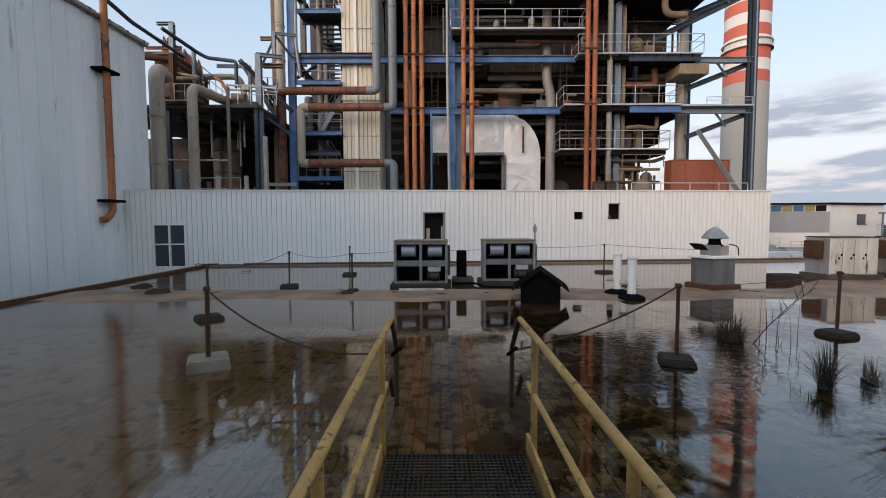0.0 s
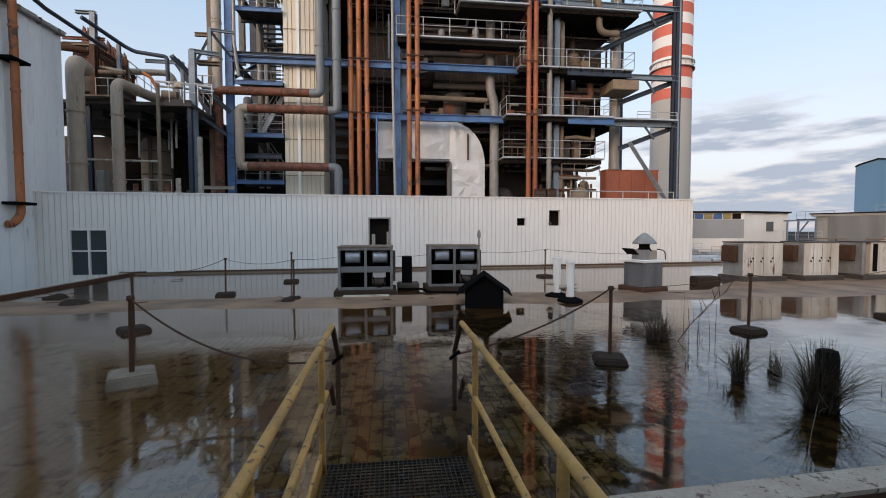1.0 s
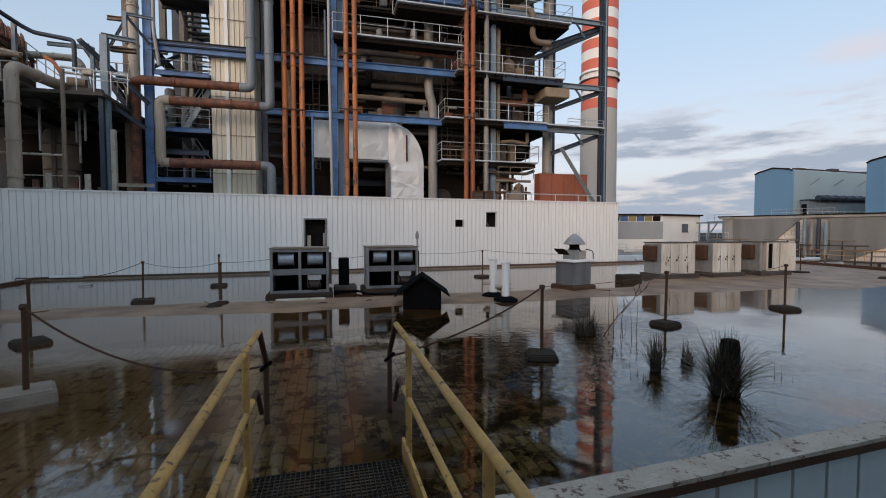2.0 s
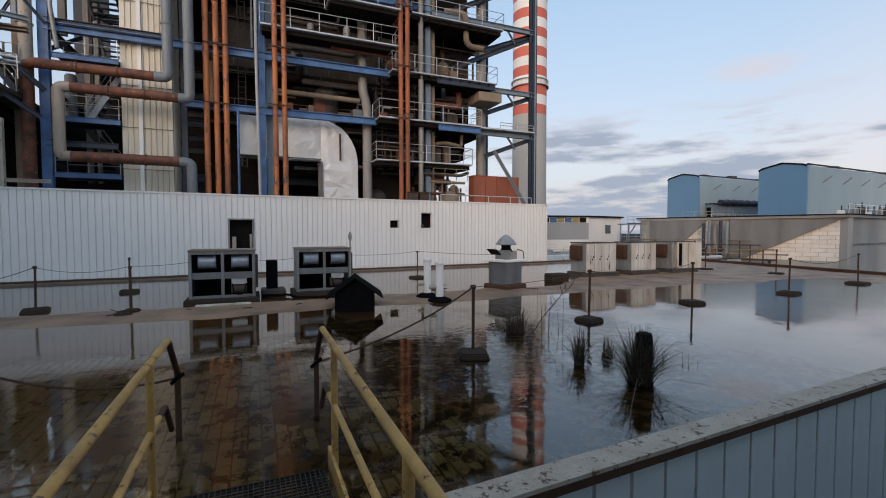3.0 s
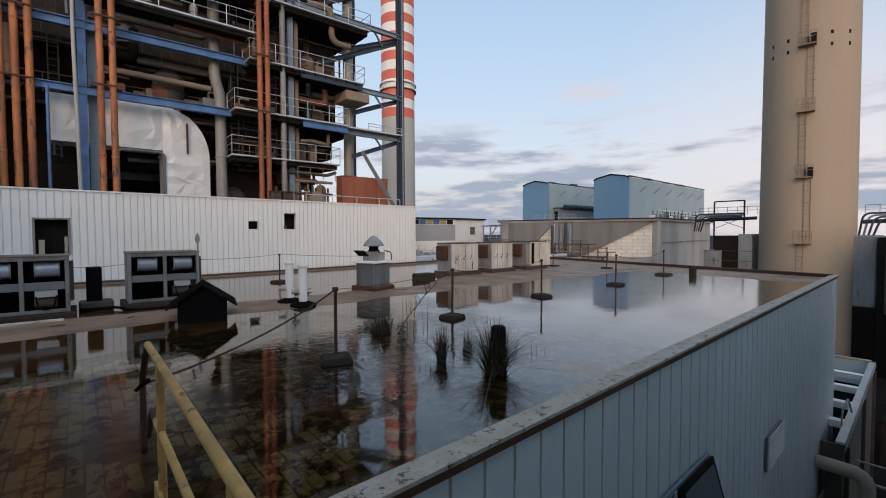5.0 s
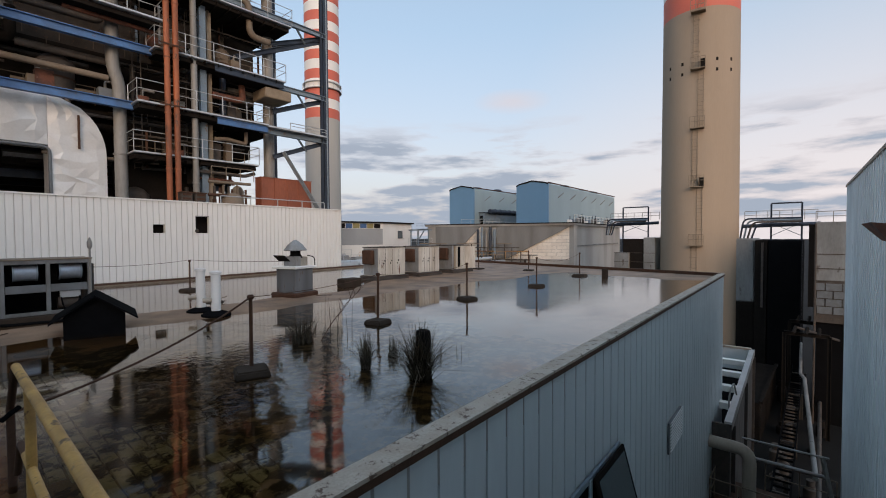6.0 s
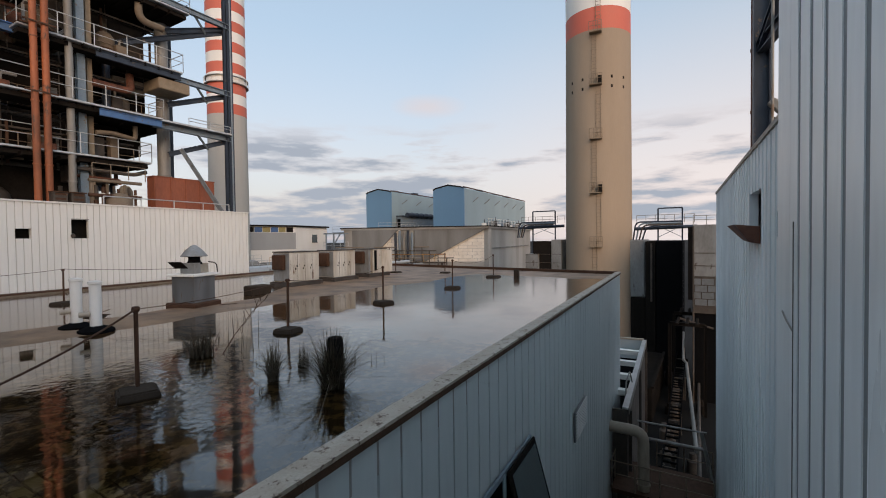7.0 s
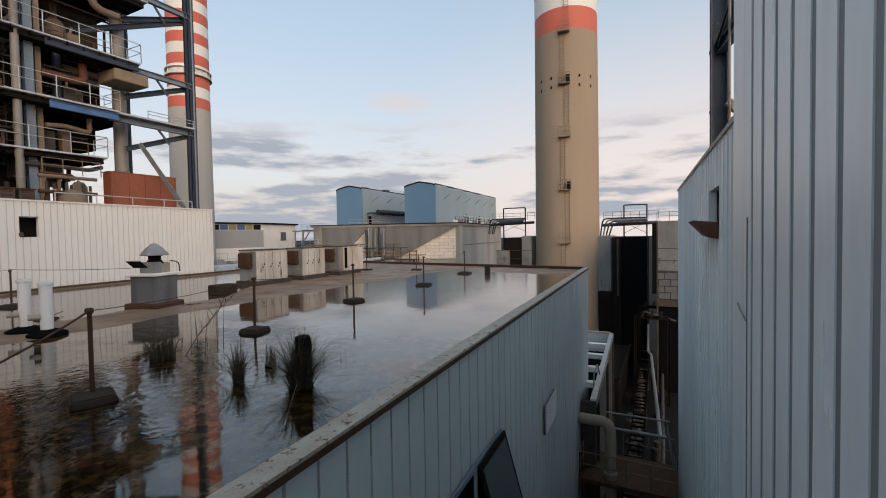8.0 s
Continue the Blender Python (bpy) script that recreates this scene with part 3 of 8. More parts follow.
structure("parapet_left", strip(FL, NL, 0.12, 0.02, -0.3, 0.085), M_RUST, "low rusty dark edge strip of the roof", "parapet")
structure("parapet_left_cap", strip(FL, NL, 0.06, 0.03, 0.087, 0.1), M_CAP, "pale worn capping of the roof edge", "trim")
structure("gutter_left", strip(FL, NL, -0.03, 0.16, -0.3, 0.03), M_BLACK, "dark gutter beyond the roof edge", "trim")

YARD = -11.0
structure("wall_roof_south", ribbed((NL[0], NL[1] - 0.105), (NR[0], NR[1] - 0.105), YARD, 0.06, 0.354, -0.08, flat=0.9), M_TEAL, "grey-green sheet wall under the flooded roof", "wall")
structure("wall_roof_east", ribbed(NR, FR, YARD, -0.02, 0.30, -0.02, flat=0.94), M_TEAL, "grey-green sheet wall under the flooded roof", "wall")

bm = bmesh.new()
bmesh.ops.create_grid(bm, x_segments=8, y_segments=8, size=1500)
bmesh.ops.translate(bm, verts=bm.verts, vec=(0, 0, YARD))
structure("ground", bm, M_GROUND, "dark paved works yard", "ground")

# ---- the white wall behind, and the sheet hall beside it ----
WL, WR = (-13.0, 18.0), (14.65, 19.75)
structure("wall_north", ribbed(WL, WR, -4, 3.08, 0.2, -0.032, flat=0.84, holes=[(12.3, 13.1, 1.05, 2.15), (18.78, 19.18, 1.86, 2.19), (20.3, 20.82, 1.86, 2.53), (1.2, 2.52, 0.0, 1.75)]), M_WHITE, "white ribbed sheet wall with small dark openings", "wall")
structure("wall_north_return", ribbed(WR, (16.2, 44), -4, 3.08, 0.18, 0.028), M_WHITE, "white ribbed sheet wall", "wall")
structure("terrace", boxed(-13, 14.5, 20.2, 44, 2.2, 2.4), M_CONC, "concrete terrace under the steel tower", "floor")
HL = -12.9
structure("wall_west", ribbed((HL, -6), (HL, 19.75), YARD, 9.45, 0.62, -0.03, flat=0.95), M_BLUEGREY, "tall pale blue sheet wall of the hall", "wall")
structure("wall_west_end", ribbed((HL, 19.75), (-30, 19.75), YARD, 9.45, 0.62, -0.03, flat=0.95), M_BLUEGREY, "pale blue sheet end wall of the hall", "wall")
structure("roof_west", boxed(-31, HL + 0.12, -6, 19.85, 9.45, 9.6), M_CAP, "grey roof edge of the hall", "roof")

eaves = thing("eaves_gutter", (HL + 0.11, 7, 9.4), "weathered grey eaves gutter with brackets on the hall", "gutter")
part("channel", tube(bmesh.new(), [(HL + 0.11, -6, 9.47), (HL + 0.11, 19.75, 9.47)], 0.07, 8), M_PANEL, eaves, "", True)
for k in range(18):
    y = 3.0 + k * 0.97
    part("bracket", boxed(HL + 0.02, HL + 0.19, y - 0.025, y + 0.025, 9.38, 9.6), M_TANDARK, eaves)
for k in range(30):
    y = 5.0 + k * 0.5
    part("roof_tile", boxed(HL - 0.6, HL + 0.1, y, y + 0.46, 9.6, 9.63 + 0.012 * (k % 3), bevel=0.01), M_PANEL if k % 3 else M_GREYPIPE, eaves)

# ---- the sheet building beside the walkway ----
SL = 0.043  # the works' common skew


def south_y(x, c):
    return -c + SL * (x - 0.47)


structure("wall_south_near", ribbed((4.99, south_y(4.99, 0.8)), (-8, south_y(-8, 0.8)), YARD, 4.7, 0.343, -0.13, flat=0.76), M_BLUEGREY, "pale blue ribbed sheet wall beside the walkway", "wall")
structure("wall_south_corner", strip((4.995, south_y(4.995, 0.83)), (5.48, south_y(5.48, 0.83)), 0.03, 0.6, YARD, 4.7), M_BLUEGREY, "smooth corner flashing of the pale blue wall", "trim")
structure("wall_south_far", ribbed((21.0, -0.42), (5.05, south_y(5.05, 1.27)), YARD, 3.3, 0.4, 0.02, holes=[(9.6, 11.0, 1.83, 2.5), (12.45, 12.95, 1.64, 2.02)], flat=0.93), M_BLUEGREY, "pale blue sheet wall along the alley", "wall")
structure("wall_south_far_end", ribbed((21.2, -9), (21.0, -0.42), YARD, 3.3, 0.4, 0.02, flat=0.93), M_BLUEGREY, "pale blue sheet end wall", "wall")
structure("roof_south", strip((4.9, -1.1), (21.05, -0.45), 0.06, 8.0, 3.3, 3.38), M_CAP, "rusted roof edge of the sheet building", "roof")
# unseen body added behind the walkway wall; its height limits the sky light
structure("hall_behind", boxed(-30, 4.5, -14, -1.6, YARD, 4.7), M_BLUEGREY, "unseen pale blue hall behind the camera", "building")

# darker than the wall sheet: the shade inside the grooves as a colour
M_GROOVE = material("shaded_groove", (0.20, 0.225, 0.235), 0.6, spots=(0.14, 0.155, 0.16), spot_size=0.6, streak=6, vary=0.08)
near_wall = bpy.data.objects["wall_south_near"]
# strips laid in the grooves paint their shade
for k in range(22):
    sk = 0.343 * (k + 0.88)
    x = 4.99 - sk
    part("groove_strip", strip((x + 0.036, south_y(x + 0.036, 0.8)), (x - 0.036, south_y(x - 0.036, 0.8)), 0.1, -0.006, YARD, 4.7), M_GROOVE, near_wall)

# ---- walkway with yellow handrails ----
walkway = thing("walkway", (0.1, 0.5, -0.1), "yellow handrailed steel grating walkway over the parapet", "walkway")
GX0, GX1, GY0, GY1, GZ = -0.42, 0.62, -0.75, 3.16, 0.03
bm = bmesh.new()
nb = 31
for i in range(nb):
    x = GX0 + 0.03 + (GX1 - GX0 - 0.06) * i / (nb - 1)
    box(bm, x - 0.0025, x + 0.0025, GY0, GY1, GZ - 0.03, GZ)
for j in range(100):
    y = GY0 + (GY1 - GY0) * j / 99
    box(bm, GX0 + 0.02, GX1 - 0.02, y - 0.0025, y + 0.0025, GZ - 0.014, GZ - 0.003)
box(bm, GX0 + 0.01, GX1 - 0.01, GY1 - 0.006, GY1, GZ - 0.035, GZ)
part("grating", bm, M_GRATE, walkway, "dark steel bar grating")
for x in (GX0 - 0.03, GX1 + 0.03):
    part("stringer", boxed(x - 0.012, x + 0.012, GY0, GY1 + 0.14, -0.16, 0.12, bevel=0.003), M_YELLOW, walkway)
for x, s in ((-0.44, 1), (0.67, -1)):
    top = [(x, -0.7, 0.9), (x, 3.76, 0.9)]
    part("handrail_end", tube(bmesh.new(), rounded([(x, 3.75, 0.9), (x, 3.80, 0.89), (x, 4.19, 0.53)], 0.04), 0.023, 10), M_RUST, walkway, "rusty sloping rail end", True)
    rail = part("handrail", tube(bmesh.new(), top, 0.024, 12), M_YELLOW, walkway, "yellow tubular handrail with chipped paint", True)
    part("mid_rail", tube(bmesh.new(), [(x, -0.7, 0.47), (x, 3.4, 0.47)], 0.021, 10), M_YELLOW, walkway, "", True)
    part("mid_rail_end", tube(bmesh.new(), rounded([(x, 3.4, 0.47), (x, 3.62, 0.47), (x, 3.86, 0.2)], 0.05), 0.021, 10), M_RUST, walkway, "", True)
    part("end_post", tube(bmesh.new(), [(x, 4.18, 0.54), (x, 4.18, -0.06)], 0.024, 10), M_RUST, walkway, "rusty end post", True)
    for y in (0.0, 1.5, 3.16):
        part("post", tube(bmesh.new(), [(x, y, -0.1), (x, y, 0.89)], 0.024, 12), M_YELLOW, walkway, "", True)
for y in (0.2, 1.6, 2.9):
    part("cross_bearer", beam((GX0, y, -0.12), (GX1, y, -0.12), 0.06, 0.1, 0.008), M_DIRTY, walkway)

# ---- the steel tower ----
TY = 28.0
tower = thing("steel_tower", (2, 34, 2.4), "tall open steel boiler structure with blue beams and walkways", "industrial tower")


def handrail(parent, p, q, h=1.05, mat=None, every=1.5):
    mat = mat or M_GALV
    p, q = Vector(p), Vector(q)
    up = Vector((0, 0, h))
    bm = bmesh.new()
    tube(bm, [p + up, q + up], 0.023, 6)
    tube(bm, [p + up * 0.55, q + up * 0.55], 0.019, 6)
    r = part("railing", bm, mat, parent)
    k = max(1, round((q - p).length / every))
    for i in range(k + 1):
        a = p + (q - p) * (i / k)
        part("rail_post", tube(bmesh.new(), [a, a + up], 0.023, 6), mat, r)
    return r


# columns: x, y, width, material, foot, top
COLS = [(-9.22, 28, 0.42, M_BLUE), (0.68, 28, 0.34, M_BLUE), (1.1, 28.6, 0.4, M_GREYBLUE), (10.92, 28, 0.36, M_GREYBLUE), (11.4, 28.3, 0.25, M_TANRUST),
        (-3.39, 29, 0.3, M_DARKBLUE), (19.35, 28, 0.4, M_DARKBLUE), (16.6, 30.5, 0.45, M_DARKBLUE), (-9.2, 38, 0.5, M_DARKBLUE), (0.5, 38, 0.5, M_DARKBLUE), (11.2, 38, 0.5, M_DARKBLUE), (-6.7, 38, 0.4, M_DARKBLUE), (6, 38, 0.5, M_DARKBLUE)]
for x, y, w, m in COLS:
    part("column", beam((x, y, 2.4), (x, y, 26), w, min(w, 0.3), 0.05), m, tower)
for z in (5.2, 8.68, 11.8, 16.4, 20.2, 24.2):
    for a, b, m in ((0.6, 11.2, M_BLUE), (-9.2, 0.6, M_BLUE)):
        if z > 5.3 and not (a < 0 and z == 8.68):
            part("beam", beam((a, 27.95, z), (b, 27.95, z), 0.3, 0.42, 0.04), m, tower)
    for x in (-9.2, 0.7, 11.1):
        part("cross_beam", beam((x, 28, z), (x, 44, z), 0.3, 0.4, 0.04), M_DARKBLUE, tower)
    for y in (33, 38, 44):
        part("rear_beam", beam((-9.2, y, z), (14.5, y, z), 0.3, 0.45, 0.04), M_DARKBLUE, tower)
part("beam", beam((-3.2, 27.95, 8.68), (0.6, 27.95, 8.68), 0.3, 0.36, 0.04), M_BLUE, tower)
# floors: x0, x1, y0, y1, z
# slabs near black, so the shade between floors is in their colour
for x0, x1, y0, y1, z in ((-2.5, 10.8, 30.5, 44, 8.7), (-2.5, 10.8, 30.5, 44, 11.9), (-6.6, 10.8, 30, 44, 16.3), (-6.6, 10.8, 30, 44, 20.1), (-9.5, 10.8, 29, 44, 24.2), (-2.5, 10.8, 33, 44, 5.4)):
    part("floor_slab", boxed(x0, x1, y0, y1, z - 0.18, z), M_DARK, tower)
# screens and casing are blackened in place of the tower's deep shade
part("rear_screen", boxed(-6.6, 15.8, 44, 44.2, 8.8, 26), M_DARK, tower, "near-black rear screen holding the tower's inner shade")
part("rear_screen", boxed(-6.6, 9.0, 44, 44.2, 2.4, 8.8), M_DARK, tower, "near-black rear screen holding the tower's inner shade")
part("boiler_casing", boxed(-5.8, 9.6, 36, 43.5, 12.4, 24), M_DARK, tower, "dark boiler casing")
part("boiler_hopper", boxed(-2, 7.5, 38, 43, 5.4, 12), M_DIRTY, tower)

# walkways along the front and the right: x0, x1, y0, y1, z
for x0, x1, y0, y1, z in ((0.6, 8.6, 26.9, 28.2, 13.3), (4.3, 8.6, 26.4, 28.2, 15.3), (7.3, 14.4, 26.8, 28.4, 8.82), (7.2, 13.9, 27.2, 28.6, 6.25), (8.2, 15.7, 27, 28.4, 11.88), (9.5, 16.2, 27, 29, 15.6), (9.5, 16.2, 27, 29, 19.2), (1, 8.6, 27, 28.2, 18.6)):
    wk = part("gallery", boxed(x0, x1, y0, y1, z - 0.1, z, bevel=0.02), M_GALV, tower, "pale steel walkway with handrail")
    # dark frame painted as the shade under the deck
    part("under_frame", boxed(x0 + 0.1, x1 - 0.1, y0 + 0.25, y1, z - 0.36, z - 0.145), M_DARK, wk)
    handrail(wk, (x0, y0, z), (x1, y0, z))
    handrail(wk, (x0, y0, z), (x0, y1, z))
    handrail(wk, (x1, y0, z), (x1, y1, z))
part("edge_beam", beam((11.3, 26.93, 8.48), (14.35, 26.93, 8.48), 0.16, 0.36, 0.03), M_BLUE, tower, "blue edge beam under the walkway")
part("edge_beam", beam((11.3, 27.13, 11.55), (15.6, 27.13, 11.55), 0.16, 0.34, 0.03), M_DARKBLUE, tower)
# the outrigger to the right-hand column
for z in (8.64, 11.7, 16.2):
    part("outrigger", beam((11.2, 27.9, z), (19.3, 27.9, z), 0.25, 0.34, 0.035), M_GREYBLUE, tower)
    part("outrigger_brace", beam((15.6, 28.6, z - 1.5), (19.3, 28.1, z - 0.1), 0.26, 0.3, 0.04), M_DARKBLUE, tower)
    part("lacing", beam((17, 27.9, z - 0.1), (17.9, 28.2, z - 0.9), 0.1, 0.1, 0.012), M_GREYBLUE, tower)
part("raker", beam((15.45, 27.0, 7.25), (16.98, 24.4, 2.45), 0.16, 0.2, 0.03), M_FRAME, tower)
part("column", beam((18.98, 27.9, 2.4), (18.98, 27.9, 26), 0.16, 0.16, 0.02), M_DARKBLUE, tower)


def pipe(name, pts, r, mat, label, bend=0.0, flanges=3.0, group="", n=12):
    base = pts[0] if pts[0][2] < pts[-1][2] else pts[-1]
    t = thing(name, base, label, "pipe", group)
    part("pipe_run", piped(pts, r, n, bend), mat, t, "", True)
    k = 0
    for a, b in zip(pts, pts[1:]):
        a, b = Vector(a), Vector(b)
        d = (b - a).normalized()
        c = int((b - a).length / flanges) if flanges else 0
        for i in range(1, c + 1):
            p = a + (b - a) * (i / (c + 1))
            part("collar", tube(bmesh.new(), [p - d * 0.035, p + d * 0.035], r * 1.16, n), mat, t, "", True)
    return t


for x, m in ((-2.15, 0), (-1.65, 0), (-1.18, 0)):
    pipe("orange_riser", [(x, 27.55, 2.45), (x, 27.55, 26)], 0.15, M_ORANGE, "orange-painted vertical riser pipe with rust marks", flanges=3.1, group="orange risers")
for x in (1.33, 1.82, 8.67, 9.1):
    pipe("orange_riser", [(x, 26.7, 2.45), (x, 26.7, 26)], 0.145, M_ORANGE if x < 5 else M_RUSTORANGE, "orange-painted vertical riser pipe with rust marks", flanges=3.1, group="orange risers")
for x in (-1.66, 1.58, 8.88):
    y = 27.75 if x < 0 else 26.9
    for z in (8.75, 11.95, 15.6):
        b = thing("pipe_clamp", (x, y, z), "dark steel clamp across the orange risers", "pipe clamp", "pipe clamps")
        part("bar", boxed(x - 0.62, x + 0.62, y - 0.4, y - 0.36, z - 0.035, z + 0.035), M_RUST, b)
        part("bracket", boxed(x - 0.62, x + 0.62, y - 0.02, y + 0.25, z - 0.07, z + 0.0), M_RUST, b)
pipe("white_downpipe", [(0.5, 27.5, 2.45), (0.38, 27.5, 11), (0.38, 27.5, 26)], 0.085, M_OFFICE, "slim pale grey pipe clipped to the blue column", flanges=2.2)
pipe("grey_riser", [(6.98, 28.65, 2.45), (6.98, 28.65, 9.85), (6.7, 28.65, 10.75), (6.7, 28.65, 12.1), (6.7, 28.65, 26)], 0.3, M_GREYPIPE, "thick grey lagged pipe with a kink", bend=0.8, flanges=4)
pipe("grey_riser", [(10.25, 27.4, 2.45), (10.25, 27.4, 26)], 0.17, M_GREYPIPE, "grey lagged pipe beside the blue column", flanges=2.6)
pipe("grey_riser", [(15.6, 29.2, 2.45), (15.6, 29.2, 26)], 0.36, M_GREYPIPE, "thick grey lagged riser pipe", flanges=3.4)
pipe("lagged_riser", [(-9.78, 27.6, 2.45), (-9.78, 27.6, 9.6)], 0.27, M_RUSTPIPE, "rust-brown lagged riser pipe", flanges=1.8)
pipe("lagged_riser", [(-9.78, 27.6, 9.58), (-9.78, 27.6, 26)], 0.27, M_BEIGE, "cream lagged riser pipe", flanges=2.2)
pipe("bent_pipe", [(-9.78, 27.5, 9.66), (-9.3, 27.0, 9.66), (-4.4, 27.0, 9.66)], 0.24, M_RUSTPIPE, "flaking rust-red pipe crossing before the beige duct", flanges=2.0, group="rust-red crossing pipes")
pipe("grey_riser", [(-4.45, 27.0, 9.66), (-3.85, 27.0, 9.66), (-3.85, 27.0, 26)], 0.25, M_SLATEPIPE, "slate-grey lagged riser pipe with an elbow at its foot", bend=0.55, flanges=3)
pipe("bent_pipe", [(-7.95, 26.9, 8.66), (-3.35, 26.9, 8.66)], 0.24, M_RUSTPIPE, "flaking rust-red pipe crossing before the beige duct", flanges=1.9, group="rust-red crossing pipes")
pipe("grey_riser", [(-3.4, 26.9, 8.66), (-2.88, 26.9, 8.66), (-2.88, 26.9, 26)], 0.25, M_SLATEPIPE, "slate-grey lagged riser pipe with an elbow at its foot", bend=0.45, flanges=3)
pipe("grey_bend", [(-7.9, 26.9, 8.66), (-8.4, 26.9, 8.66), (-8.4, 26.9, 5.35), (-7.9, 26.9, 5.35)], 0.25, M_LAGGING, "dirty grey pipe bend joining two rust-red runs", bend=0.45, flanges=0)
pipe("bent_pipe", [(-7.95, 26.9, 5.35), (-3.4, 26.9, 5.35)], 0.26, M_RUSTPIPE, "flaking rust-red pipe crossing before the beige duct", flanges=1.7, group="rust-red crossing pipes")
pipe("grey_bend", [(-3.45, 26.9, 5.35), (-2.86, 26.9, 5.35), (-2.86, 26.9, 2.45)], 0.25, M_SLATEPIPE, "slate-grey pipe bend turning down to the terrace", bend=0.55, flanges=0)
pipe("slim_standpipe", [(-0.61, 27.6, 2.45), (-0.61, 27.6, 8.6)], 0.07, M_BLUE, "slim blue standpipe beside the orange risers", flanges=3)

duct = thing("clad_duct", (-5.4, 29, 2.4), "tall beige ribbed-clad duct with a bright metal strip", "duct")
part("cladding", ribbed((-6.19, 28.3), (-3.87, 28.3), 2.4, 26, 0.26, 0.05, flat=0.74), M_CLAD, duct)
part("side_cladding", ribbed((-3.87, 28.3), (-3.87, 30.6), 2.4, 26, 0.26, 0.05, flat=0.74), M_CLAD, duct)
part("cover_strip", boxed(-5.42, -5.24, 28.19, 28.24, 2.4, 26), M_PVC, duct, "bright metal cover strip")
for z in (5.0, 7.2, 9.4, 11.6, 13.8, 16, 18.2):
    part("joint_band", boxed(-6.21, -3.85, 28.225, 28.245, z, z + 0.035), M_TANDARK, duct)

# silver-clad elbow duct
drum = thing("silver_duct", (3, 29, 2.4), "crumpled silver-foil clad elbow duct with a dark opening", "duct")


def foil_sheet(name, z0, z1, nx, nz, left, right, seed):
    """Crumpled foil over lagging: flat creased facets between two outlines, folded back round the edges."""
    rnd = random.Random(seed)
    bm = bmesh.new()
    rows = []
    for j in range(nz + 1):
        z = z0 + (z1 - z0) * j / nz
        row = []
        for i in range(nx + 1):
            u = i / nx
            inner = 0 < i < nx and 0 < j < nz
            x = left(z) + (right(z) - left(z)) * (u + (rnd.uniform(-0.3, 0.3) / nx if inner else 0))
            row.append(bm.verts.new((x, 28.9 + (rnd.uniform(-0.045, 0.03) if inner else 0.05), z + (rnd.uniform(-0.25, 0.25) * (z1 - z0) / nz if inner else 0))))
        rows.append(row)
    for a, b in zip(rows, rows[1:]):
        for i in range(nx):
            if rnd.random() < 0.5:
                bm.faces.new((a[i], a[i + 1], b[i + 1]))
                bm.faces.new((a[i], b[i + 1], b[i]))
            else:
                bm.faces.new((a[i], a[i + 1], b[i]))
                bm.faces.new((a[i + 1], b[i + 1], b[i]))
    r = bmesh.ops.extrude_edge_only(bm, edges=[e for e in bm.edges if e.is_boundary])
    bmesh.ops.translate(bm, verts=[v for v in r["geom"] if isinstance(v, bmesh.types.BMVert)], vec=(0, 1.5, 0))
    bmesh.ops.recalc_face_normals(bm, faces=bm.faces)
    return part(name, bm, M_FOIL, drum)


def elbow(z):
    return 6.42 if z < 6.0 else 4.15 + 2.27 * math.sqrt(max(0.0, 1 - ((z - 6.0) / 2.75) ** 2))


foil_sheet("foil_leg", 2.5, 8.72, 5, 16, lambda z: 4.08, elbow, 3)
foil_sheet("foil_crown", 6.28, 8.72, 6, 4, lambda z: 1.3, lambda z: 4.07, 5)
foil_sheet("foil_inlet", 6.28, 8.6, 3, 3, lambda z: -0.6, lambda z: 1.29, 8)
part("foot_plate", boxed(4.1, 6.5, 28.72, 28.78, 2.4, 3.85), M_FOIL, drum, "pale riveted foot plate")
part("opening_rim", tube(bmesh.new(), rounded([(2.05, 28.82, 2.45), (2.05, 28.82, 6.15), (4.12, 28.82, 6.15), (4.12, 28.82, 2.45)], 0.3), 0.07, 8), M_FRAME, drum, "dark rim of the opening", True)
part("lifting_strap", boxed(5.2, 5.3, 28.7, 28.76, 6.2, 7.9), M_RUST, drum)

redbox = thing("rust_red_tank", (15.4, 27.0, 2.4), "rust-red rectangular steel tank on the terrace", "tank")
rx0, rx1 = 13.7, 17.2
part("shell", boxed(rx0, rx1, 26.6, 27.4, 2.4, 5.4, bevel=0.02), M_REDBOX, redbox)
for k in range(5):
    x = rx0 + 0.05 + (rx1 - rx0 - 0.1) * k / 4
    part("stiffener", boxed(x - 0.03, x + 0.03, 26.54, 26.6, 2.4, 5.4), M_REDBOX, redbox)
part("lid", boxed(rx0 - 0.05, rx1 + 0.05, 26.57, 27.4, 5.4, 5.44), M_REDBOX, redbox)

pipe("white_downpipe", [(19.2, 27.55, 2.45), (19.2, 27.55, 26)], 0.05, M_GREYBLUE, "slim grey-blue pipe clipped to the dark column", flanges=2.2)
edge_rail = thing("terrace_railing", (11, 20.6, 2.4), "pale steel handrail along the terrace edge", "railing")
handrail(edge_rail, (8.8, 20.6, 2.4), (14.4, 20.9, 2.4), 1.15)

# ---- chimneys ----
def chimney(cx, cy, r, top, z_red, band, concrete, label, bands, base=YARD):
    c = thing("chimney", (cx, cy, base), label, "chimney")
    part("shaft", lathe(bmesh.new(), cx, cy, [(r * 1.05, base), (r, z_red)], 40), concrete, c, "plain concrete shaft", True)
    z = z_red
    for i in range(bands):
        part("painted_band", lathe(bmesh.new(), cx, cy, [(r, z), (r, z + band)], 40), M_STACKR if i % 2 == 0 else M_STACKW, c, "red band" if i % 2 == 0 else "white band", True)
        z += band
    return c


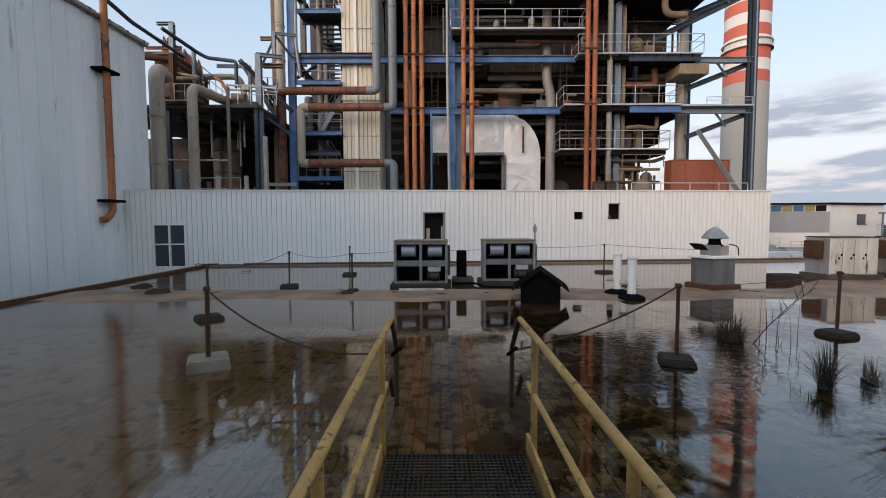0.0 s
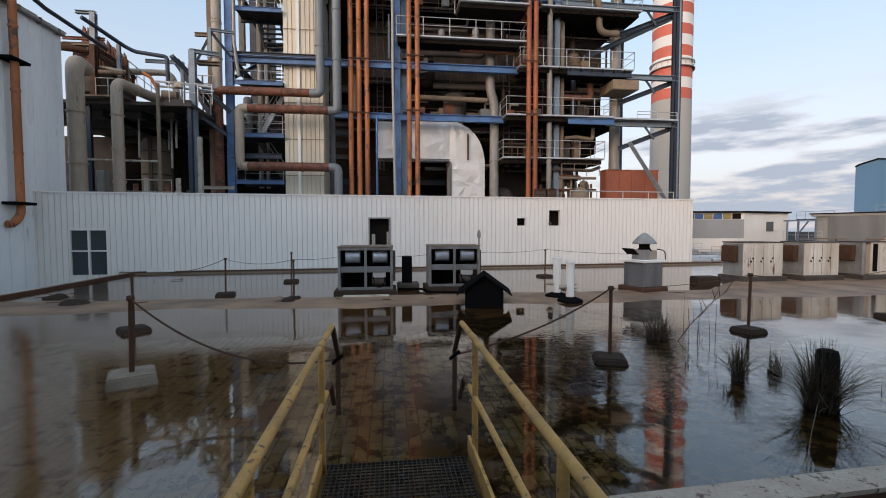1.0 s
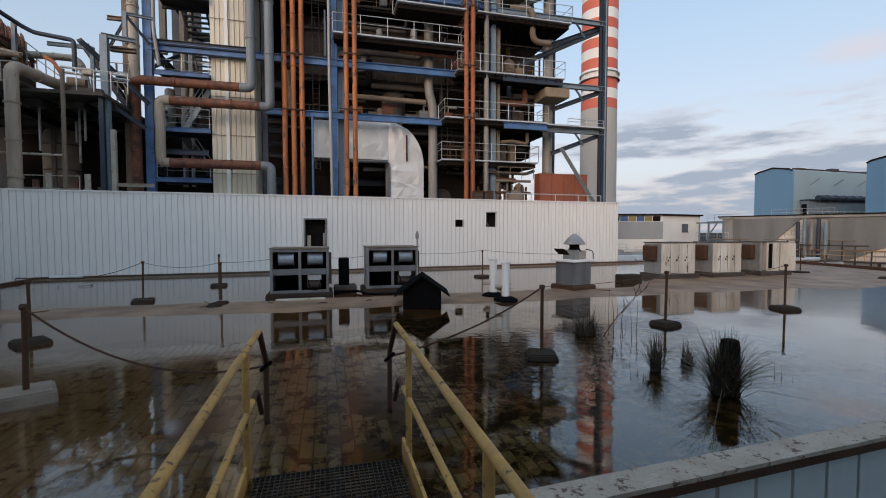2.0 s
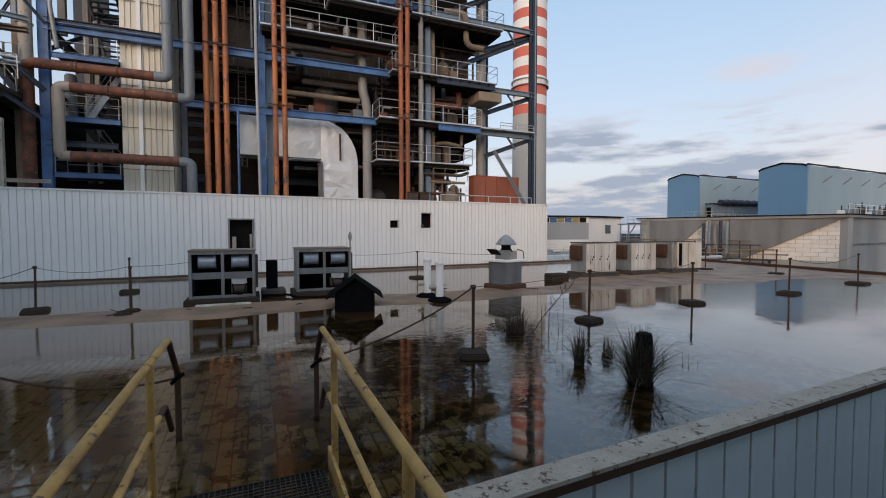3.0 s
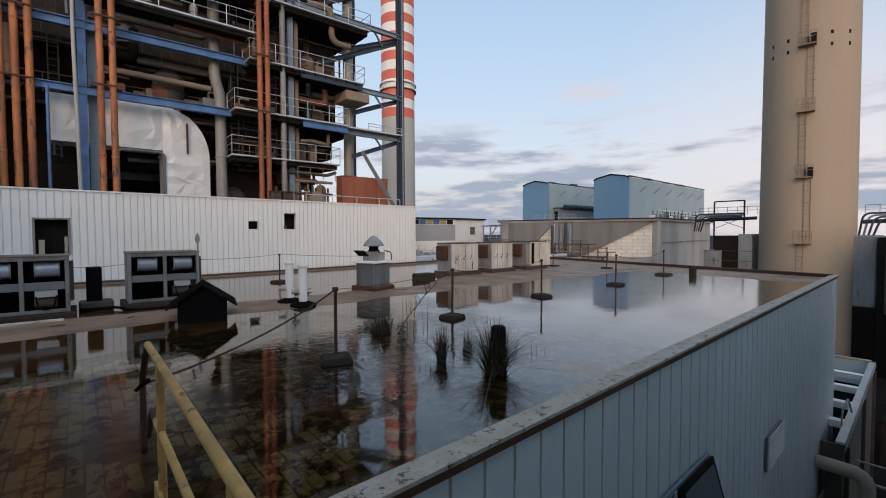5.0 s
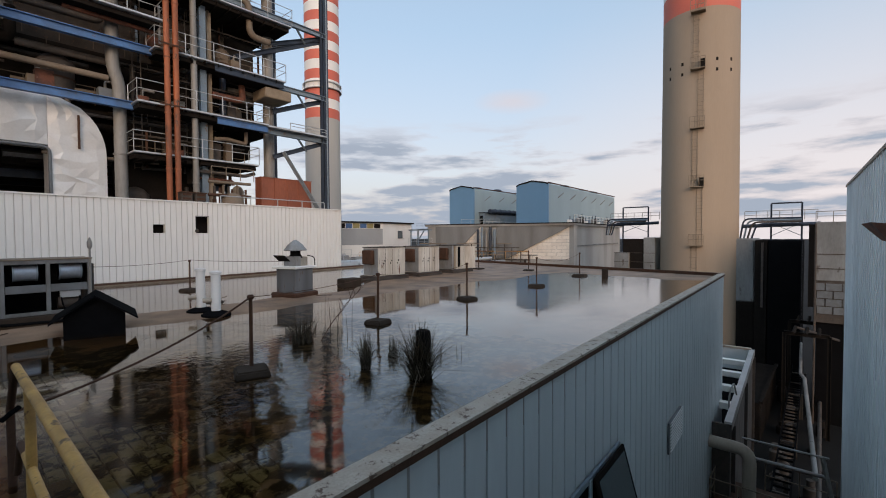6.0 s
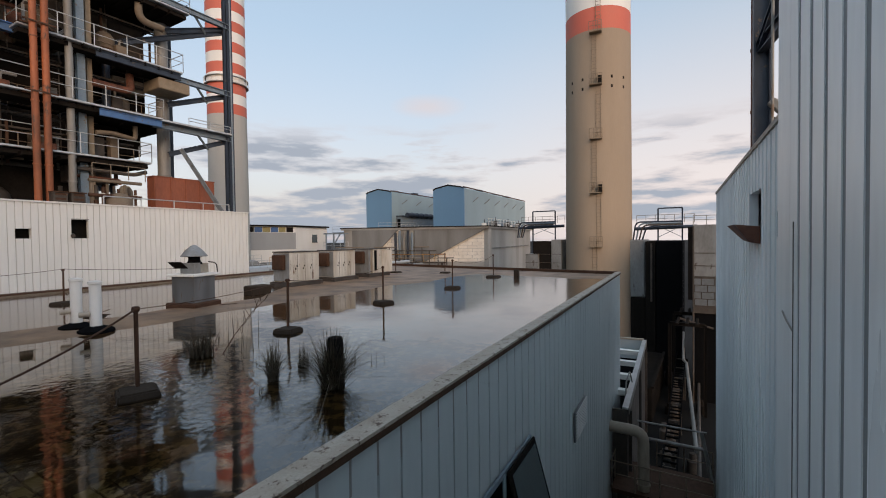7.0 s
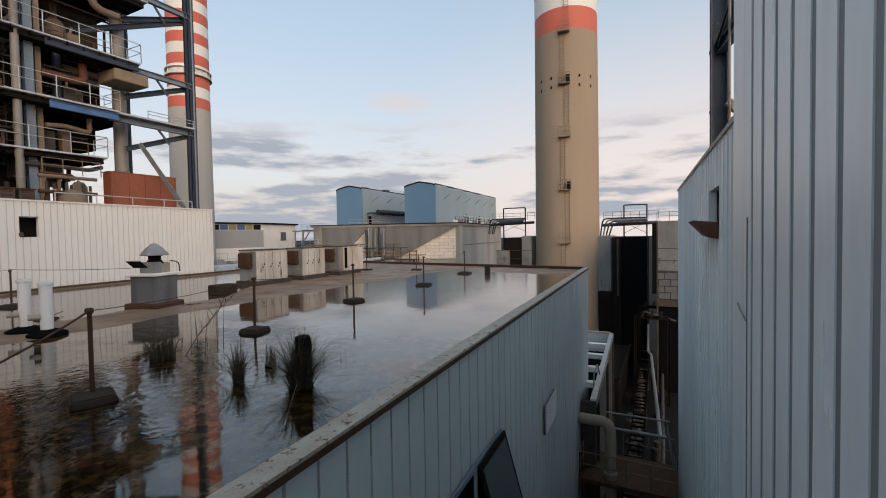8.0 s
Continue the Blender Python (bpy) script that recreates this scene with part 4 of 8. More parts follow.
st = chimney(41.9, 62.0, 2.72, 60, 20.35, 1.5, M_STACKC, "tall concrete chimney with red and white bands", 20)
ring = part("ring_platform", lathe(bmesh.new(), 41.9, 62, [(2.7, 24.85), (3.05, 24.85), (3.05, 24.95), (2.7, 24.95)], 32), M_GREYPIPE, st)
part("ring_rail", lathe(bmesh.new(), 41.9, 62, [(3.01, 25.85), (3.05, 25.85), (3.05, 25.91), (3.01, 25.91)], 32), M_GALV, ring)
for k in range(24):
    a = k * math.tau / 24
    part("rail_post", tube(bmesh.new(), [(41.9 + 3.03 * math.cos(a), 62 + 3.03 * math.sin(a), 24.95), (41.9 + 3.03 * math.cos(a), 62 + 3.03 * math.sin(a), 25.88)], 0.03, 5), M_GALV, ring)
big = chimney(47.5, 9.3, 3.1, 60, 21.4, 2.1, M_TAN, "tall tan concrete chimney with red and white bands", 10)
FACE = math.radians(188)  # the side that carries the ladder


def on_shaft(deg, off, z):
    a = FACE + radians(deg)
    return (47.5 + (3.11 + off) * math.cos(a), 9.3 + (3.11 + off) * math.sin(a), z)


LAND = (0.75, 5.9, 11.0, 16.1, 21.0)
for k, z in enumerate(LAND):
    p = part("landing", boxed(-0.05, 0.6, -0.55, 0.55, z - 0.07, z, pose(*on_shaft(0, 0.0, 0), 0, 0, 188)), M_TANRUST, big, "small rusty ladder landing")
    handrail(p, on_shaft(-9, 0.55, z), on_shaft(9, 0.55, z), 0.95, M_TANRUST, 0.4)
    if k in (1, 3):
        part("gauge_box", boxed(0.1, 0.45, 0.2, 0.55, z, z + 0.75, pose(*on_shaft(0, 0.0, 0), 0, 0, 188)), M_DARK, p, "dark gauge box")
for k, (za, zb) in enumerate(((-8, 0.75), (0.75, 5.9), (5.9, 11.0), (11.0, 16.1), (16.1, 21.0), (21.0, 38))):
    d = 4 if k % 2 else -3
    lad = bmesh.new()
    for dd in (-3.6, 3.6):
        tube(lad, [on_shaft(d + dd, 0.12, za), on_shaft(d + dd, 0.12, zb)], 0.022, 5)
    for i in range(int((zb - za) / 0.32)):
        tube(lad, [on_shaft(d - 3.6, 0.12, za + i * 0.32), on_shaft(d + 3.6, 0.12, za + i * 0.32)], 0.015, 4)
    for i in range(int((zb - za) / 0.9)):
        z = za + 0.5 + i * 0.9
        tube(lad, [on_shaft(d - 5, 0.1, z), on_shaft(d - 5, 0.4, z), on_shaft(d, 0.55, z), on_shaft(d + 5, 0.4, z), on_shaft(d + 5, 0.1, z)], 0.012, 4)
    part("cage_ladder", lad, M_TANRUST, big, "rusty cage ladder")
for z in (16.85, 15.95, 6.7, 5.8):
    for deg in (-46, -23, 27, 51):
        part("vent_slot", boxed(-0.05, 0.02, -0.09, 0.09, z - 0.14, z + 0.14, pose(*on_shaft(deg, 0.0, 0), 0, 0, 188 + deg)), M_DARK, big)

# ---- the concrete cooling cells with blue sheet houses ----
cells = thing("cooling_cells", (60, 34, YARD), "long grey concrete cooling cell block", "building")


def prism(pts, z0, z1):
    bm = bmesh.new()
    f = bm.faces.new([bm.verts.new((*p, z0)) for p in pts])
    r = bmesh.ops.extrude_face_region(bm, geom=[f])
    bmesh.ops.translate(bm, verts=[v for v in r["geom"] if isinstance(v, bmesh.types.BMVert)], vec=(0, 0, z1 - z0))
    bmesh.ops.recalc_face_normals(bm, faces=bm.faces)
    return bm


part("body", prism([(55.4, 25.3), (82, 28.7), (76, 52), (48.5, 45)], YARD, 3.05), M_CONC, cells)
part("roof_slab", prism([(54.9, 24.9), (82.4, 28.4), (76, 52.4), (48.1, 45.2)], 3.05, 3.3), M_CONC, cells)
part("coping", prism([(54.8, 24.8), (82.5, 28.3), (76, 52.5), (48.0, 45.3)], 3.3, 3.42), M_DARK, cells, "dark roof coping")
part("side_ledge", prism([(55.3, 25.2), (80, 28.3), (80, 28.5), (55.3, 25.4)], 0.2, 0.36), M_DIRTYCONC, cells)
for k in range(6):
    x = 58 + k * 3.6
    part("side_rib", prism([(x, 25.5 + (x - 55.4) * 0.128), (x + 0.25, 25.53 + (x - 55.4) * 0.128), (x + 0.25, 25.9 + (x - 55.4) * 0.128), (x, 25.9 + (x - 55.4) * 0.128)], YARD, 3.05), M_DIRTYCONC, cells)
part("pier", prism([(55.1, 25.1), (55.8, 25.0), (55.9, 25.6), (55.2, 25.8)], YARD, 3.05), M_CONC, cells)
handrail(cells, (55.6, 25.3, 3.42), (82, 28.8, 3.42), 1.0, M_STACKW, 1.6)
for k in range(14):
    x = 56.5 + k * 1.8
    c = thing("rooftop_fitting", (x, 26.2 + (x - 55.4) * 0.128, 3.42), "small pale fitting on the cell roof", "fitting", "rooftop fittings")
    h = 0.4 + 0.5 * ((k * 5) % 4) / 3
    part("body", boxed(x - 0.3, x + 0.3, 26 + (x - 55.4) * 0.128, 26.5 + (x - 55.4) * 0.128, 3.42, 3.42 + h, bevel=0.03), (M_STACKW, M_GREYBLUE, M_GREYPIPE, M_DIRTY)[k % 4], c)
    part("stub", tube(bmesh.new(), [(x, 26.2 + (x - 55.4) * 0.128, 3.42 + h), (x, 26.2 + (x - 55.4) * 0.128, 3.9 + h)], 0.06, 6), M_DARKBLUE, c)


def blue_house(x, y0, y1, length, skew, z0, z1, label):
    b = thing("sheet_house", (x, (y0 + y1) / 2, z0), label, "building", "blue sheet houses")
    ym = (y0 + y1) / 2
    gable = [(y0, z0), (y0, z1 - 0.25), (y0 + 0.5, z1), (ym, z1 + 0.45), (y1 - 0.5, z1), (y1, z1 - 0.25), (y1, z0)]
    bm = bmesh.new()
    a = [bm.verts.new((x, y, z)) for y, z in gable]
    bm.faces.new(a)
    back = [bm.verts.new((x + 0.3, y, z)) for y, z in gable]
    for i in range(len(gable)):
        j = (i + 1) % len(gable)
        bm.faces.new((a[j], a[i], back[i], back[j]))
    part("gable_wall", bm, M_BLUEHOUSE, b, "sky-blue sheet gable")
    bm = bmesh.new()
    a = [bm.verts.new((x + 0.3, y, z)) for y, z in gable]
    c = [bm.verts.new((x + length, y + skew, z)) for y, z in gable]
    for i in range(len(gable) - 1):
        bm.faces.new((a[i], a[i + 1], c[i + 1], c[i]))
    bm.faces.new(c[::-1])
    part("long_wall", bm, M_GREENGREY, b, "pale grey-green ribbed sheet side")
    eave = bmesh.new()
    for (ya, za), (yb, zb) in zip(gable[1:-1], gable[2:-1]):
        tube(eave, [(x - 0.05, ya, za + 0.04), (x - 0.05, yb, zb + 0.04)], 0.11, 6)
    part("verge_trim", eave, M_DARK, b, "dark roof verge")
    part("eaves_gutter", tube(bmesh.new(), [(x, y0, z1 + 0.02), (x + length, y0 + skew, z1 + 0.02)], 0.1, 6), M_RUST, b, "rusty eaves gutter")
    for k in range(4):
        s = (k + 0.6) / 4.4
        part("roof_vent", boxed(x + length * s, x + length * s + 1.6, ym + skew * s - 0.5, ym + skew * s + 0.5, z1 + 0.35, z1 + 0.7 + 0.2 * (k % 2), bevel=0.08), M_DARKBLUE, b)
    for k in range(6):
        s = (k + 0.7) / 6.5
        part("side_bracket", beam((x + length * s, y0 + skew * s - 0.1, z1 - 2.2), (x + length * s + 1.3, y0 + skew * s - 0.5, z1 - 1.3), 0.1, 0.1, 0.02), M_GREYPIPE, b)
    return b


blue_house(65.1, 34.1, 40.0, 34.5, 2.0, 3.4, 10.2, "sky-blue gabled sheet house on the concrete block")
blue_house(66.6, 50.2, 56.1, 34.5, 2.0, 3.4, 10.7, "sky-blue gabled sheet house behind its twin")

platform = thing("steel_platform", (57, 53, YARD), "dark blue steel platform with handrails beside the concrete cells", "platform")
part("deck", boxed(57, 60, 50.4, 55.7, 2.75, 3.0), M_DARKBLUE, platform)
for x, y in ((57.1, 51.0), (57.1, 55.5), (59.9, 51.0), (59.9, 55.5)):
    part("leg", beam((x, y, YARD), (x, y, 2.75), 0.2, 0.2, 0.03), M_GREYBLUE, platform)
part("brace", beam((57.1, 52.6, 2.7), (57.1, 51.0, 0.9), 0.14, 0.14, 0.02), M_GREYBLUE, platform)
part("brace", beam((57.1, 54.0, 2.7), (57.1, 55.5, 0.9), 0.14, 0.14, 0.02), M_GREYBLUE, platform)
part("cross_bar", beam((57.1, 51.0, 0.2), (57.1, 55.5, 0.2), 0.12, 0.14, 0.02), M_GREYBLUE, platform)
handrail(platform, (57, 50.4, 3.0), (57, 55.7, 3.0), 1.0, M_GREYBLUE, 1.3)

# ---- things on the flooded roof ----
def slab_block(bm, x, y, w, h, z0=-0.05, turn=0.0):
    m = pose(x, y, z0, 0, 0, turn)
    r = bmesh.ops.create_cube(bm, size=1.0, matrix=m @ Matrix.Translation((0, 0, h / 2)) @ Matrix.Diagonal((w, w, h, 1)))
    for v in r["verts"]:
        if v.co.z > z0 + h / 2:
            v.co.x, v.co.y = x + (v.co.x - x) * 0.88, y + (v.co.y - y) * 0.88
    bmesh.ops.bevel(bm, geom=list({e for v in r["verts"] for e in v.link_edges}), offset=0.02, segments=2, affect="EDGES")
    return bm


POSTS = [(-2.84, 5.29, 0.5, 28, 1), (-4.24, 7.97, 0.46, 40, 0), (2.89, 5.36, 0.42, -20, 0), (5.98, 6.6, 0.42, 12, 0), (9.62, 7.25, 0.45, -15, 0), (13.42, 7.3, 0.48, 10, 0), (17.91, 7.8, 0.55, 5, 0),
         (18.91, 10.8, 0.52, 20, 0), (18.3, 13.3, 0.5, 0, 0), (-4.16, 12.0, 0.5, 15, 0), (-2.26, 11.1, 0.3, 0, 0), (-3.1, 14.8, 0.5, 10, 0), (5.6, 15.2, 0.5, 20, 0)]
PH = 0.98
for i, (x, y, w, turn, pale) in enumerate(POSTS):
    lean = (random.uniform(-0.015, 0.015), random.uniform(-0.015, 0.015))
    p = thing("barrier_post", (x, y, -0.05), "rusty barrier post set in a pale concrete block" if pale else "rusty barrier post in a wet dark concrete block", "barrier post", "barrier posts on the roof")
    part("base_block", slab_block(bmesh.new(), x, y, w, 0.17 if pale else 0.125, -0.05, turn), M_PALEBLOCK if pale else M_BLOCK, p)
    part("post", tube(bmesh.new(), [(x, y, 0.1), (x + lean[0], y + lean[1], PH)], 0.028 if pale else 0.023, 8), M_RUST, p, "", True)
    part("eye", tube(bmesh.new(), [(x + lean[0] - 0.03, y, PH - 0.03), (x + lean[0] + 0.03, y, PH - 0.03)], 0.032, 8), M_RUST, p)


def hanging(name, a, b, sag, r, label, mat=None):
    a, b = Vector(a), Vector(b)
    pts = []
    for i in range(17):
        s = i / 16
        pts.append(a + (b - a) * s - Vector((0, 0, sag * 4 * s * (1 - s))))
    t = thing(name, a, label, "chain" if r > 0.006 else "wire", "barrier lines")
    part("strand", tube(bmesh.new(), pts, r, 6), mat or M_RUST, t, "", True)
    return t


hanging("barrier_chain", (-2.84, 5.29, PH - 0.03), (-0.44, 4.18, 0.5), 0.28, 0.011, "dark rusty chain hung from post to handrail")
hanging("barrier_chain", (2.89, 5.36, PH - 0.03), (0.67, 4.18, 0.5), 0.1, 0.011, "dark rusty chain hung from post to handrail")
for x in (-0.44, 0.67):
    k = thing("rope_knot", (x, 4.18, 0.5), "dark knotted rope round the end post", "rope")
    part("knot", tube(bmesh.new(), [(x - 0.045, 4.18, 0.46), (x, 4.15, 0.51), (x + 0.045, 4.18, 0.53)], 0.017, 7), M_BLACK, k, "", True)
hanging("barrier_chain", (5.98, 6.6, PH - 0.03), (9.62, 7.25, PH - 0.03), 0.12, 0.006, "thin slack line between two posts")
hanging("barrier_line", (2.89, 5.36, PH - 0.03), (5.98, 6.6, PH - 0.03), 0.05, 0.005, "thin slack line between two posts")
hanging("barrier_line", (13.42, 7.3, PH - 0.03), (17.91, 7.8, PH - 0.03), 0.2, 0.006, "thin slack line between two posts")
hanging("barrier_line", (-4.24, 7.97, PH - 0.03), (-4.16, 12, PH - 0.03), 0.12, 0.006, "thin slack line between two posts")
hanging("barrier_line", (-4.16, 12, PH - 0.03), (-2.26, 11.1, PH), 0.12, 0.005, "thin slack line between two posts")
hanging("barrier_line", (-2.26, 11.1, PH), (-1.2, 11.8, 1.0), 0.03, 0.005, "thin wire from post to fan case")
hanging("barrier_line", (2.5, 12.3, 1.05), (5.6, 15.2, PH), 0.05, 0.006, "thin wire from fan case to post")
hanging("barrier_line", (5.6, 15.2, PH), (7.3, 11.5, 1.0), 0.04, 0.006, "thin wire from post to roof vent")
hanging("barrier_line", (0.1, 11.9, 1.0), (1.1, 12.3, 1.0), 0.03, 0.005, "thin wire between the fan cases")


def fan_case(x, y, w, d, h, turn, label):
    t = thing("fan_case", (x, y, 0.0), label, "fan unit", "fan cases")
    m = pose(x, y, 0, 0, 0, turn)

    def b(x0, x1, y0, y1, z0, z1, bev=0.006):
        return boxed(x0, x1, y0, y1, z0, z1, m, bev)

    z0 = 0.12
    part("plinth", b(-w / 2 - 0.1, w / 2 + 0.1, -0.15, d + 0.1, -0.06, z0 - 0.004, 0.015), M_BLOCK, t)
    for sx in (-w / 2 + 0.03, 0, w / 2 - 0.03):
        part("frame_post", b(sx - 0.035, sx + 0.035, 0, 0.06, z0, z0 + h - 0.002), M_CASE, t)
    for z, hh in ((z0 + 0.035, 0.035), (z0 + h - 0.04, 0.04)):
        part("frame_rail", b(-w / 2, w / 2, 0.003, 0.057, z - hh, z + hh), M_CASE, t)
    part("mid_panel", b(-w / 2 + 0.07, w / 2 - 0.07, 0.02, 0.05, z0 + h * 0.41, z0 + h * 0.55), M_FRAME, t, "grey middle panel")
    part("top_sheet", b(-w / 2 - 0.02, w / 2 + 0.02, -0.02, d, z0 + h, z0 + h + 0.025), M_TANDARK, t)
    for sx in (-w / 2, w / 2 - 0.03):
        part("side_sheet", b(sx, sx + 0.03, 0.06, d, z0, z0 + h - 0.002), M_CASE, t)
    # black back, floor and shadow boxes paint the shade inside the case
    part("back_sheet", b(-w / 2 + 0.03, w / 2 - 0.03, d - 0.03, d, z0, z0 + h - 0.002), M_BLACK, t)
    part("floor_sheet", b(-w / 2 + 0.03, w / 2 - 0.03, 0.06, d - 0.03, z0, z0 + 0.02), M_BLACK, t)
    for sx in (-w / 4, w / 4):
        c0, c1 = m @ Vector((sx - w * 0.12, 0.24, z0 + h * 0.77)), m @ Vector((sx + w * 0.15, 0.24, z0 + h * 0.77))
        bm = tube(bmesh.new(), [c0, c1], 0.165, 20)
        dr = part("drum", bm, M_DRUM, t, "shiny galvanised fan drum", True)
        part("drum_rim", tube(bmesh.new(), [c0, c0 + (c1 - c0) * 0.08], 0.178, 20), M_GREYBLUE, dr, "", True)
        part("drum_rim", tube(bmesh.new(), [c1 - (c1 - c0) * 0.08, c1], 0.178, 20), M_GREYBLUE, dr, "", True)
        part("shadow_box", b(sx - w * 0.2, sx + w * 0.2, 0.42, 0.46, z0 + h * 0.56, z0 + h * 0.95), M_BLACK, t)
    part("motor", tube(bmesh.new(), [m @ Vector((w * 0.12, 0.25, z0 + 0.2)), m @ Vector((w * 0.36, 0.25, z0 + 0.2))], 0.13, 14), M_DIRTY, t, "", True)
    part("motor_cover", b(w * 0.13, w * 0.37, 0.06, 0.1, z0 + h * 0.28, z0 + h * 0.41), M_GALV, t, "pale sheet guard")
    part("hose", tube(bmesh.new(), rounded([m @ Vector((w * 0.14, 0.05, z0 + h * 0.3)), m @ Vector((w * 0.17, 0.0, z0 + 0.07)), m @ Vector((w * 0.32, 0.0, z0 + 0.07)), m @ Vector((w * 0.36, 0.05, z0 + h * 0.3))], 0.15), 0.014, 6), M_BLACK, t, "", True)
    part("side_duct", b(w / 2 + 0.0, w / 2 + 0.07, 0.15, 0.55, z0 + 0.2, z0 + h * 0.9), M_DIRTY, t)
    return t


fan_case(-0.56, 11.7, 1.42, 0.95, 1.12, 0, "open grey fan case with two galvanised drums")
f2 = fan_case(1.86, 12.1, 1.42, 0.95, 1.12, 0, "open grey fan case with drums and a small mast")
part("mast", tube(bmesh.new(), [(2.55, 12.1, 0.2), (2.55, 12.1, 1.55)], 0.02, 8), M_GREYPIPE, f2, "", True)
part("mast_head", lathe(bmesh.new(), 2.55, 12.1, [(0.02, 1.45), (0.05, 1.5), (0.05, 1.6), (0.01, 1.7)], 10), M_GREYPIPE, f2, "", True)
pl = thing("timber_plank", (-0.5, 11.25, 0.02), "pale weathered plank lying on the silt", "plank")
part("board", boxed(-1.1, 0.05, 11.2, 11.36, 0.0, 0.045, bevel=0.004), M_UNIT, pl)
sp = thing("suction_stub", (0.56, 12.6, 0.0), "dark upright duct stub on a low base", "duct")
part("stub", boxed(0.42, 0.7, 12.45, 12.75, 0.15, 0.95, bevel=0.02), M_BLACK, sp)
part("base", boxed(0.28, 0.9, 12.35, 12.85, -0.02, 0.2, bevel=0.04), M_DIRTY, sp)
pipe("dark_hose", [(0.3, 12.3, 0.05), (0.95, 12.2, 0.06), (1.1, 11.6, 0.05), (2.0, 11.45, 0.05)], 0.03, M_BLACK, "black hose lying between the fan cases", bend=0.2, flanges=0, n=8)

# black gabled cover
hut = thing("gabled_cover", (2.15, 9.75, 0.0), "small black-painted gabled cover standing in the water", "cover")
hm = pose(2.12, 9.45, 0, 0, 0, -12)
bm = bmesh.new()
g = [(-0.42, -0.05), (0.42, -0.05), (0.42, 0.36), (0.0, 0.68), (-0.42, 0.36)]
a = [bm.verts.new(hm @ Vector((x, 0, z))) for x, z in g]
c = [bm.verts.new(hm @ Vector((x, 0.9, z))) for x, z in g]
bm.faces.new(a)
bm.faces.new(c[::-1])
for i in range(5):
    bm.faces.new((a[(i + 1) % 5], a[i], c[i], c[(i + 1) % 5]))
part("body", bm, M_BLACK, hut)
for s in (-1, 1):
    bm = bmesh.new()
    q = [(0.0, 0.70), (s * 0.60, 0.27), (s * 0.60, 0.24), (0.0, 0.665)]
    a = [bm.verts.new(hm @ Vector((x, -0.12, z + 0.02))) for x, z in q]
    c = [bm.verts.new(hm @ Vector((x, 1.0, z + 0.02))) for x, z in q]
    for i in range(4):
        bm.faces.new((a[i], a[(i + 1) % 4], c[(i + 1) % 4], c[i]))
    bm.faces.new(a)
    bm.faces.new(c)
    bmesh.ops.recalc_face_normals(bm, faces=bm.faces)
    part("roof_board", bm, M_BLACK, hut)

for x, y, h in ((4.25, 10.65, 1.0), (4.28, 9.9, 0.97)):
    v = thing("vent_pipe", (x, y, 0.0), "white plastic vent pipe in a black collar", "vent pipe", "white vent pipes")
    part("tube", lathe(bmesh.new(), x, y, [(0.095, 0.05), (0.095, h - 0.05)], 18), M_PVC, v, "", True)
    part("cap", lathe(bmesh.new(), x, y, [(0.105, h - 0.07), (0.115, h - 0.06), (0.115, h - 0.015), (0.08, h)], 18), M_PVC, v, "", True)
    part("collar", lathe(bmesh.new(), x, y, [(0.3, -0.05), (0.29, 0.05), (0.2, 0.09), (0.11, 0.12)], 14), M_BLACK, v, "black rubber collar", True)
    part("side_branch", tube(bmesh.new(), [(x - 0.25, y + 0.05, 0.35), (x - 0.09, y, 0.35)], 0.05, 10), M_BEIGE, v, "", True)

# square roof vent with a cowl
vent = thing("roof_vent", (7.05, 11.4, 0.0), "square rusty roof vent with a cone cowl", "roof vent")
vm = pose(7.05, 11.45, 0, 0, 0, 16)
part("skirt", boxed(-0.46, 0.46, -0.46, 0.46, -0.03, 0.14, vm, 0.03), M_RUST, vent, "rusty skirt")
part("casing", boxed(-0.35, 0.35, -0.35, 0.35, 0.12, 0.8, vm, 0.012), M_VENT, vent, "grey galvanised casing")
part("lid", boxed(-0.43, 0.43, -0.43, 0.43, 0.8, 0.87, vm, 0.012), M_STACKW, vent)
part("white_box", boxed(-0.22, -0.02, -0.25, 0.2, 0.87, 1.14, vm, 0.008), M_OLDGALV, vent)
part("cream_box", boxed(0.0, 0.28, -0.22, 0.22, 0.87, 1.12, vm, 0.008), M_BEIGE, vent)
part("neck", lathe(bmesh.new(), 7.05, 11.4, [(0.2, 1.1), (0.14, 1.2), (0.14, 1.28), (0.24, 1.31)], 16), M_BLACK, vent, "", True)
part("cowl", lathe(bmesh.new(), 7.05, 11.4, [(0.31, 1.3), (0.315, 1.32), (0.2, 1.47), (0.08, 1.575), (0.03, 1.6), (0.0, 1.605)], 24), M_OLDGALV, vent, "grey cone-shaped cowl", True)
part("flap", boxed(-0.26, 0.0, -0.26, 0.14, -0.008, 0.008, vm @ pose(-0.32, 0, 0.93, 0, 38, 0) @ pose(-0.15, 0, 0)), M_DARK, vent, "raised dark flap")
part("cable", tube(bmesh.new(), rounded([(7.3, 11.2, 1.16), (7.5, 11.15, 1.12), (7.55, 11.2, 0.85)], 0.1), 0.014, 6), M_BLACK, vent, "", True)
part("side_knob", tube(bmesh.new(), [vm @ Vector((0.34, 0.1, 0.45)), vm @ Vector((0.47, 0.1, 0.45))], 0.07, 10), M_DIRTY, vent, "", True)

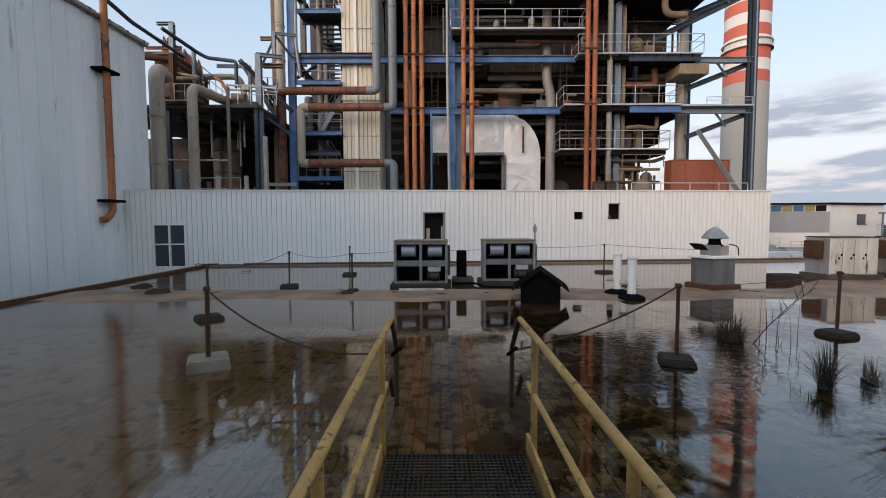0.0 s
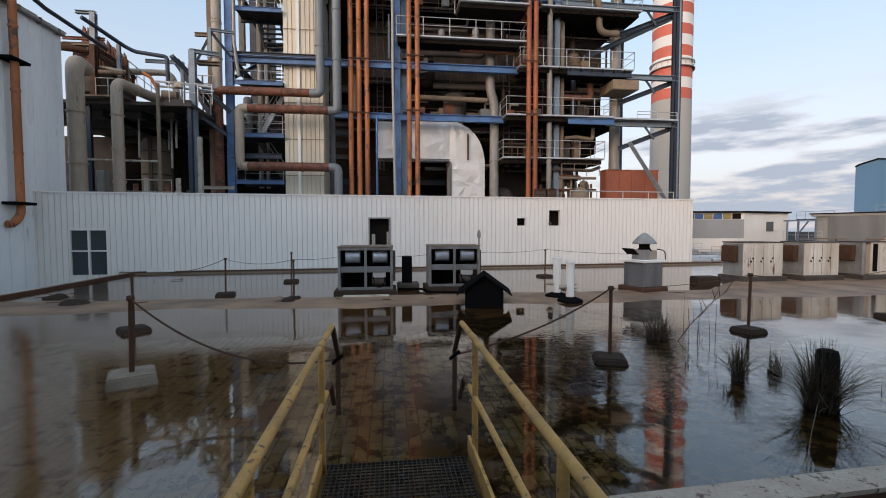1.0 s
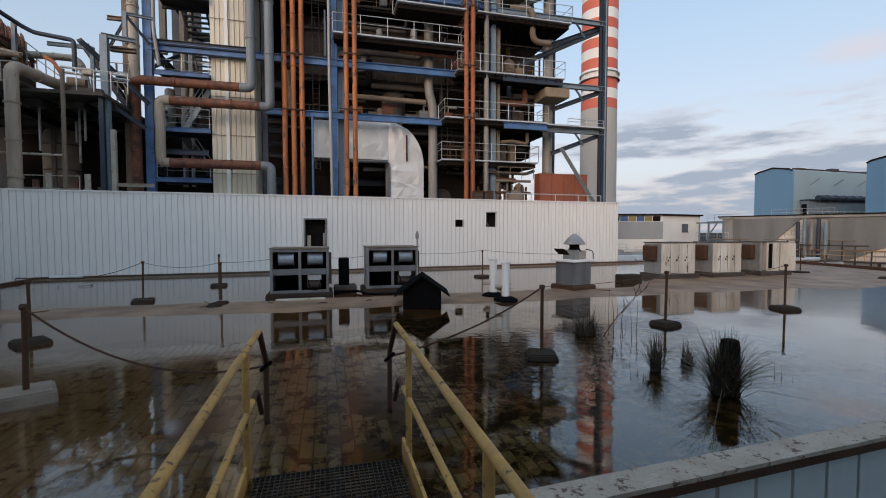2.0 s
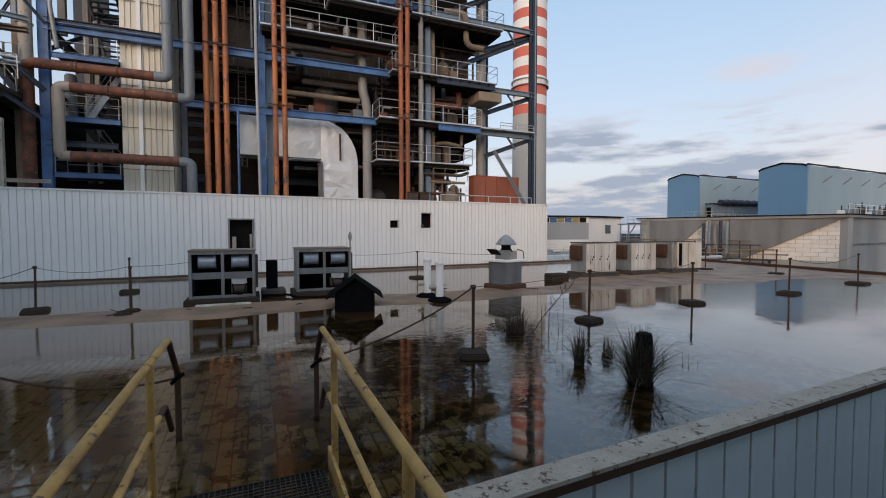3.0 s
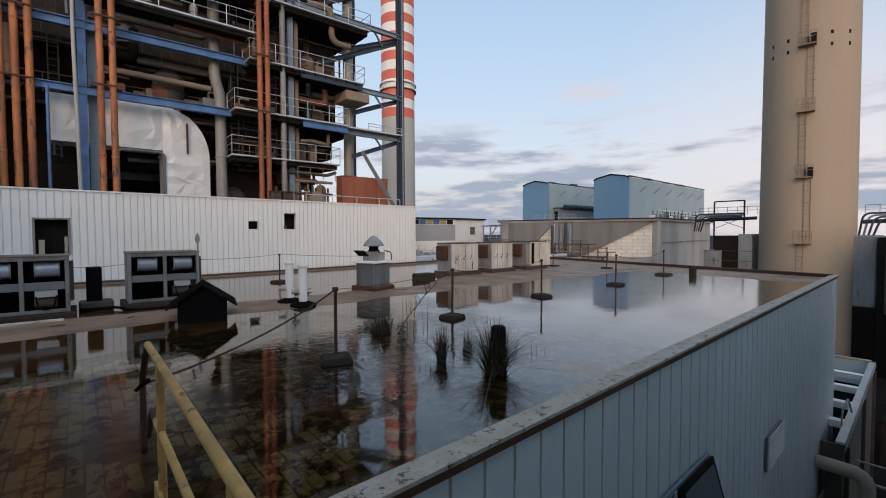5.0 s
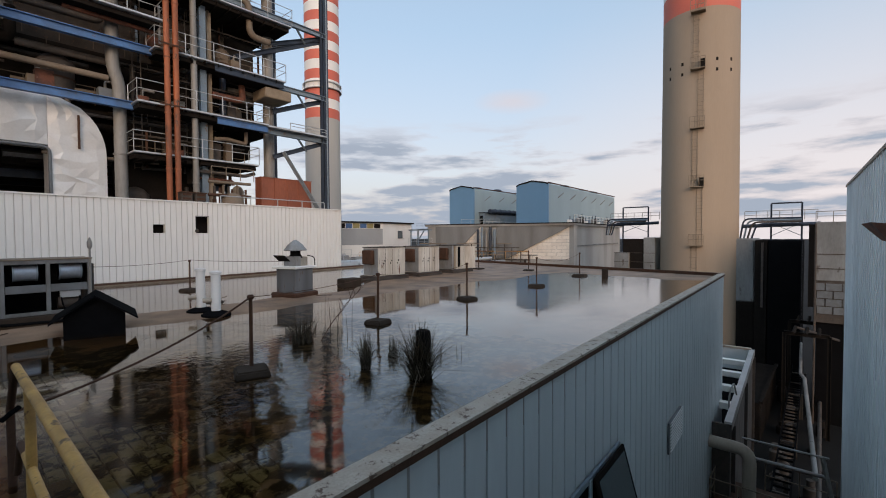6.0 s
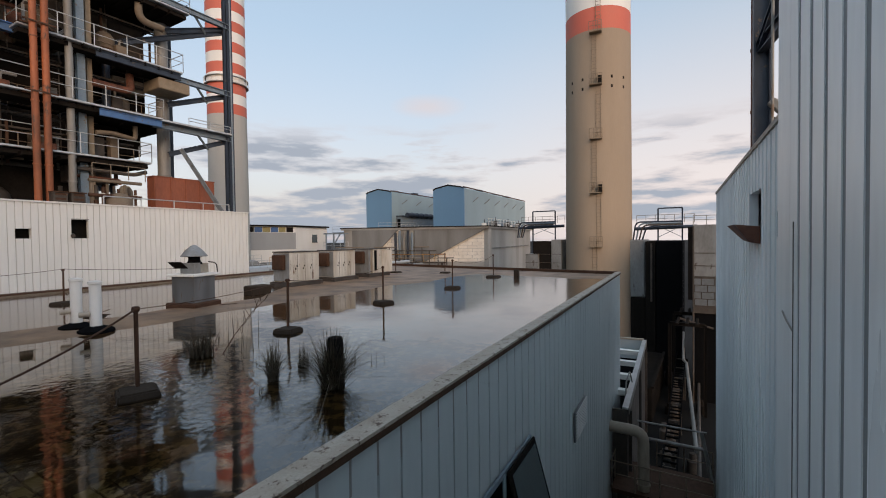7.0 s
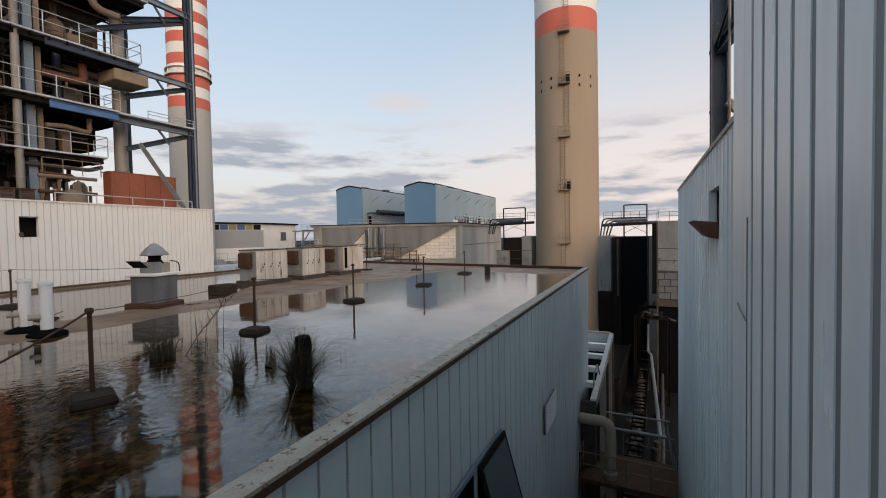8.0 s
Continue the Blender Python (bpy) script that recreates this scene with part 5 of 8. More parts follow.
# cooling units in a row
for k, (x0, x1, yy) in enumerate(((11.35, 12.76, 12.85), (13.55, 14.82, 12.85), (15.65, 16.96, 12.8))):
    ac = thing("cooling_unit", ((x0 + x1) / 2, yy + 0.7, 0), ("weathered pale cooling unit with rusty intake", "weathered pale cooling unit with rusty intake", "weathered pale cooling unit with an open panel")[k], "cooling unit", "cooling units")
    part("plinth", boxed(x0 - 0.1, x1 + 0.08, yy - 0.12, yy + 1.0, -0.04, 0.17, bevel=0.02), M_DIRTY, ac, "dark stained plinth")
    if k < 2:
        part("casing", boxed(x0, x1, yy, yy + 0.9, 0.17, 1.25, bevel=0.015), M_UNIT, ac)
        for j in range(1, 4):
            xx = x0 + (x1 - x0) * j / 4
            part("panel_seam", boxed(xx - 0.004, xx + 0.004, yy - 0.006, yy + 0.01, 0.2, 1.2), M_DIRTY, ac)
            part("catch", boxed(xx - 0.11, xx - 0.075, yy - 0.02, yy, 0.62, 0.68), M_BLACK, ac)
            part("catch", boxed(xx - 0.05, xx - 0.015, yy - 0.02, yy, 0.72, 0.78), M_BLACK, ac)
    else:
        part("casing", boxed(x0 + 0.3, x1, yy, yy + 0.9, 0.17, 1.25, bevel=0.015), M_UNIT, ac)
        # side in greyer metal, darkened for its shade like the side panels
        part("casing_side", boxed(x0, x0 + 0.12, yy, yy + 0.9, 0.17, 1.25, bevel=0.01), M_OLDGALV, ac)
        # black box for the shade inside the casing
        part("inside", boxed(x0 + 0.12, x0 + 0.3, yy + 0.3, yy + 0.85, 0.17, 1.22), M_BLACK, ac, "dark open inside")
        # plate on the front, its black painting the shade of an opening
        part("front_opening", boxed(x0 + 0.38, x0 + 0.56, yy - 0.006, yy + 0.01, 0.28, 1.2), M_BLACK, ac, "black plate painted as the gap of a missing panel")
        part("open_panel", boxed(0, 0.5, -0.02, 0.01, 0.2, 1.2, pose(x0 + 0.9, yy - 0.03, 0, 0, 0, -28)), M_UNIT, ac, "panel standing ajar")
    # panel darker than the casing: grime, and the shade on this side
    part("side_panel", boxed(x0 - 0.012, x0 - 0.002, yy + 0.03, yy + 0.87, 0.2, 1.22), M_OLDGALV, ac, "grimy grey side panel with its shade in the colour")
    hood_ = part("intake_hood", boxed(x0 - 0.16, x0 - 0.013, yy + 0.2, yy + 0.8, 0.62, 1.16, bevel=0.025), M_RUST, ac, "rust-stained framed intake hood")
    part("rusty_grille", boxed(x0 - 0.175, x0 - 0.161, yy + 0.25, yy + 0.75, 0.71, 1.09), M_RUST, hood_, "rusty intake grille")
    part("top_lip", boxed(x0 - 0.02, x1 + 0.02, yy - 0.02, yy + 0.92, 1.25, 1.28), M_DIRTY, ac)
dk = thing("dark_block", (9.45, 12.1, 0), "low dark wet block standing on the silt", "block")
part("block", boxed(9.1, 9.82, 11.92, 12.35, -0.02, 0.29, bevel=0.03), M_BLOCK, dk)
stb = thing("stub_post", (18.05, 6.8, 0), "short dark stub block by the roof edge", "stub")
part("block", boxed(17.95, 18.15, 6.7, 6.9, -0.05, 0.34, bevel=0.02), M_BLOCK, stb)


def reeds(name, x, y, count, r, h, lean, label, width=0.006):
    """A clump of narrow bent blades."""
    t = thing(name, (x, y, -0.05), label, "reeds", "reed clumps")
    bm = bmesh.new()
    for i in range(count):
        a, rr = random.uniform(0, math.tau), r * math.sqrt(random.random())
        bx_, by_ = x + rr * math.cos(a), y + rr * math.sin(a)
        hh = h * random.uniform(0.45, 1.05)
        out = random.gauss(0, lean) + 0.15 * lean
        b = random.uniform(0, math.tau)
        dx, dy = math.cos(b) * out * hh, math.sin(b) * out * hh
        w = width * random.uniform(0.6, 1.4)
        px_, py_ = -math.sin(b) * w, math.cos(b) * w
        ring = []
        for s in (0, 0.35, 0.7, 1.0):
            c = Vector((bx_ + dx * s * s, by_ + dy * s * s, -0.05 + hh * (s - 0.25 * abs(out) * s * s)))
            k = 1 - s * 0.92
            ring.append((bm.verts.new(c + Vector((px_ * k, py_ * k, 0))), bm.verts.new(c - Vector((px_ * k, py_ * k, 0))), bm.verts.new(c + Vector((py_ * k * 0.6, -px_ * k * 0.6, 0)))))
        for p, q in zip(ring, ring[1:]):
            for u in range(3):
                bm.faces.new((p[u], p[(u + 1) % 3], q[(u + 1) % 3], q[u]))
    tagged(part("tuft", bm, M_STRAW, t), kind="stuff")
    return t


stump = thing("stump", (4.18, 3.66, -0.05), "dark waterlogged stump among dry reeds", "stump")
bm = lathe(bmesh.new(), 4.18, 3.66, [(0.105, -0.06), (0.09, 0.1), (0.095, 0.5), (0.08, 0.56), (0.04, 0.575)], 14)
for v in bm.verts:
    v.co += 0.012 * Vector(noise.noise_vector(v.co * 9))
part("trunk", bm, M_DARK, stump, "", True)
reeds("reed_clump", 4.13, 3.66, 620, 0.12, 0.76, 0.85, "dense clump of dry dark reeds round a stump")
reeds("reed_clump", 3.98, 4.5, 200, 0.06, 0.58, 0.75, "slim clump of dry reeds in the water")
reeds("reed_clump", 4.58, 4.62, 80, 0.08, 0.38, 0.6, "small sparse clump of dry reeds")
reeds("reed_clump", 4.2, 6.35, 220, 0.16, 0.55, 0.7, "tangled clump of dry reeds and twigs", 0.007)
reeds("reed_clump", 4.85, 6.2, 10, 0.3, 0.95, 0.35, "thin leaning dry stalks", 0.006)
for x, y in ((3.55, 4.3), (4.3, 5.2), (4.9, 4.1), (5.2, 3.9), (3.7, 5.0)):
    reeds("reed_clump", x, y, 5, 0.14, 0.26, 0.2, "few thin reed stalks in the water", 0.004)

for i in range(11):
    x, y = random.uniform(-8.5, 8.5), random.uniform(9.9, 11.0)
    if i < 4:
        x, y = random.uniform(-8.8, -6), random.uniform(10.5, 16)
    a = random.uniform(0, math.pi)
    l = random.uniform(0.15, 0.5)
    tw = thing("twig", (x, y, 0.02), "dark wet twig lying on the silt", "twig", "twigs on the silt")
    part("stick", tube(bmesh.new(), [(x, y, 0.025), (x + l * 0.6 * math.cos(a), y + l * 0.6 * math.sin(a), 0.03), (x + l * math.cos(a + 0.12), y + l * math.sin(a + 0.12), 0.028)], 0.009, 5), M_RUST, tw)
br = thing("dead_branch", (4.6, 6.1, -0.05), "bare dead branch leaning out of the water", "branch")
limb = [(4.4, 6.2, -0.05), (4.62, 6.18, 0.25), (4.9, 6.15, 0.55), (5.25, 6.15, 0.8)]
part("limb", tube(bmesh.new(), limb, 0.008, 6, 0.003), M_RUST, br, "", True)
for k in range(9):
    s_ = 0.25 + 0.08 * k
    b0 = Vector(limb[0]) + (Vector(limb[3]) - Vector(limb[0])) * s_ + Vector((0, 0, 0.06 * math.sin(math.pi * s_)))
    b1 = b0 + Vector((random.uniform(-0.12, 0.22), random.uniform(-0.1, 0.1), random.uniform(0.12, 0.34)))
    part("side_twig", tube(bmesh.new(), [b0, b1], 0.006, 4, 0.002), M_RUST, br, "", True)

for x, y, r, h in ((-7.1, 11.0, 0.34, 0.13), (-2.35, 10.75, 0.2, 0.1), (-8.3, 12.2, 0.3, 0.08), (5.1, 12.0, 0.25, 0.07)):
    md = thing("silt_heap", (x, y, 0.0), "small heap of dark wet silt and litter", "heap", "silt heaps")
    bm = lathe(bmesh.new(), x, y, [(r, -0.02), (r * 0.75, h * 0.45), (r * 0.4, h * 0.85), (0.02, h)], 14)
    for v in bm.verts:
        v.co += 0.05 * Vector(noise.noise_vector(v.co * 4))
    part("mound", bm, M_BLOCK, md, "", True)
    for k in range(4):
        a = k * 1.6 + x
        part("twig", tube(bmesh.new(), [(x, y, h * 0.6), (x + 1.5 * r * math.cos(a), y + 1.5 * r * math.sin(a), 0.05 + 0.06 * (k % 2))], 0.009, 5), M_RUST, md)
rod = thing("white_rod", (-8.6, 17.75, 0.1), "white plastic pipe length lying on the far roof edge", "pipe")
part("tube", tube(bmesh.new(), [(-9.05, 17.95, 0.125), (-8.1, 18.0, 0.125)], 0.045, 10), M_PVC, rod, "", True)
for x, y, l in ((-9.7, 17.4, 0.35),):
    st_ = thing("bent_conduit", (x, y, 0.0), "short bent dark conduit stub on the roof edge", "conduit", "conduit stubs")
    part("stub", tube(bmesh.new(), rounded([(x, y, 0.0), (x, y, 0.16), (x + l, y + 0.05, 0.14), (x + l, y + 0.05, 0.04)], 0.05), 0.018, 8), M_RUST, st_, "", True)
# ---- the window and pipes of the walls ----
wd = Vector((WR[0] - WL[0], WR[1] - WL[1], 0)).normalized()


def on_wall(s, off, z):
    return (WL[0] + wd.x * s + wd.y * off, WL[1] + wd.y * s - wd.x * off, z)


win = thing("window_1", on_wall(1.86, 0, 0), "white-framed window with four dark panes", "window", "", "structure")
turn_w = math.degrees(math.atan2(wd.y, wd.x))


def wbox(s0, s1, o0, o1, z0, z1, bev=0.0):
    return boxed(s0, s1, -o1, -o0, z0, z1, pose(WL[0], WL[1], 0, 0, 0, turn_w), bev)


for s0, s1, z0, z1 in ((1.2, 1.26, 0.0, 1.75), (2.46, 2.52, 0.0, 1.75), (1.26, 2.46, 1.68, 1.75), (1.83, 1.89, 0.0, 1.68), (1.26, 1.83, 0.88, 0.93), (1.89, 2.46, 0.88, 0.93)):
    part("window_frame", wbox(s0, s1, -0.1, 0.02, z0, z1), M_WHITE, win)
for s0, s1 in ((1.26, 1.83), (1.89, 2.46)):
    for z0, z1 in ((0.0, 0.88), (0.93, 1.68)):
        part("pane", wbox(s0, s1, -0.085, -0.075, z0, z1), M_PANE, win)
for s0, s1, z0, z1 in ((12.24, 13.16, 2.15, 2.2), (12.24, 12.3, 1.0, 2.2), (13.1, 13.16, 1.0, 2.2), (20.3, 20.82, 2.53, 2.56)):
    structure("trim", wbox(s0, s1, -0.02, 0.04, z0, z1), M_GREYPIPE, "grey sheet surround of a wall opening", "trim")
# added sheet behind the openings, its black standing for the shade indoors
structure("inner_wall", wbox(0, 27.5, -0.55, -0.4, -4, 3.0), M_DARK, "near-black sheet for the white building's shaded inside", "wall")
vs = thing("wall_spout", on_wall(20.45, -0.05, 1.96), "short dark pipe end in a wall opening", "pipe")
part("pipe_run", tube(bmesh.new(), [on_wall(20.45, -0.3, 1.98), on_wall(20.3, 0.12, 1.94)], 0.07, 10), M_DIRTY, vs)
structure("wall_cap", wbox(-0.2, 27.72, -0.2, 0.045, 3.08, 3.13), M_WHITE, "white folded sheet capping of the wall", "trim")
bp = thing("pale_boards", on_wall(12.45, 0.15, 0.9), "two pale upright boards in the wall opening", "board")
part("board", wbox(12.38, 12.52, -0.09, -0.04, 1.05, 1.5), M_BEIGE, bp)
part("board", wbox(13.0, 13.08, -0.09, -0.04, 1.05, 1.6), M_BEIGE, bp)

pipe("rusty_downpipe", [(-12.6, 17.05, 10.8), (-12.6, 17.05, 2.2), (-12.7, 16.8, 1.9), (-12.75, 16.65, 1.9)], 0.125, M_ORANGE, "rusty orange downpipe on the pale blue wall", bend=0.25, flanges=2.6)
for z in (2.62, 7.5):
    cl = thing("pipe_bracket", (-12.7, 17.05, z), "dark bracket holding the rusty downpipe", "bracket", "downpipe brackets")
    part("bracket_bar", boxed(-12.9, -12.4, 16.65, 17.5, z - 0.05, z + 0.05, bevel=0.01), M_BLACK, cl)
pipe("rooftop_pipe", [(-12.5, 14.0, 10.6), (-12.9, 19.0, 10.15), (-13.3, 23.4, 10.35)], 0.085, M_DARKBLUE, "dark blue pipe running over the hall roof edge", flanges=3)
pipe("rooftop_pipe", [(-14.3, 23.3, 11.75), (-13.4, 25.0, 11.15), (-13.0, 25.2, 10.95), (-11.4, 25.2, 10.75), (-11.4, 25.2, 9.3)], 0.1, M_DARKBLUE, "dark blue pipe stepping down over the shed", bend=0.2, flanges=3)

# ---- the yard between hall and tower ----
shed = thing("pump_shed", (-13, 31, 2.4), "open dark pump shed under a sooty roof", "shed")
part("roof_deck", boxed(-19, -9.9, 24.3, 38, 8.0, 8.16), M_DIRTY, shed)
# back wall near black; the shade deep in the shed is its colour
part("back_wall", boxed(-22, -6.6, 33, 33.3, 2.4, 8.0), M_DARK, shed)
part("pale_panel", boxed(-21, -16.9, 30, 30.15, 2.4, 7.4), M_DIRTY, shed, "grimy pale panelled wall in the shed")
part("floor_slab", boxed(-22, -13.05, 20.2, 44, 2.2, 2.4), M_CONC, shed)
for x, y in ((-14.9, 24.6), (-10.1, 24.6), (-10.1, 31)):
    part("column", beam((x, y, 2.4), (x, y, 8), 0.2, 0.2, 0.03), M_DARKBLUE, shed)
for y in (25.6, 28, 30.4, 33):
    part("roof_beam", beam((-19, y, 7.8), (-9.9, y, 7.8), 0.2, 0.35, 0.03), M_DIRTY, shed)
for x in (-14.2, -12.4, -10.8):
    part("long_beam", beam((x, 24.5, 7.6), (x, 37, 7.6), 0.18, 0.3, 0.03), M_DARK, shed)
for x, y, z in ((-13.3, 26, 5.6), (-12.1, 27, 5.2), (-11.5, 26.2, 6.2), (-11.1, 27.5, 5.8), (-12.7, 28, 6.4)):
    part("hanger_pipe", piped([(x, y, z), (x, y, 8.0)], 0.06, 8), M_OLDGALV, shed, "", True)
handrail(shed, (-12.8, 23.5, 2.9), (-10.6, 23.5, 2.9), 1.25, M_BEIGE, 0.9)
pipe("shed_line", [(-14.9, 23.8, 5.15), (-11.2, 23.8, 5.1)], 0.05, M_BEIGE, "thin pale pipe across the shed mouth", flanges=1.8, n=8)
tank = thing("brown_tank", (-14.1, 29.5, 2.4), "brown upright steel tank in the dark shed", "tank")
part("shell", lathe(bmesh.new(), -14.1, 29.5, [(0.84, 2.4), (0.84, 6.9), (0.7, 7.25), (0.2, 7.4)], 28), M_TANDARK, tank, "", True)
for z in (3.6, 5.0, 6.4):
    part("hoop", lathe(bmesh.new(), -14.1, 29.5, [(0.85, z), (0.88, z + 0.02), (0.88, z + 0.06), (0.85, z + 0.08)], 28), M_DIRTY, tank, "", True)
part("side_ladder", boxed(-14.15, -13.95, 28.55, 28.62, 2.4, 7.2), M_DIRTY, tank)
pipe("lagged_pipe", [(-13.6, 21.6, 2.4), (-13.6, 21.6, 9.15), (-13.95, 22.9, 9.2)], 0.34, M_LAGGING, "thick warm-grey lagged pipe with an elbow at its top", bend=0.6, flanges=2.6)
pipe("lagged_pipe", [(-12.42, 22.5, 2.4), (-12.42, 22.5, 8.55), (-11.9, 26.6, 8.62)], 0.25, M_LAGGING, "warm-grey lagged pipe turning back over the shed", bend=0.45, flanges=1.6)
pipe("lagged_pipe", [(-14.2, 27.0, 10.5), (-12.0, 27.0, 10.5), (-11.75, 27.0, 9.4), (-11.6, 27.0, 8.2)], 0.17, M_BEIGE, "dirty cream lagged pipe over the shed roof", bend=0.5, flanges=2)
pipe("slim_riser", [(-10.9, 23.0, 2.4), (-10.87, 23.0, 8.7)], 0.085, M_TANDARK, "slim pinkish standpipe before the shed", flanges=3)
fr_ = thing("pipe_gantry", (-10.0, 25, 2.4), "grey-blue steel gantry posts with brackets", "gantry")
part("post", beam((-10.07, 25, 2.4), (-10.07, 25, 11.05), 0.3, 0.3, 0.04), M_GREYBLUE, fr_)
part("short_post", beam((-9.65, 24.6, 2.4), (-9.65, 24.6, 6.5), 0.2, 0.2, 0.03), M_BEIGE, fr_)
part("foot_rail", beam((-9.65, 24.6, 3.9), (-8.0, 24.6, 3.9), 0.14, 0.16, 0.02), M_BEIGE, fr_)
part("head_beam", beam((-10.2, 25, 11.05), (-8.9, 25.4, 11.05), 0.2, 0.2, 0.03), M_GREYBLUE, fr_)
part("bracket_box", beam((-10.02, 25.5, 10.6), (-8.93, 25.5, 10.6), 0.3, 0.2, 0.05), M_TANDARK, fr_)
part("arm", beam((-12.87, 26.0, 10.78), (-11.3, 26.0, 10.76), 0.14, 0.18, 0.02), M_GREYBLUE, fr_)
part("brace", beam((-11.3, 25.6, 10.9), (-8.9, 27, 8.4), 0.16, 0.2, 0.02), M_DARKBLUE, fr_)
part("brace", beam((-10.6, 25.6, 8.3), (-8.9, 26.4, 7.0), 0.16, 0.2, 0.02), M_DARKBLUE, fr_)
part("upper_post", beam((-9.55, 26, 11.1), (-9.55, 26, 12.7), 0.16, 0.16, 0.02), M_GREYBLUE, fr_)
part("upper_arm", beam((-9.55, 26, 12.6), (-8.4, 26.3, 12.6), 0.14, 0.14, 0.02), M_GREYBLUE, fr_)
part("upper_brace", beam((-9.5, 26, 12.5), (-8.6, 26.4, 11.3), 0.1, 0.12, 0.02), M_DARKBLUE, fr_)
part("rear_post", beam((-11.0, 26, 8.2), (-11.0, 26, 10.8), 0.16, 0.16, 0.02), M_GREYBLUE, fr_)
for a, c in (((-11.9, 25.0, 9.42), (-9.1, 25.0, 9.2)), ((-11.9, 25.2, 9.22), (-9.2, 25.4, 9.12))):
    part("cross_pipe", piped([a, c], 0.06, 8), M_GALV, fr_, "", True)
handrail(fr_, (-11.0, 24.4, 8.2), (-9.0, 24.6, 8.2), 1.0, M_GALV, 0.7)
st = thing("access_stair", (-10.6, 27.0, 8.16), "dark steel stair with pale handrails behind the gantry", "stair")
for y in (27.0, 27.7):
    part("stringer", beam((-12.0, y, 11.5), (-9.95, y, 8.2), 0.08, 0.26, 0.02), M_DARKBLUE, st)
for k in range(11):
    s_ = (k + 0.5) / 11
    part("tread", boxed(-12.0 + 2.05 * s_ - 0.12, -12.0 + 2.05 * s_ + 0.12, 27.0, 27.7, 11.46 - 3.3 * s_, 11.5 - 3.3 * s_), M_DIRTY, st)
handrail(st, (-11.1, 26.95, 10.1), (-9.95, 26.95, 8.25), 0.9, M_BEIGE, 0.8)
part("landing", boxed(-10.9, -9.95, 27.2, 28.6, 9.5, 9.6), M_DIRTY, st)
for z in (10.05, 10.5):
    part("landing_rail", tube(bmesh.new(), [(-10.9, 27.2, z), (-9.95, 27.2, z)], 0.022, 6), M_BEIGE, st)
for x in (-10.9, -10.45, -10.02):
    part("landing_post", beam((x, 27.2, 8.16), (x, 27.2, 10.5), 0.07, 0.07, 0.012), M_TANDARK, st)
part("rear_post", beam((-10.35, 28.2, 2.4), (-10.35, 28.2, 15.5), 0.26, 0.26, 0.03), M_TANDARK, st)
part("rear_arm", beam((-11.2, 28.2, 13.2), (-9.9, 28.2, 13.2), 0.18, 0.22, 0.03), M_TANDARK, st)
part("rear_arm", beam((-11.2, 28.2, 11.6), (-9.9, 28.2, 11.6), 0.18, 0.22, 0.03), M_DARKBLUE, st)
part("rear_brace", beam((-11.1, 28.2, 11.7), (-10.4, 28.2, 13.1), 0.1, 0.12, 0.02), M_DARKBLUE, st)
mot = thing("roof_motor", (-10.7, 24.9, 8.16), "rusty motor set with hoses on the shed roof", "motor")
part("body", tube(bmesh.new(), [(-11.6, 25, 8.72), (-10.9, 25.1, 8.72)], 0.24, 14), M_TANDARK, mot, "", True)
part("bed", boxed(-11.3, -10.1, 24.6, 25.4, 8.16, 8.4, bevel=0.02), M_DIRTY, mot)
part("terminal_box", boxed(-10.9, -10.5, 24.7, 25.0, 9.05, 9.35, bevel=0.02), M_BEIGE, mot)
part("bent_hose", tube(bmesh.new(), rounded([(-12.5, 25, 9.8), (-12.15, 25, 9.6), (-11.85, 25, 9.05), (-11.8, 25, 8.4)], 0.15), 0.085, 8), M_ORANGE, mot, "", True)
fin = thing("finned_cooler", (-14.0, 24.5, 8.16), "rust-red air cooler with pointed fins on the shed roof", "cooler")
part("casing", boxed(-15.6, -14.5, 24.4, 28.2, 8.6, 9.9, bevel=0.03), M_DIRTY, fin, "sooty rusted casing")
part("tube_bank", boxed(-15.5, -14.72, 24.5, 28.0, 9.9, 10.75, bevel=0.03), M_RUSTPIPE, fin, "rust-brown tube bank")
for k in range(12):
    y = 24.4 + 0.31 * k
    r_ = 0.07 * math.sin(k * 2.3)
    z = 11.82 + r_
    bm = bmesh.new()
    prof = [(-0.13, 10.7), (0.13, 10.7), (0.12, z - 0.45), (0.05, z - 0.12), (-0.03, z), (-0.1, z - 0.4)]
    a = [bm.verts.new((-14.88 + dx + 0.4 * r_, y, zz)) for dx, zz in prof]
    c = [bm.verts.new((-14.88 + dx + 0.4 * r_, y + 0.1, zz)) for dx, zz in prof]
    bm.faces.new(a)
    bm.faces.new(c[::-1])
    for i in range(6):
        bm.faces.new((a[(i + 1) % 6], a[i], c[i], c[(i + 1) % 6]))
    part("fin", bm, M_RUSTPIPE, fin, "curved pointed rusty fin")
    part("tube_end", tube(bmesh.new(), [(-14.75, y + 0.05, 10.35), (-14.45, y + 0.05, 10.3), (-14.4, y + 0.05, 9.95)], 0.055, 7), M_ORANGE if k % 3 else M_TANDARK, fin, "rusty orange tube end", True)
for z, m in ((11.03, M_RUSTPIPE), (10.76, M_TANDARK)):
    part("frame_rail", beam((-15.6, 24.0, z), (-13.7, 24.0, z), 0.12, 0.14, 0.02), m, fin)
    part("side_rail", beam((-14.5, 24.0, z - 0.2), (-14.5, 28.2, z - 0.25), 0.12, 0.14, 0.02), m, fin)
part("deck", boxed(-15.2, -12.8, 23.8, 24.7, 8.22, 8.3), M_TANDARK, fin)
part("header_pipe", tube(bmesh.new(), [(-14.4, 24.6, 9.65), (-13.2, 24.6, 9.65)], 0.11, 12), M_TANDARK, fin, "ochre-stained header pipe", True)
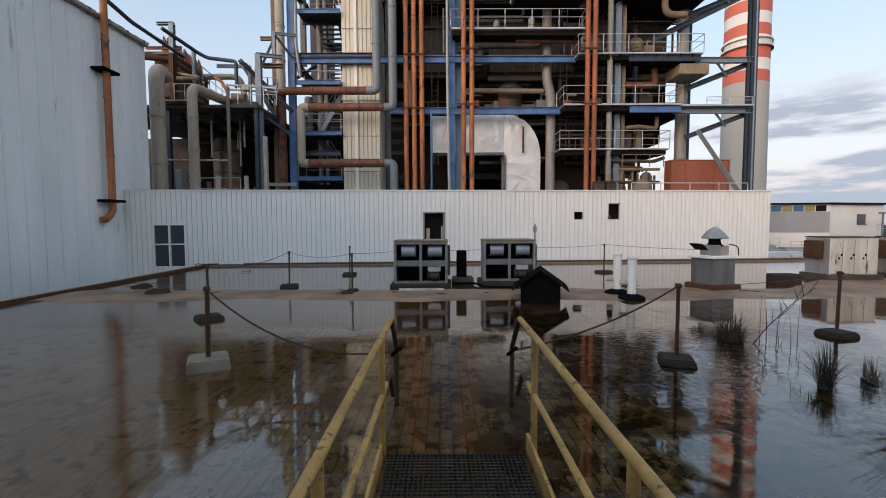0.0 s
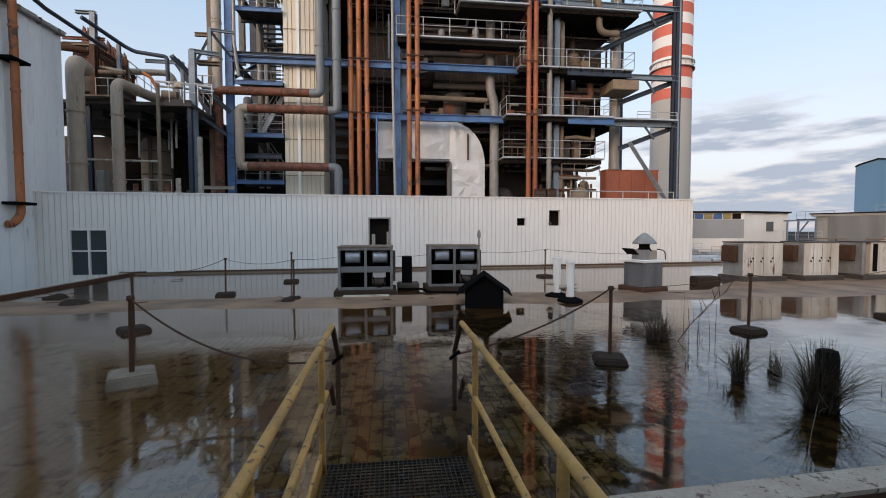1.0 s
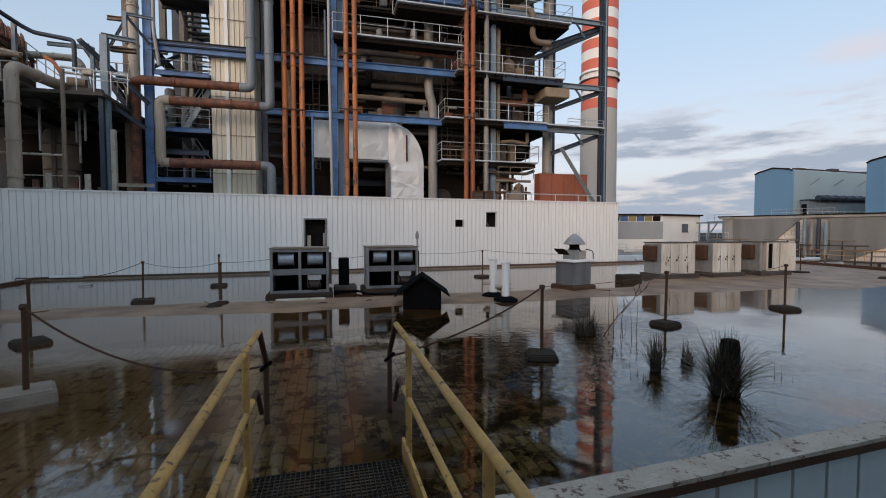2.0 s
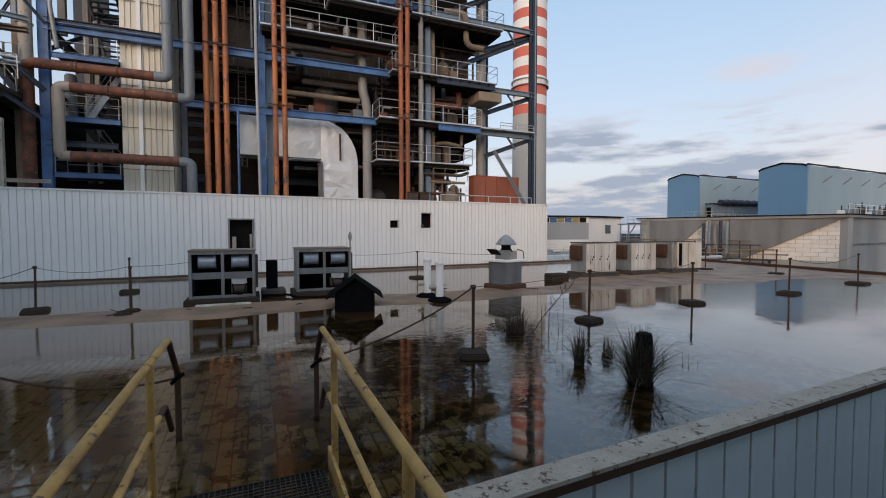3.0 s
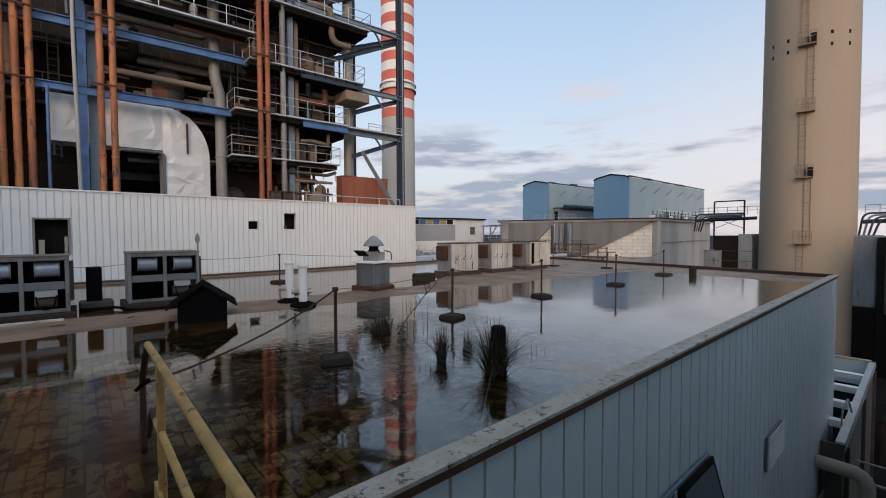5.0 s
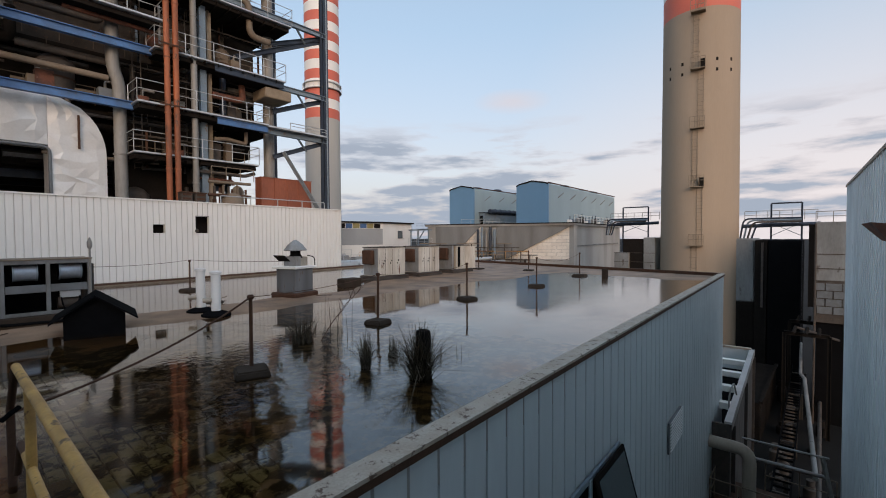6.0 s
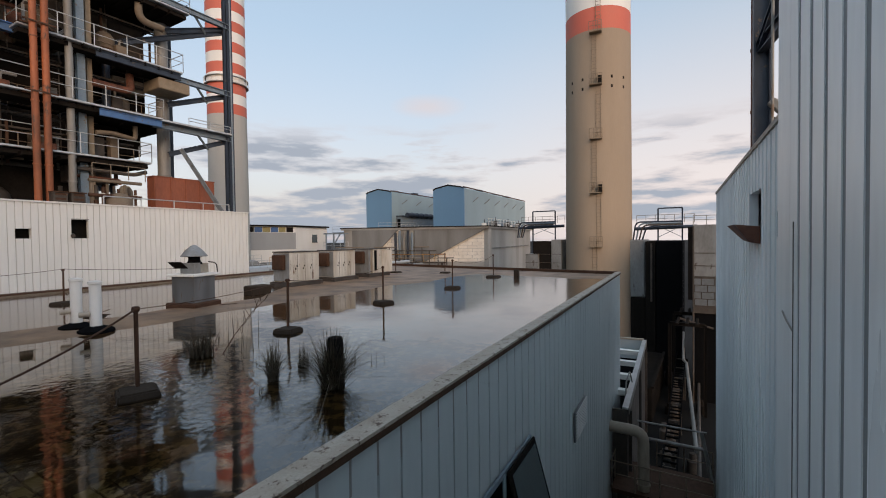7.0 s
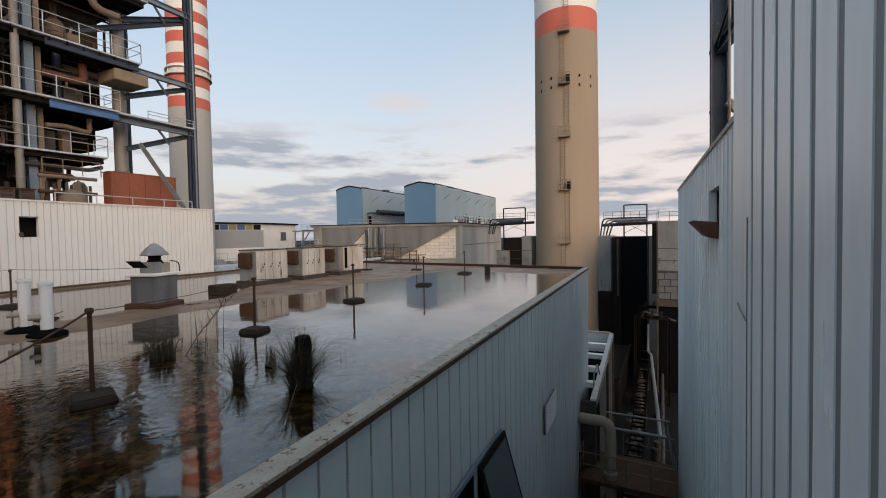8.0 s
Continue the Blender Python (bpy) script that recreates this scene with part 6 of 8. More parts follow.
part("header_pipe", tube(bmesh.new(), [(-14.4, 24.7, 9.95), (-13.3, 24.9, 9.8)], 0.07, 10), M_BEIGE, fin, "dirty cream header pipe", True)
part("return_pipe", tube(bmesh.new(), rounded([(-13.5, 24.8, 8.3), (-13.5, 24.8, 9.3), (-13.2, 27.5, 9.35)], 0.2), 0.08, 9), M_RUST, fin, "", True)
for y in (24.6, 26.2, 27.8):
    part("frame_post", beam((-14.45, y, 8.2), (-14.45, y, 10.9), 0.14, 0.14, 0.02), M_RUST, fin)
part("stub_pipe", tube(bmesh.new(), [(-16.2, 23.8, 10.6), (-14.6, 24.3, 10.6)], 0.2, 14), M_RUST, fin, "thick rusty stub pipe", True)
part("bracket_post", beam((-14.2, 23.9, 8.3), (-14.18, 23.9, 10.7), 0.24, 0.24, 0.03), M_RUST, fin)
part("bracket_head", beam((-14.15, 23.9, 10.7), (-14.12, 23.9, 12.24), 0.24, 0.24, 0.04), M_GREYBLUE, fin)
part("bracket_arm", beam((-14.9, 23.9, 12.24), (-14.02, 23.9, 12.24), 0.2, 0.14, 0.03), M_GREYBLUE, fin)
part("rear_post", beam((-13.74, 25.2, 9.6), (-13.74, 25.2, 11.28), 0.16, 0.16, 0.02), M_GREYBLUE, fin)
handrail(fin, (-13.95, 23.6, 8.22), (-12.85, 23.6, 8.22), 0.82, M_BEIGE, 0.5)
handrail(fin, (-13.85, 25.5, 9.9), (-14.1, 29.8, 9.7), 1.0, M_BEIGE, 0.8)
mc = thing("pale_cabinet", (-14.1, 24.1, 2.4), "pale grey control cabinet in the shed", "cabinet")
part("body", boxed(-14.25, -13.9, 23.9, 24.4, 2.4, 4.65, bevel=0.02), M_GREYPIPE, mc)
part("door", boxed(-14.22, -13.93, 23.87, 23.9, 2.5, 4.5), M_GREYPIPE, mc)
for k in range(7):
    x = -13.0 + k * 0.5
    pm = thing("pump", (x, 24.0, 2.4), "small rusty pump on the terrace edge", "pump", "pumps")
    h = 0.5 + 0.3 * ((k * 7) % 3)
    part("body", lathe(bmesh.new(), x, 24.0, [(0.2, 2.4), (0.2, 2.9 + h * 0.6), (0.12, 3.0 + h * 0.6), (0.12, 3.2 + h)], 12), (M_DIRTY, M_RUSTPIPE, M_BEIGE)[k % 3], pm, "", True)
    part("flange", lathe(bmesh.new(), x, 24.0, [(0.22, 2.75), (0.22, 2.82)], 12), M_DIRTY, pm)

# ---- more of the tower: left stair bay, inner plant ----
for z in (4.7, 7.5, 10.6, 14.9):
    g = part("stair_landing", boxed(-8.95, -6.25, 28.1, 29.6, z - 0.06, z, bevel=0.01), M_DIRTY, tower, "dark stair landing")
    part("edge_beam", beam((-9.0, 28.0, z - 0.14), (-6.2, 28.0, z - 0.14), 0.12, 0.26, 0.025), M_BLUE, g)
    part("rear_edge_beam", beam((-9.0, 29.6, z - 0.14), (-6.2, 29.6, z - 0.14), 0.12, 0.26, 0.025), M_DARKBLUE, g)
    handrail(g, (-8.95, 28.0, z), (-6.25, 28.0, z), 1.05)
    handrail(g, (-8.95, 29.6, z), (-6.25, 29.6, z), 1.05)
for k, z in enumerate((4.7, 7.5, 14.9)):
    z1 = (7.5, 10.6, 17.8)[k]
    xa, xb = (-8.3, -6.5) if k % 2 else (-6.5, -8.3)
    fl = part("stair_stringer", beam((xa, 30.2, z), (xb, 30.2, z1), 0.07, 0.3, 0.02), M_GALV if k % 2 else M_DIRTY, tower)
    part("rear_stringer", beam((xa, 31.0, z), (xb, 31.0, z1), 0.07, 0.3, 0.02), M_DARKBLUE, fl)
    handrail(fl, (xa, 30.2, z + 0.1), (xb, 30.2, z1 + 0.1), 0.95, M_GALV, 1.2)
    for i in range(12):
        s_ = (i + 0.5) / 12
        x, zz = xa + (xb - xa) * s_, z + (z1 - z) * s_
        part("tread", boxed(x - 0.13, x + 0.13, 30.24, 30.96, zz - 0.035, zz), M_GREYBLUE, fl)
for x, y, w, m in ((-8.55, 31.8, 0.26, M_GREYPIPE), (-8.05, 31.6, 0.2, M_BEIGE), (-8.9, 33.5, 0.34, M_DIRTY), (-8.62, 34.2, 0.2, M_DARKBLUE)):
    part("column", beam((x, y, 2.4), (x, y, 26), w, w, 0.04), m, tower)
# near-black sheets stand in for the shade behind the stair bay
part("rear_screen", boxed(-11.6, -7.4, 36, 36.2, 2.4, 7.1), M_DARK, tower, "near-black rear screen holding the tower's inner shade")
part("rear_screen", boxed(-11.6, -9.5, 35.6, 35.8, 7.1, 11.0), M_DARK, tower, "near-black rear screen holding the tower's inner shade")
part("rear_screen", boxed(-9.06, -7.4, 35.6, 35.8, 7.1, 11.9), M_DARK, tower, "near-black rear screen holding the tower's inner shade")
part("wide_plate", boxed(-9.93, -9.2, 34.5, 34.7, 11.0, 26, bevel=0.02), M_DARKBLUE, tower, "dark blue steel plate")
part("tall_panel", boxed(-9.3, -8.95, 30.0, 30.3, 12.2, 26, bevel=0.02), M_GREYPIPE, tower, "grey upright panel beside the stair")
part("cable_tray", boxed(-7.25, -6.35, 35.6, 35.8, 15.5, 26), M_DARK, tower)
fl = part("stair_flight", beam((-8.12, 33.6, 12.4), (-8.12, 30.0, 15.0), 0.07, 0.26, 0.02), M_GALV, tower, "pale steel stair flight")
part("rear_stringer", beam((-6.75, 33.6, 12.4), (-6.75, 30.0, 15.0), 0.07, 0.26, 0.02), M_DARKBLUE, fl)
for i in range(13):
    s_ = (i + 0.5) / 13
    part("tread", boxed(-8.07, -6.8, 33.6 - 3.6 * s_ - 0.14, 33.6 - 3.6 * s_ + 0.14, 12.4 + 2.6 * s_ - 0.04, 12.4 + 2.6 * s_), M_GREYBLUE, fl)
vt = thing("small_tank", (-9.0, 30.6, 7.5), "dull steel tank on the stair landing", "tank")
part("shell", lathe(bmesh.new(), -9.0, 30.6, [(0.28, 7.5), (0.28, 10.2), (0.2, 10.3), (0.02, 10.32)], 18), M_GREYPIPE, vt, "", True)
pipe("slim_standpipe", [(-8.62, 27.7, 10.7), (-8.85, 27.7, 12.7), (-8.79, 27.7, 26)], 0.1, M_OLDGALV, "slim white pipe beside the blue column", flanges=2.2)
for z, x0, x1 in ((12.05, -9.2, -4.1), (6.1, -9.2, -6.3)):
    part("beam", beam((x0, 27.9, z), (x1, 27.9, z), 0.2, 0.3, 0.03), M_DARKBLUE, tower)
part("knee_brace", beam((-9.1, 28.1, 10.7), (-8.1, 29.5, 12.0), 0.16, 0.2, 0.02), M_DARKBLUE, tower)
part("dark_box", boxed(-8.6, -6.4, 30.5, 33, 2.4, 4.4), M_DARK, tower)
# right-hand equipment bay; its near-black boxes and floors carry the bay's shade
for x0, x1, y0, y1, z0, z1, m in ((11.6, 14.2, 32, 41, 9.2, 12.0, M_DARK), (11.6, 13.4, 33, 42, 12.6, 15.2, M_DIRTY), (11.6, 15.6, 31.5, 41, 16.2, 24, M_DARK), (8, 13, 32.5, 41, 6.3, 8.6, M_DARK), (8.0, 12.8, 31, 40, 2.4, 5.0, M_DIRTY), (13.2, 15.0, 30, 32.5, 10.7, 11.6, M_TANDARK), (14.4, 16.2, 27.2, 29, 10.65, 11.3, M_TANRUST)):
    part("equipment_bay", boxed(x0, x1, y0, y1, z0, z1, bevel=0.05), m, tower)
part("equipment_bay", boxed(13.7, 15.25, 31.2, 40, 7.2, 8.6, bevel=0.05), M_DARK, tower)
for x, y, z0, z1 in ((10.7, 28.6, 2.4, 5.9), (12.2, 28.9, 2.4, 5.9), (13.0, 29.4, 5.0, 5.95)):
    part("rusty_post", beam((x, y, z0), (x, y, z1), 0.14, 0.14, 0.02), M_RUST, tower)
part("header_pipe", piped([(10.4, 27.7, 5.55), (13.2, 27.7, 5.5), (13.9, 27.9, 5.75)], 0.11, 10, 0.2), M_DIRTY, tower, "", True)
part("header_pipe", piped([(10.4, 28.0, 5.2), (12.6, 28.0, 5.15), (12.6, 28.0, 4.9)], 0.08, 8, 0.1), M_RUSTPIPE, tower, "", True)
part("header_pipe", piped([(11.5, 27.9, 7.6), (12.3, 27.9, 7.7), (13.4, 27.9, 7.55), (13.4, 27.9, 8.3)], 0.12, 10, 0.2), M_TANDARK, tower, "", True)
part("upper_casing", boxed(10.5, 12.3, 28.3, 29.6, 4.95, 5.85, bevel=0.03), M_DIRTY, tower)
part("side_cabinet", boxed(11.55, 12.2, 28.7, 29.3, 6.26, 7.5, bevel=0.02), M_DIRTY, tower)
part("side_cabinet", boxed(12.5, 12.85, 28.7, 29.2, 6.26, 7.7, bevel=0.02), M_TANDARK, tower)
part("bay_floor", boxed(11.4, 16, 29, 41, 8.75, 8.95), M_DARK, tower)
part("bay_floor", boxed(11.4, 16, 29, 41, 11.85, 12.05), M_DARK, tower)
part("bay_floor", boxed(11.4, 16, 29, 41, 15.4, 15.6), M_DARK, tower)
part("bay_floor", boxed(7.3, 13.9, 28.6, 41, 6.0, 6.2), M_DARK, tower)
for z in (10.4, 13.6, 17.2):
    part("side_column", beam((15.7, 29.2, z - 1.5), (15.7, 29.2, z + 1.6), 0.25, 0.25, 0.03), M_DARKBLUE, tower)
    part("diagonal", beam((11.4, 29.6, z - 1.4), (15.6, 31.5, z + 1.5), 0.2, 0.24, 0.03), M_DARKBLUE, tower)
# upper right galleries with outriggers beyond the column
for z in (13.0, 17.0):
    part("outrigger_brace", beam((13.4, 29.0, z + 0.3), (19.2, 28.1, z + 2.9), 0.26, 0.3, 0.04), M_DARKBLUE, tower)
walk_out = part("gallery", boxed(14.5, 19.1, 27.4, 28.3, 8.82, 8.92), M_GALV, tower, "narrow outrigger walkway")
handrail(walk_out, (16.2, 27.4, 8.92), (19.0, 27.4, 8.92), 0.42)

for i in range(26):  # runs of pipe across the bays
    z = random.choice((5.9, 7.9, 8.2, 9.6, 10.4, 10.9, 11.3, 13.4, 14.6, 15.4, 17.2, 18.4)) + random.uniform(-0.25, 0.25)
    x0 = random.uniform(-2.4, 9)
    x1 = min(15, x0 + random.uniform(2, 6))
    y = random.uniform(29.2, 32.5)
    r = random.choice((0.09, 0.12, 0.16, 0.24))
    pts = [(x0, y, z), (x1, y, z)]
    if random.random() < 0.5:
        pts.append((x1, y, z + random.choice((-1, 1)) * random.uniform(0.8, 1.6)))
    pipe("plant_pipe", pts, r, random.choice((M_DIRTY, M_TANDARK, M_DIRTY, M_DARK)), "dirty lagged pipe run inside the steel tower", bend=0.35, flanges=2.0, group="inner pipe runs", n=10)
for i in range(14):
    x, y = random.uniform(-2, 14.5), random.uniform(29, 32)
    z0 = random.choice((2.45, 8.95, 12.05, 6.2))
    pipe("plant_pipe", [(x, y, z0), (x, y, z0 + random.uniform(2, 3))], random.choice((0.1, 0.14, 0.2)), random.choice((M_DIRTY, M_TANDARK, M_DARKBLUE)), "dirty upright pipe inside the steel tower", flanges=1.2, group="inner pipe runs", n=10)
for x, y, z, r, h, m in ((4.6, 30.2, 8.95, 0.8, 2.2, M_DIRTY), (9.9, 30.4, 12.05, 0.9, 2.1, M_TANDARK), (12.8, 29.8, 12.05, 0.5, 1.8, M_TANDARK), (7.9, 30, 2.4, 0.7, 2.2, M_DIRTY), (11.9, 26.5, 2.4, 0.6, 1.9, M_TANDARK), (2.6, 30.0, 12.05, 0.5, 1.3, M_GREYPIPE), (13.6, 30.2, 8.95, 0.55, 1.5, M_TANDARK), (5.5, 27.6, 13.3, 0.2, 0.9, M_GREYPIPE), (3.4, 27.8, 13.3, 0.2, 0.8, M_GREYPIPE)):
    v = thing("plant_vessel", (x, y, z), "dirty upright vessel on a tower floor", "vessel", "plant vessels")
    part("shell", lathe(bmesh.new(), x, y, [(r * 0.9, z), (r, z + 0.1), (r, z + h * 0.8), (r * 0.6, z + h * 0.95), (r * 0.15, z + h)], 18), m, v, "", True)
    part("hoop", lathe(bmesh.new(), x, y, [(r * 1.03, z + h * 0.4), (r * 1.03, z + h * 0.44)], 18), M_RUST, v)
pipe("hooked_pipe", [(14.9, 27.6, 14.3), (13.6, 27.6, 14.3), (13.6, 27.6, 16.5), (12.4, 28.5, 16.8)], 0.2, M_TANDARK, "tan-brown hooked pipe with wide bends", bend=0.6, flanges=0)
pipe("hooked_pipe", [(11.5, 28.2, 10.3), (13.4, 28.2, 10.3), (13.4, 28.4, 11.3)], 0.2, M_RUSTPIPE, "rust-brown hooked pipe under a floor", bend=0.4, flanges=0)
for x in (9.3, 10.0):
    c = thing("rack_cabinet", (x, 26.4, 2.4), "dirty cream cabinet row on the terrace", "cabinet", "terrace cabinets")
    part("body", boxed(x - 0.28, x + 0.28, 26.1, 26.8, 2.4, 4.1, bevel=0.02), M_DIRTY, c)
    part("lid", boxed(x - 0.3, x + 0.3, 26.0, 26.85, 4.1, 4.15), M_RUST, c)
    part("door_edge", boxed(x - 0.02, x + 0.02, 26.07, 26.1, 2.5, 3.2), M_RUST, c)
    for k in range(4):
        part("vent_row", boxed(x - 0.2, x + 0.2, 26.07, 26.1, 3.3 + k * 0.22, 3.4 + k * 0.22), M_RUST, c)

manifold = thing("pipe_manifold", (11.6, 26.5, 2.4), "rusty brown rack of upright pipes under two headers", "pipe manifold")
part("foot_frame", boxed(10.55, 12.75, 26.2, 26.9, 2.4, 2.55), M_RUST, manifold)
for k in range(9):
    x = 10.65 + k * 0.25
    part("upright_pipe", piped([(x, 26.45 + 0.12 * (k % 2), 2.55), (x, 26.45 + 0.12 * (k % 2), 4.75 - 0.12 * (k % 3))], 0.07, 8), (M_TANDARK, M_DIRTY, M_RUST)[k % 3], manifold, "", True)
    part("valve", lathe(bmesh.new(), x, 26.45 + 0.12 * (k % 2), [(0.075, 3.3 + 0.35 * (k % 3)), (0.115, 3.34 + 0.35 * (k % 3)), (0.115, 3.5 + 0.35 * (k % 3)), (0.075, 3.54 + 0.35 * (k % 3))], 8), (M_BEIGE, M_RUST)[k % 2], manifold, "", True)
for z, m in ((4.85, M_TANDARK), (4.1, M_RUST), (3.0, M_DIRTY)):
    part("header", piped([(10.5, 26.35, z), (12.9, 26.35, z)], 0.09, 10), m, manifold, "", True)
part("tank", lathe(bmesh.new(), 12.5, 27.2, [(0.35, 2.4), (0.35, 4.5), (0.2, 4.75), (0.05, 4.8)], 14), M_TANRUST, manifold, "tan upright tank", True)
handrail(manifold, (10.5, 25.9, 4.95), (12.9, 25.9, 4.95), 0.7, M_TANDARK, 0.8)
# added near-black sheets close the bays and paint their shade
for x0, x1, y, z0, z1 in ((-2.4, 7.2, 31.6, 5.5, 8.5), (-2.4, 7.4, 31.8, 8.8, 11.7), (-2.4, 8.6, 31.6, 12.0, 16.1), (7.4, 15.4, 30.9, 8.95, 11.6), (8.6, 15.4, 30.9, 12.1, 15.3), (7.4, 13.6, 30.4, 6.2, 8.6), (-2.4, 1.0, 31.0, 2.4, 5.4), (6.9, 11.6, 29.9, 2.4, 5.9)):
    part("inner_casing", boxed(x0, x1, y, y + 0.3, z0, z1), M_DIRTY if z0 > 11.9 else M_DARK, tower, "near-black sheet holding the shade of the bays")
# small steelwork deep in the bays: trays, hangers, rails, braces, joists
for z, x0, x1, y in ((8.2, -2.3, 10.6, 29.4), (11.4, -2.3, 10.8, 29.8), (14.3, -2.2, 8.4, 29.2), (7.4, 7.4, 13.8, 29.0), (10.9, 9.4, 15.4, 28.9), (14.7, 9.6, 15.8, 29.4), (15.9, -2.2, 10.6, 29.0)):
    tr = thing("cable_tray", ((x0 + x1) / 2, y, z), "dark cable tray slung under a tower floor", "cable tray", "cable trays")
    for dy in (0, 0.4):
        part("side_rail", beam((x0, y + dy, z), (x1, y + dy, z), 0.04, 0.1, 0.012), M_DIRTY, tr)
    for k in range(int((x1 - x0) / 0.9)):
        part("rung", boxed(x0 + k * 0.9, x0 + k * 0.9 + 0.06, y, y + 0.4, z - 0.03, z), M_DIRTY, tr)
    part("power_cable", piped([(x0, y + 0.2, z + 0.06), (x1, y + 0.2, z + 0.06)], 0.07, 6), M_BLACK, tr, "", True)
    for k in range(3):
        x = x0 + (x1 - x0) * (k + 0.5) / 3
        part("hanger", tube(bmesh.new(), [(x, y, z), (x, y, z + 0.55)], 0.02, 5), M_DIRTY, tr)
for z, x0, x1, y in ((8.95, -2.3, 10.6, 30.6), (12.05, -2.3, 10.6, 30.6), (16.3, -6.4, 10.6, 30.2), (8.95, 11.5, 15.9, 29.3), (12.05, 11.5, 15.9, 29.3), (15.6, 11.5, 15.9, 29.3), (6.2, 7.4, 13.8, 29.0)):
    handrail(tower, (x0, y, z), (x1, y, z), 1.0, M_TANDARK, 1.4)
for i in range(46):
    x, y = random.uniform(-2.3, 15.6), random.uniform(28.7, 33)
    z = random.choice((5.6, 6.3, 9.0, 9.2, 12.2, 12.6, 15.0, 16.6))
    k = random.random()
    m = random.choice((M_DIRTY, M_DARKBLUE, M_OLDGALV, M_RUST, M_GREYBLUE))
    if k < 0.45:
        part("hanger", beam((x, y, z), (x, y, z + random.uniform(1.4, 2.8)), 0.1, 0.1, 0.02), m, tower)
    elif k < 0.75:
        part("diagonal", beam((x, y, z), (x + random.uniform(-2.2, 2.2), y + 0.3, z + random.uniform(1.5, 2.6)), 0.12, 0.14, 0.02), m, tower)
    else:
        part("joist", beam((x, y, z - 0.35), (min(15.8, x + random.uniform(1.5, 4)), y, z - 0.35), 0.14, 0.2, 0.02), m, tower)
for i in range(22):
    x, y = random.uniform(-2, 15.2), random.uniform(28.8, 30.4)
    z = random.choice((9.0, 12.1, 6.25, 2.45, 15.65, 16.35)) if x > 7.5 else random.choice((9.0, 12.1, 16.35))
    c = thing("plant_box", (x, y, z), "grimy small cabinet or valve set on a tower floor", "cabinet", "tower cabinets")
    w, h = random.uniform(0.2, 0.45), random.uniform(0.5, 1.3)
    m = random.choice((M_TANDARK, M_FRAME, M_DIRTY, M_RUSTPIPE, M_TANDARK))
    part("body", boxed(x - w, x + w, y - 0.3, y + 0.3, z, z + h, bevel=0.02), m, c)
    part("top_pipe", piped([(x, y, z + h), (x, y, z + h + 0.4), (x + 0.6, y, z + h + 0.4)], 0.07, 8, 0.15), random.choice((M_DIRTY, M_GREYPIPE)), c, "", True)
# joists coloured near black for the shade under the galleries
for z in (8.9, 12.0, 15.5, 6.15):
    for k in range(9):
        x = (7.5 if z < 9 else 9.3) + k * 0.72
        part("gallery_joist", beam((x, 27.0, z - 0.28), (x, 29.2, z - 0.28), 0.08, 0.18, 0.015), M_DARK, tower)
for k in range(3):
    xl = (-0.4, 7.9, 10.2)[k]
    lad = bmesh.new()
    for dx in (-0.2, 0.2):
        tube(lad, [(xl + dx, 29.1, 5.5), (xl + dx, 29.1, 16.2)], 0.03, 5)
    for i in range(34):
        tube(lad, [(xl - 0.2, 29.1, 5.6 + i * 0.31), (xl + 0.2, 29.1, 5.6 + i * 0.31)], 0.016, 4)
    part("ladder", lad, M_DIRTY, tower, "fixed steel ladder")
pipe("plant_pipe", [(1.3, 29.2, 10.3), (6.5, 28.6, 10.05)], 0.16, M_TANDARK, "thick tan-brown pipe under a tower floor", flanges=1.8, group="inner pipe runs")
pipe("plant_pipe", [(4.6, 27.9, 12.9), (8.4, 27.9, 12.85)], 0.12, M_RUSTPIPE, "rusty pipe along the gallery", flanges=1.4, group="inner pipe runs")

# ---- far works to the right ----
low = thing("office_block", (54, 66, YARD), "low white works block with blue and yellow window strip", "building")
OC, OR, OL = Vector((54.0, 61.5)), Vector((63.6, 63.7)), Vector((45.4, 63.3))
part("body", prism([OC, OR, (61, 76), (44, 76), OL], YARD, 4.1), M_STACKW, low)
part("roof_slab", prism([OC + Vector((0.05, -0.4)), OR + Vector((0.4, -0.3)), (61.4, 76.4), (42.6, 75.4), OL + Vector((-0.4, -0.3))], 4.1, 4.36), M_DARK, low)
fd = (OL - OC).normalized()
fn = Vector((-fd.y, fd.x))
for k in range(6):
    a, b = OC + fd * (0.5 + k * 1.38), OC + fd * (1.75 + k * 1.38)
    part("window", prism([a + fn * 0.06, b + fn * 0.06, b - fn * 0.15, a - fn * 0.15], 3.15, 4.0), (M_DARK, M_OCHRE, M_NAVY, M_OCHRE, M_NAVY, M_DARK)[k], low)
# grey band paints the shaded side of the white block
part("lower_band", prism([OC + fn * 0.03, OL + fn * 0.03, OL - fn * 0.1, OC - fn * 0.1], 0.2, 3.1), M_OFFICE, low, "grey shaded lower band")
rd = (OR - OC).normalized()
rn = Vector((rd.y, -rd.x))
a, b = OC + rd * 4.9, OC + rd * 6.5
part("window", prism([a + rn * 0.05, b + rn * 0.05, b - rn * 0.15, a - rn * 0.15], 1.35, 2.75), M_PANE, low, "dark window")
part("sill", prism([a + rn * 0.15 - rd * 0.1, b + rn * 0.15 + rd * 0.1, b, a], 1.27, 1.35), M_DIRTY, low)
hall2 = thing("low_hall", (60, 55, YARD), "low grey concrete hall beyond the roof", "building")
part("body", prism([(40, 46), (62, 51), (60, 58), (38, 53)], YARD, -2.2), M_CONC, hall2)
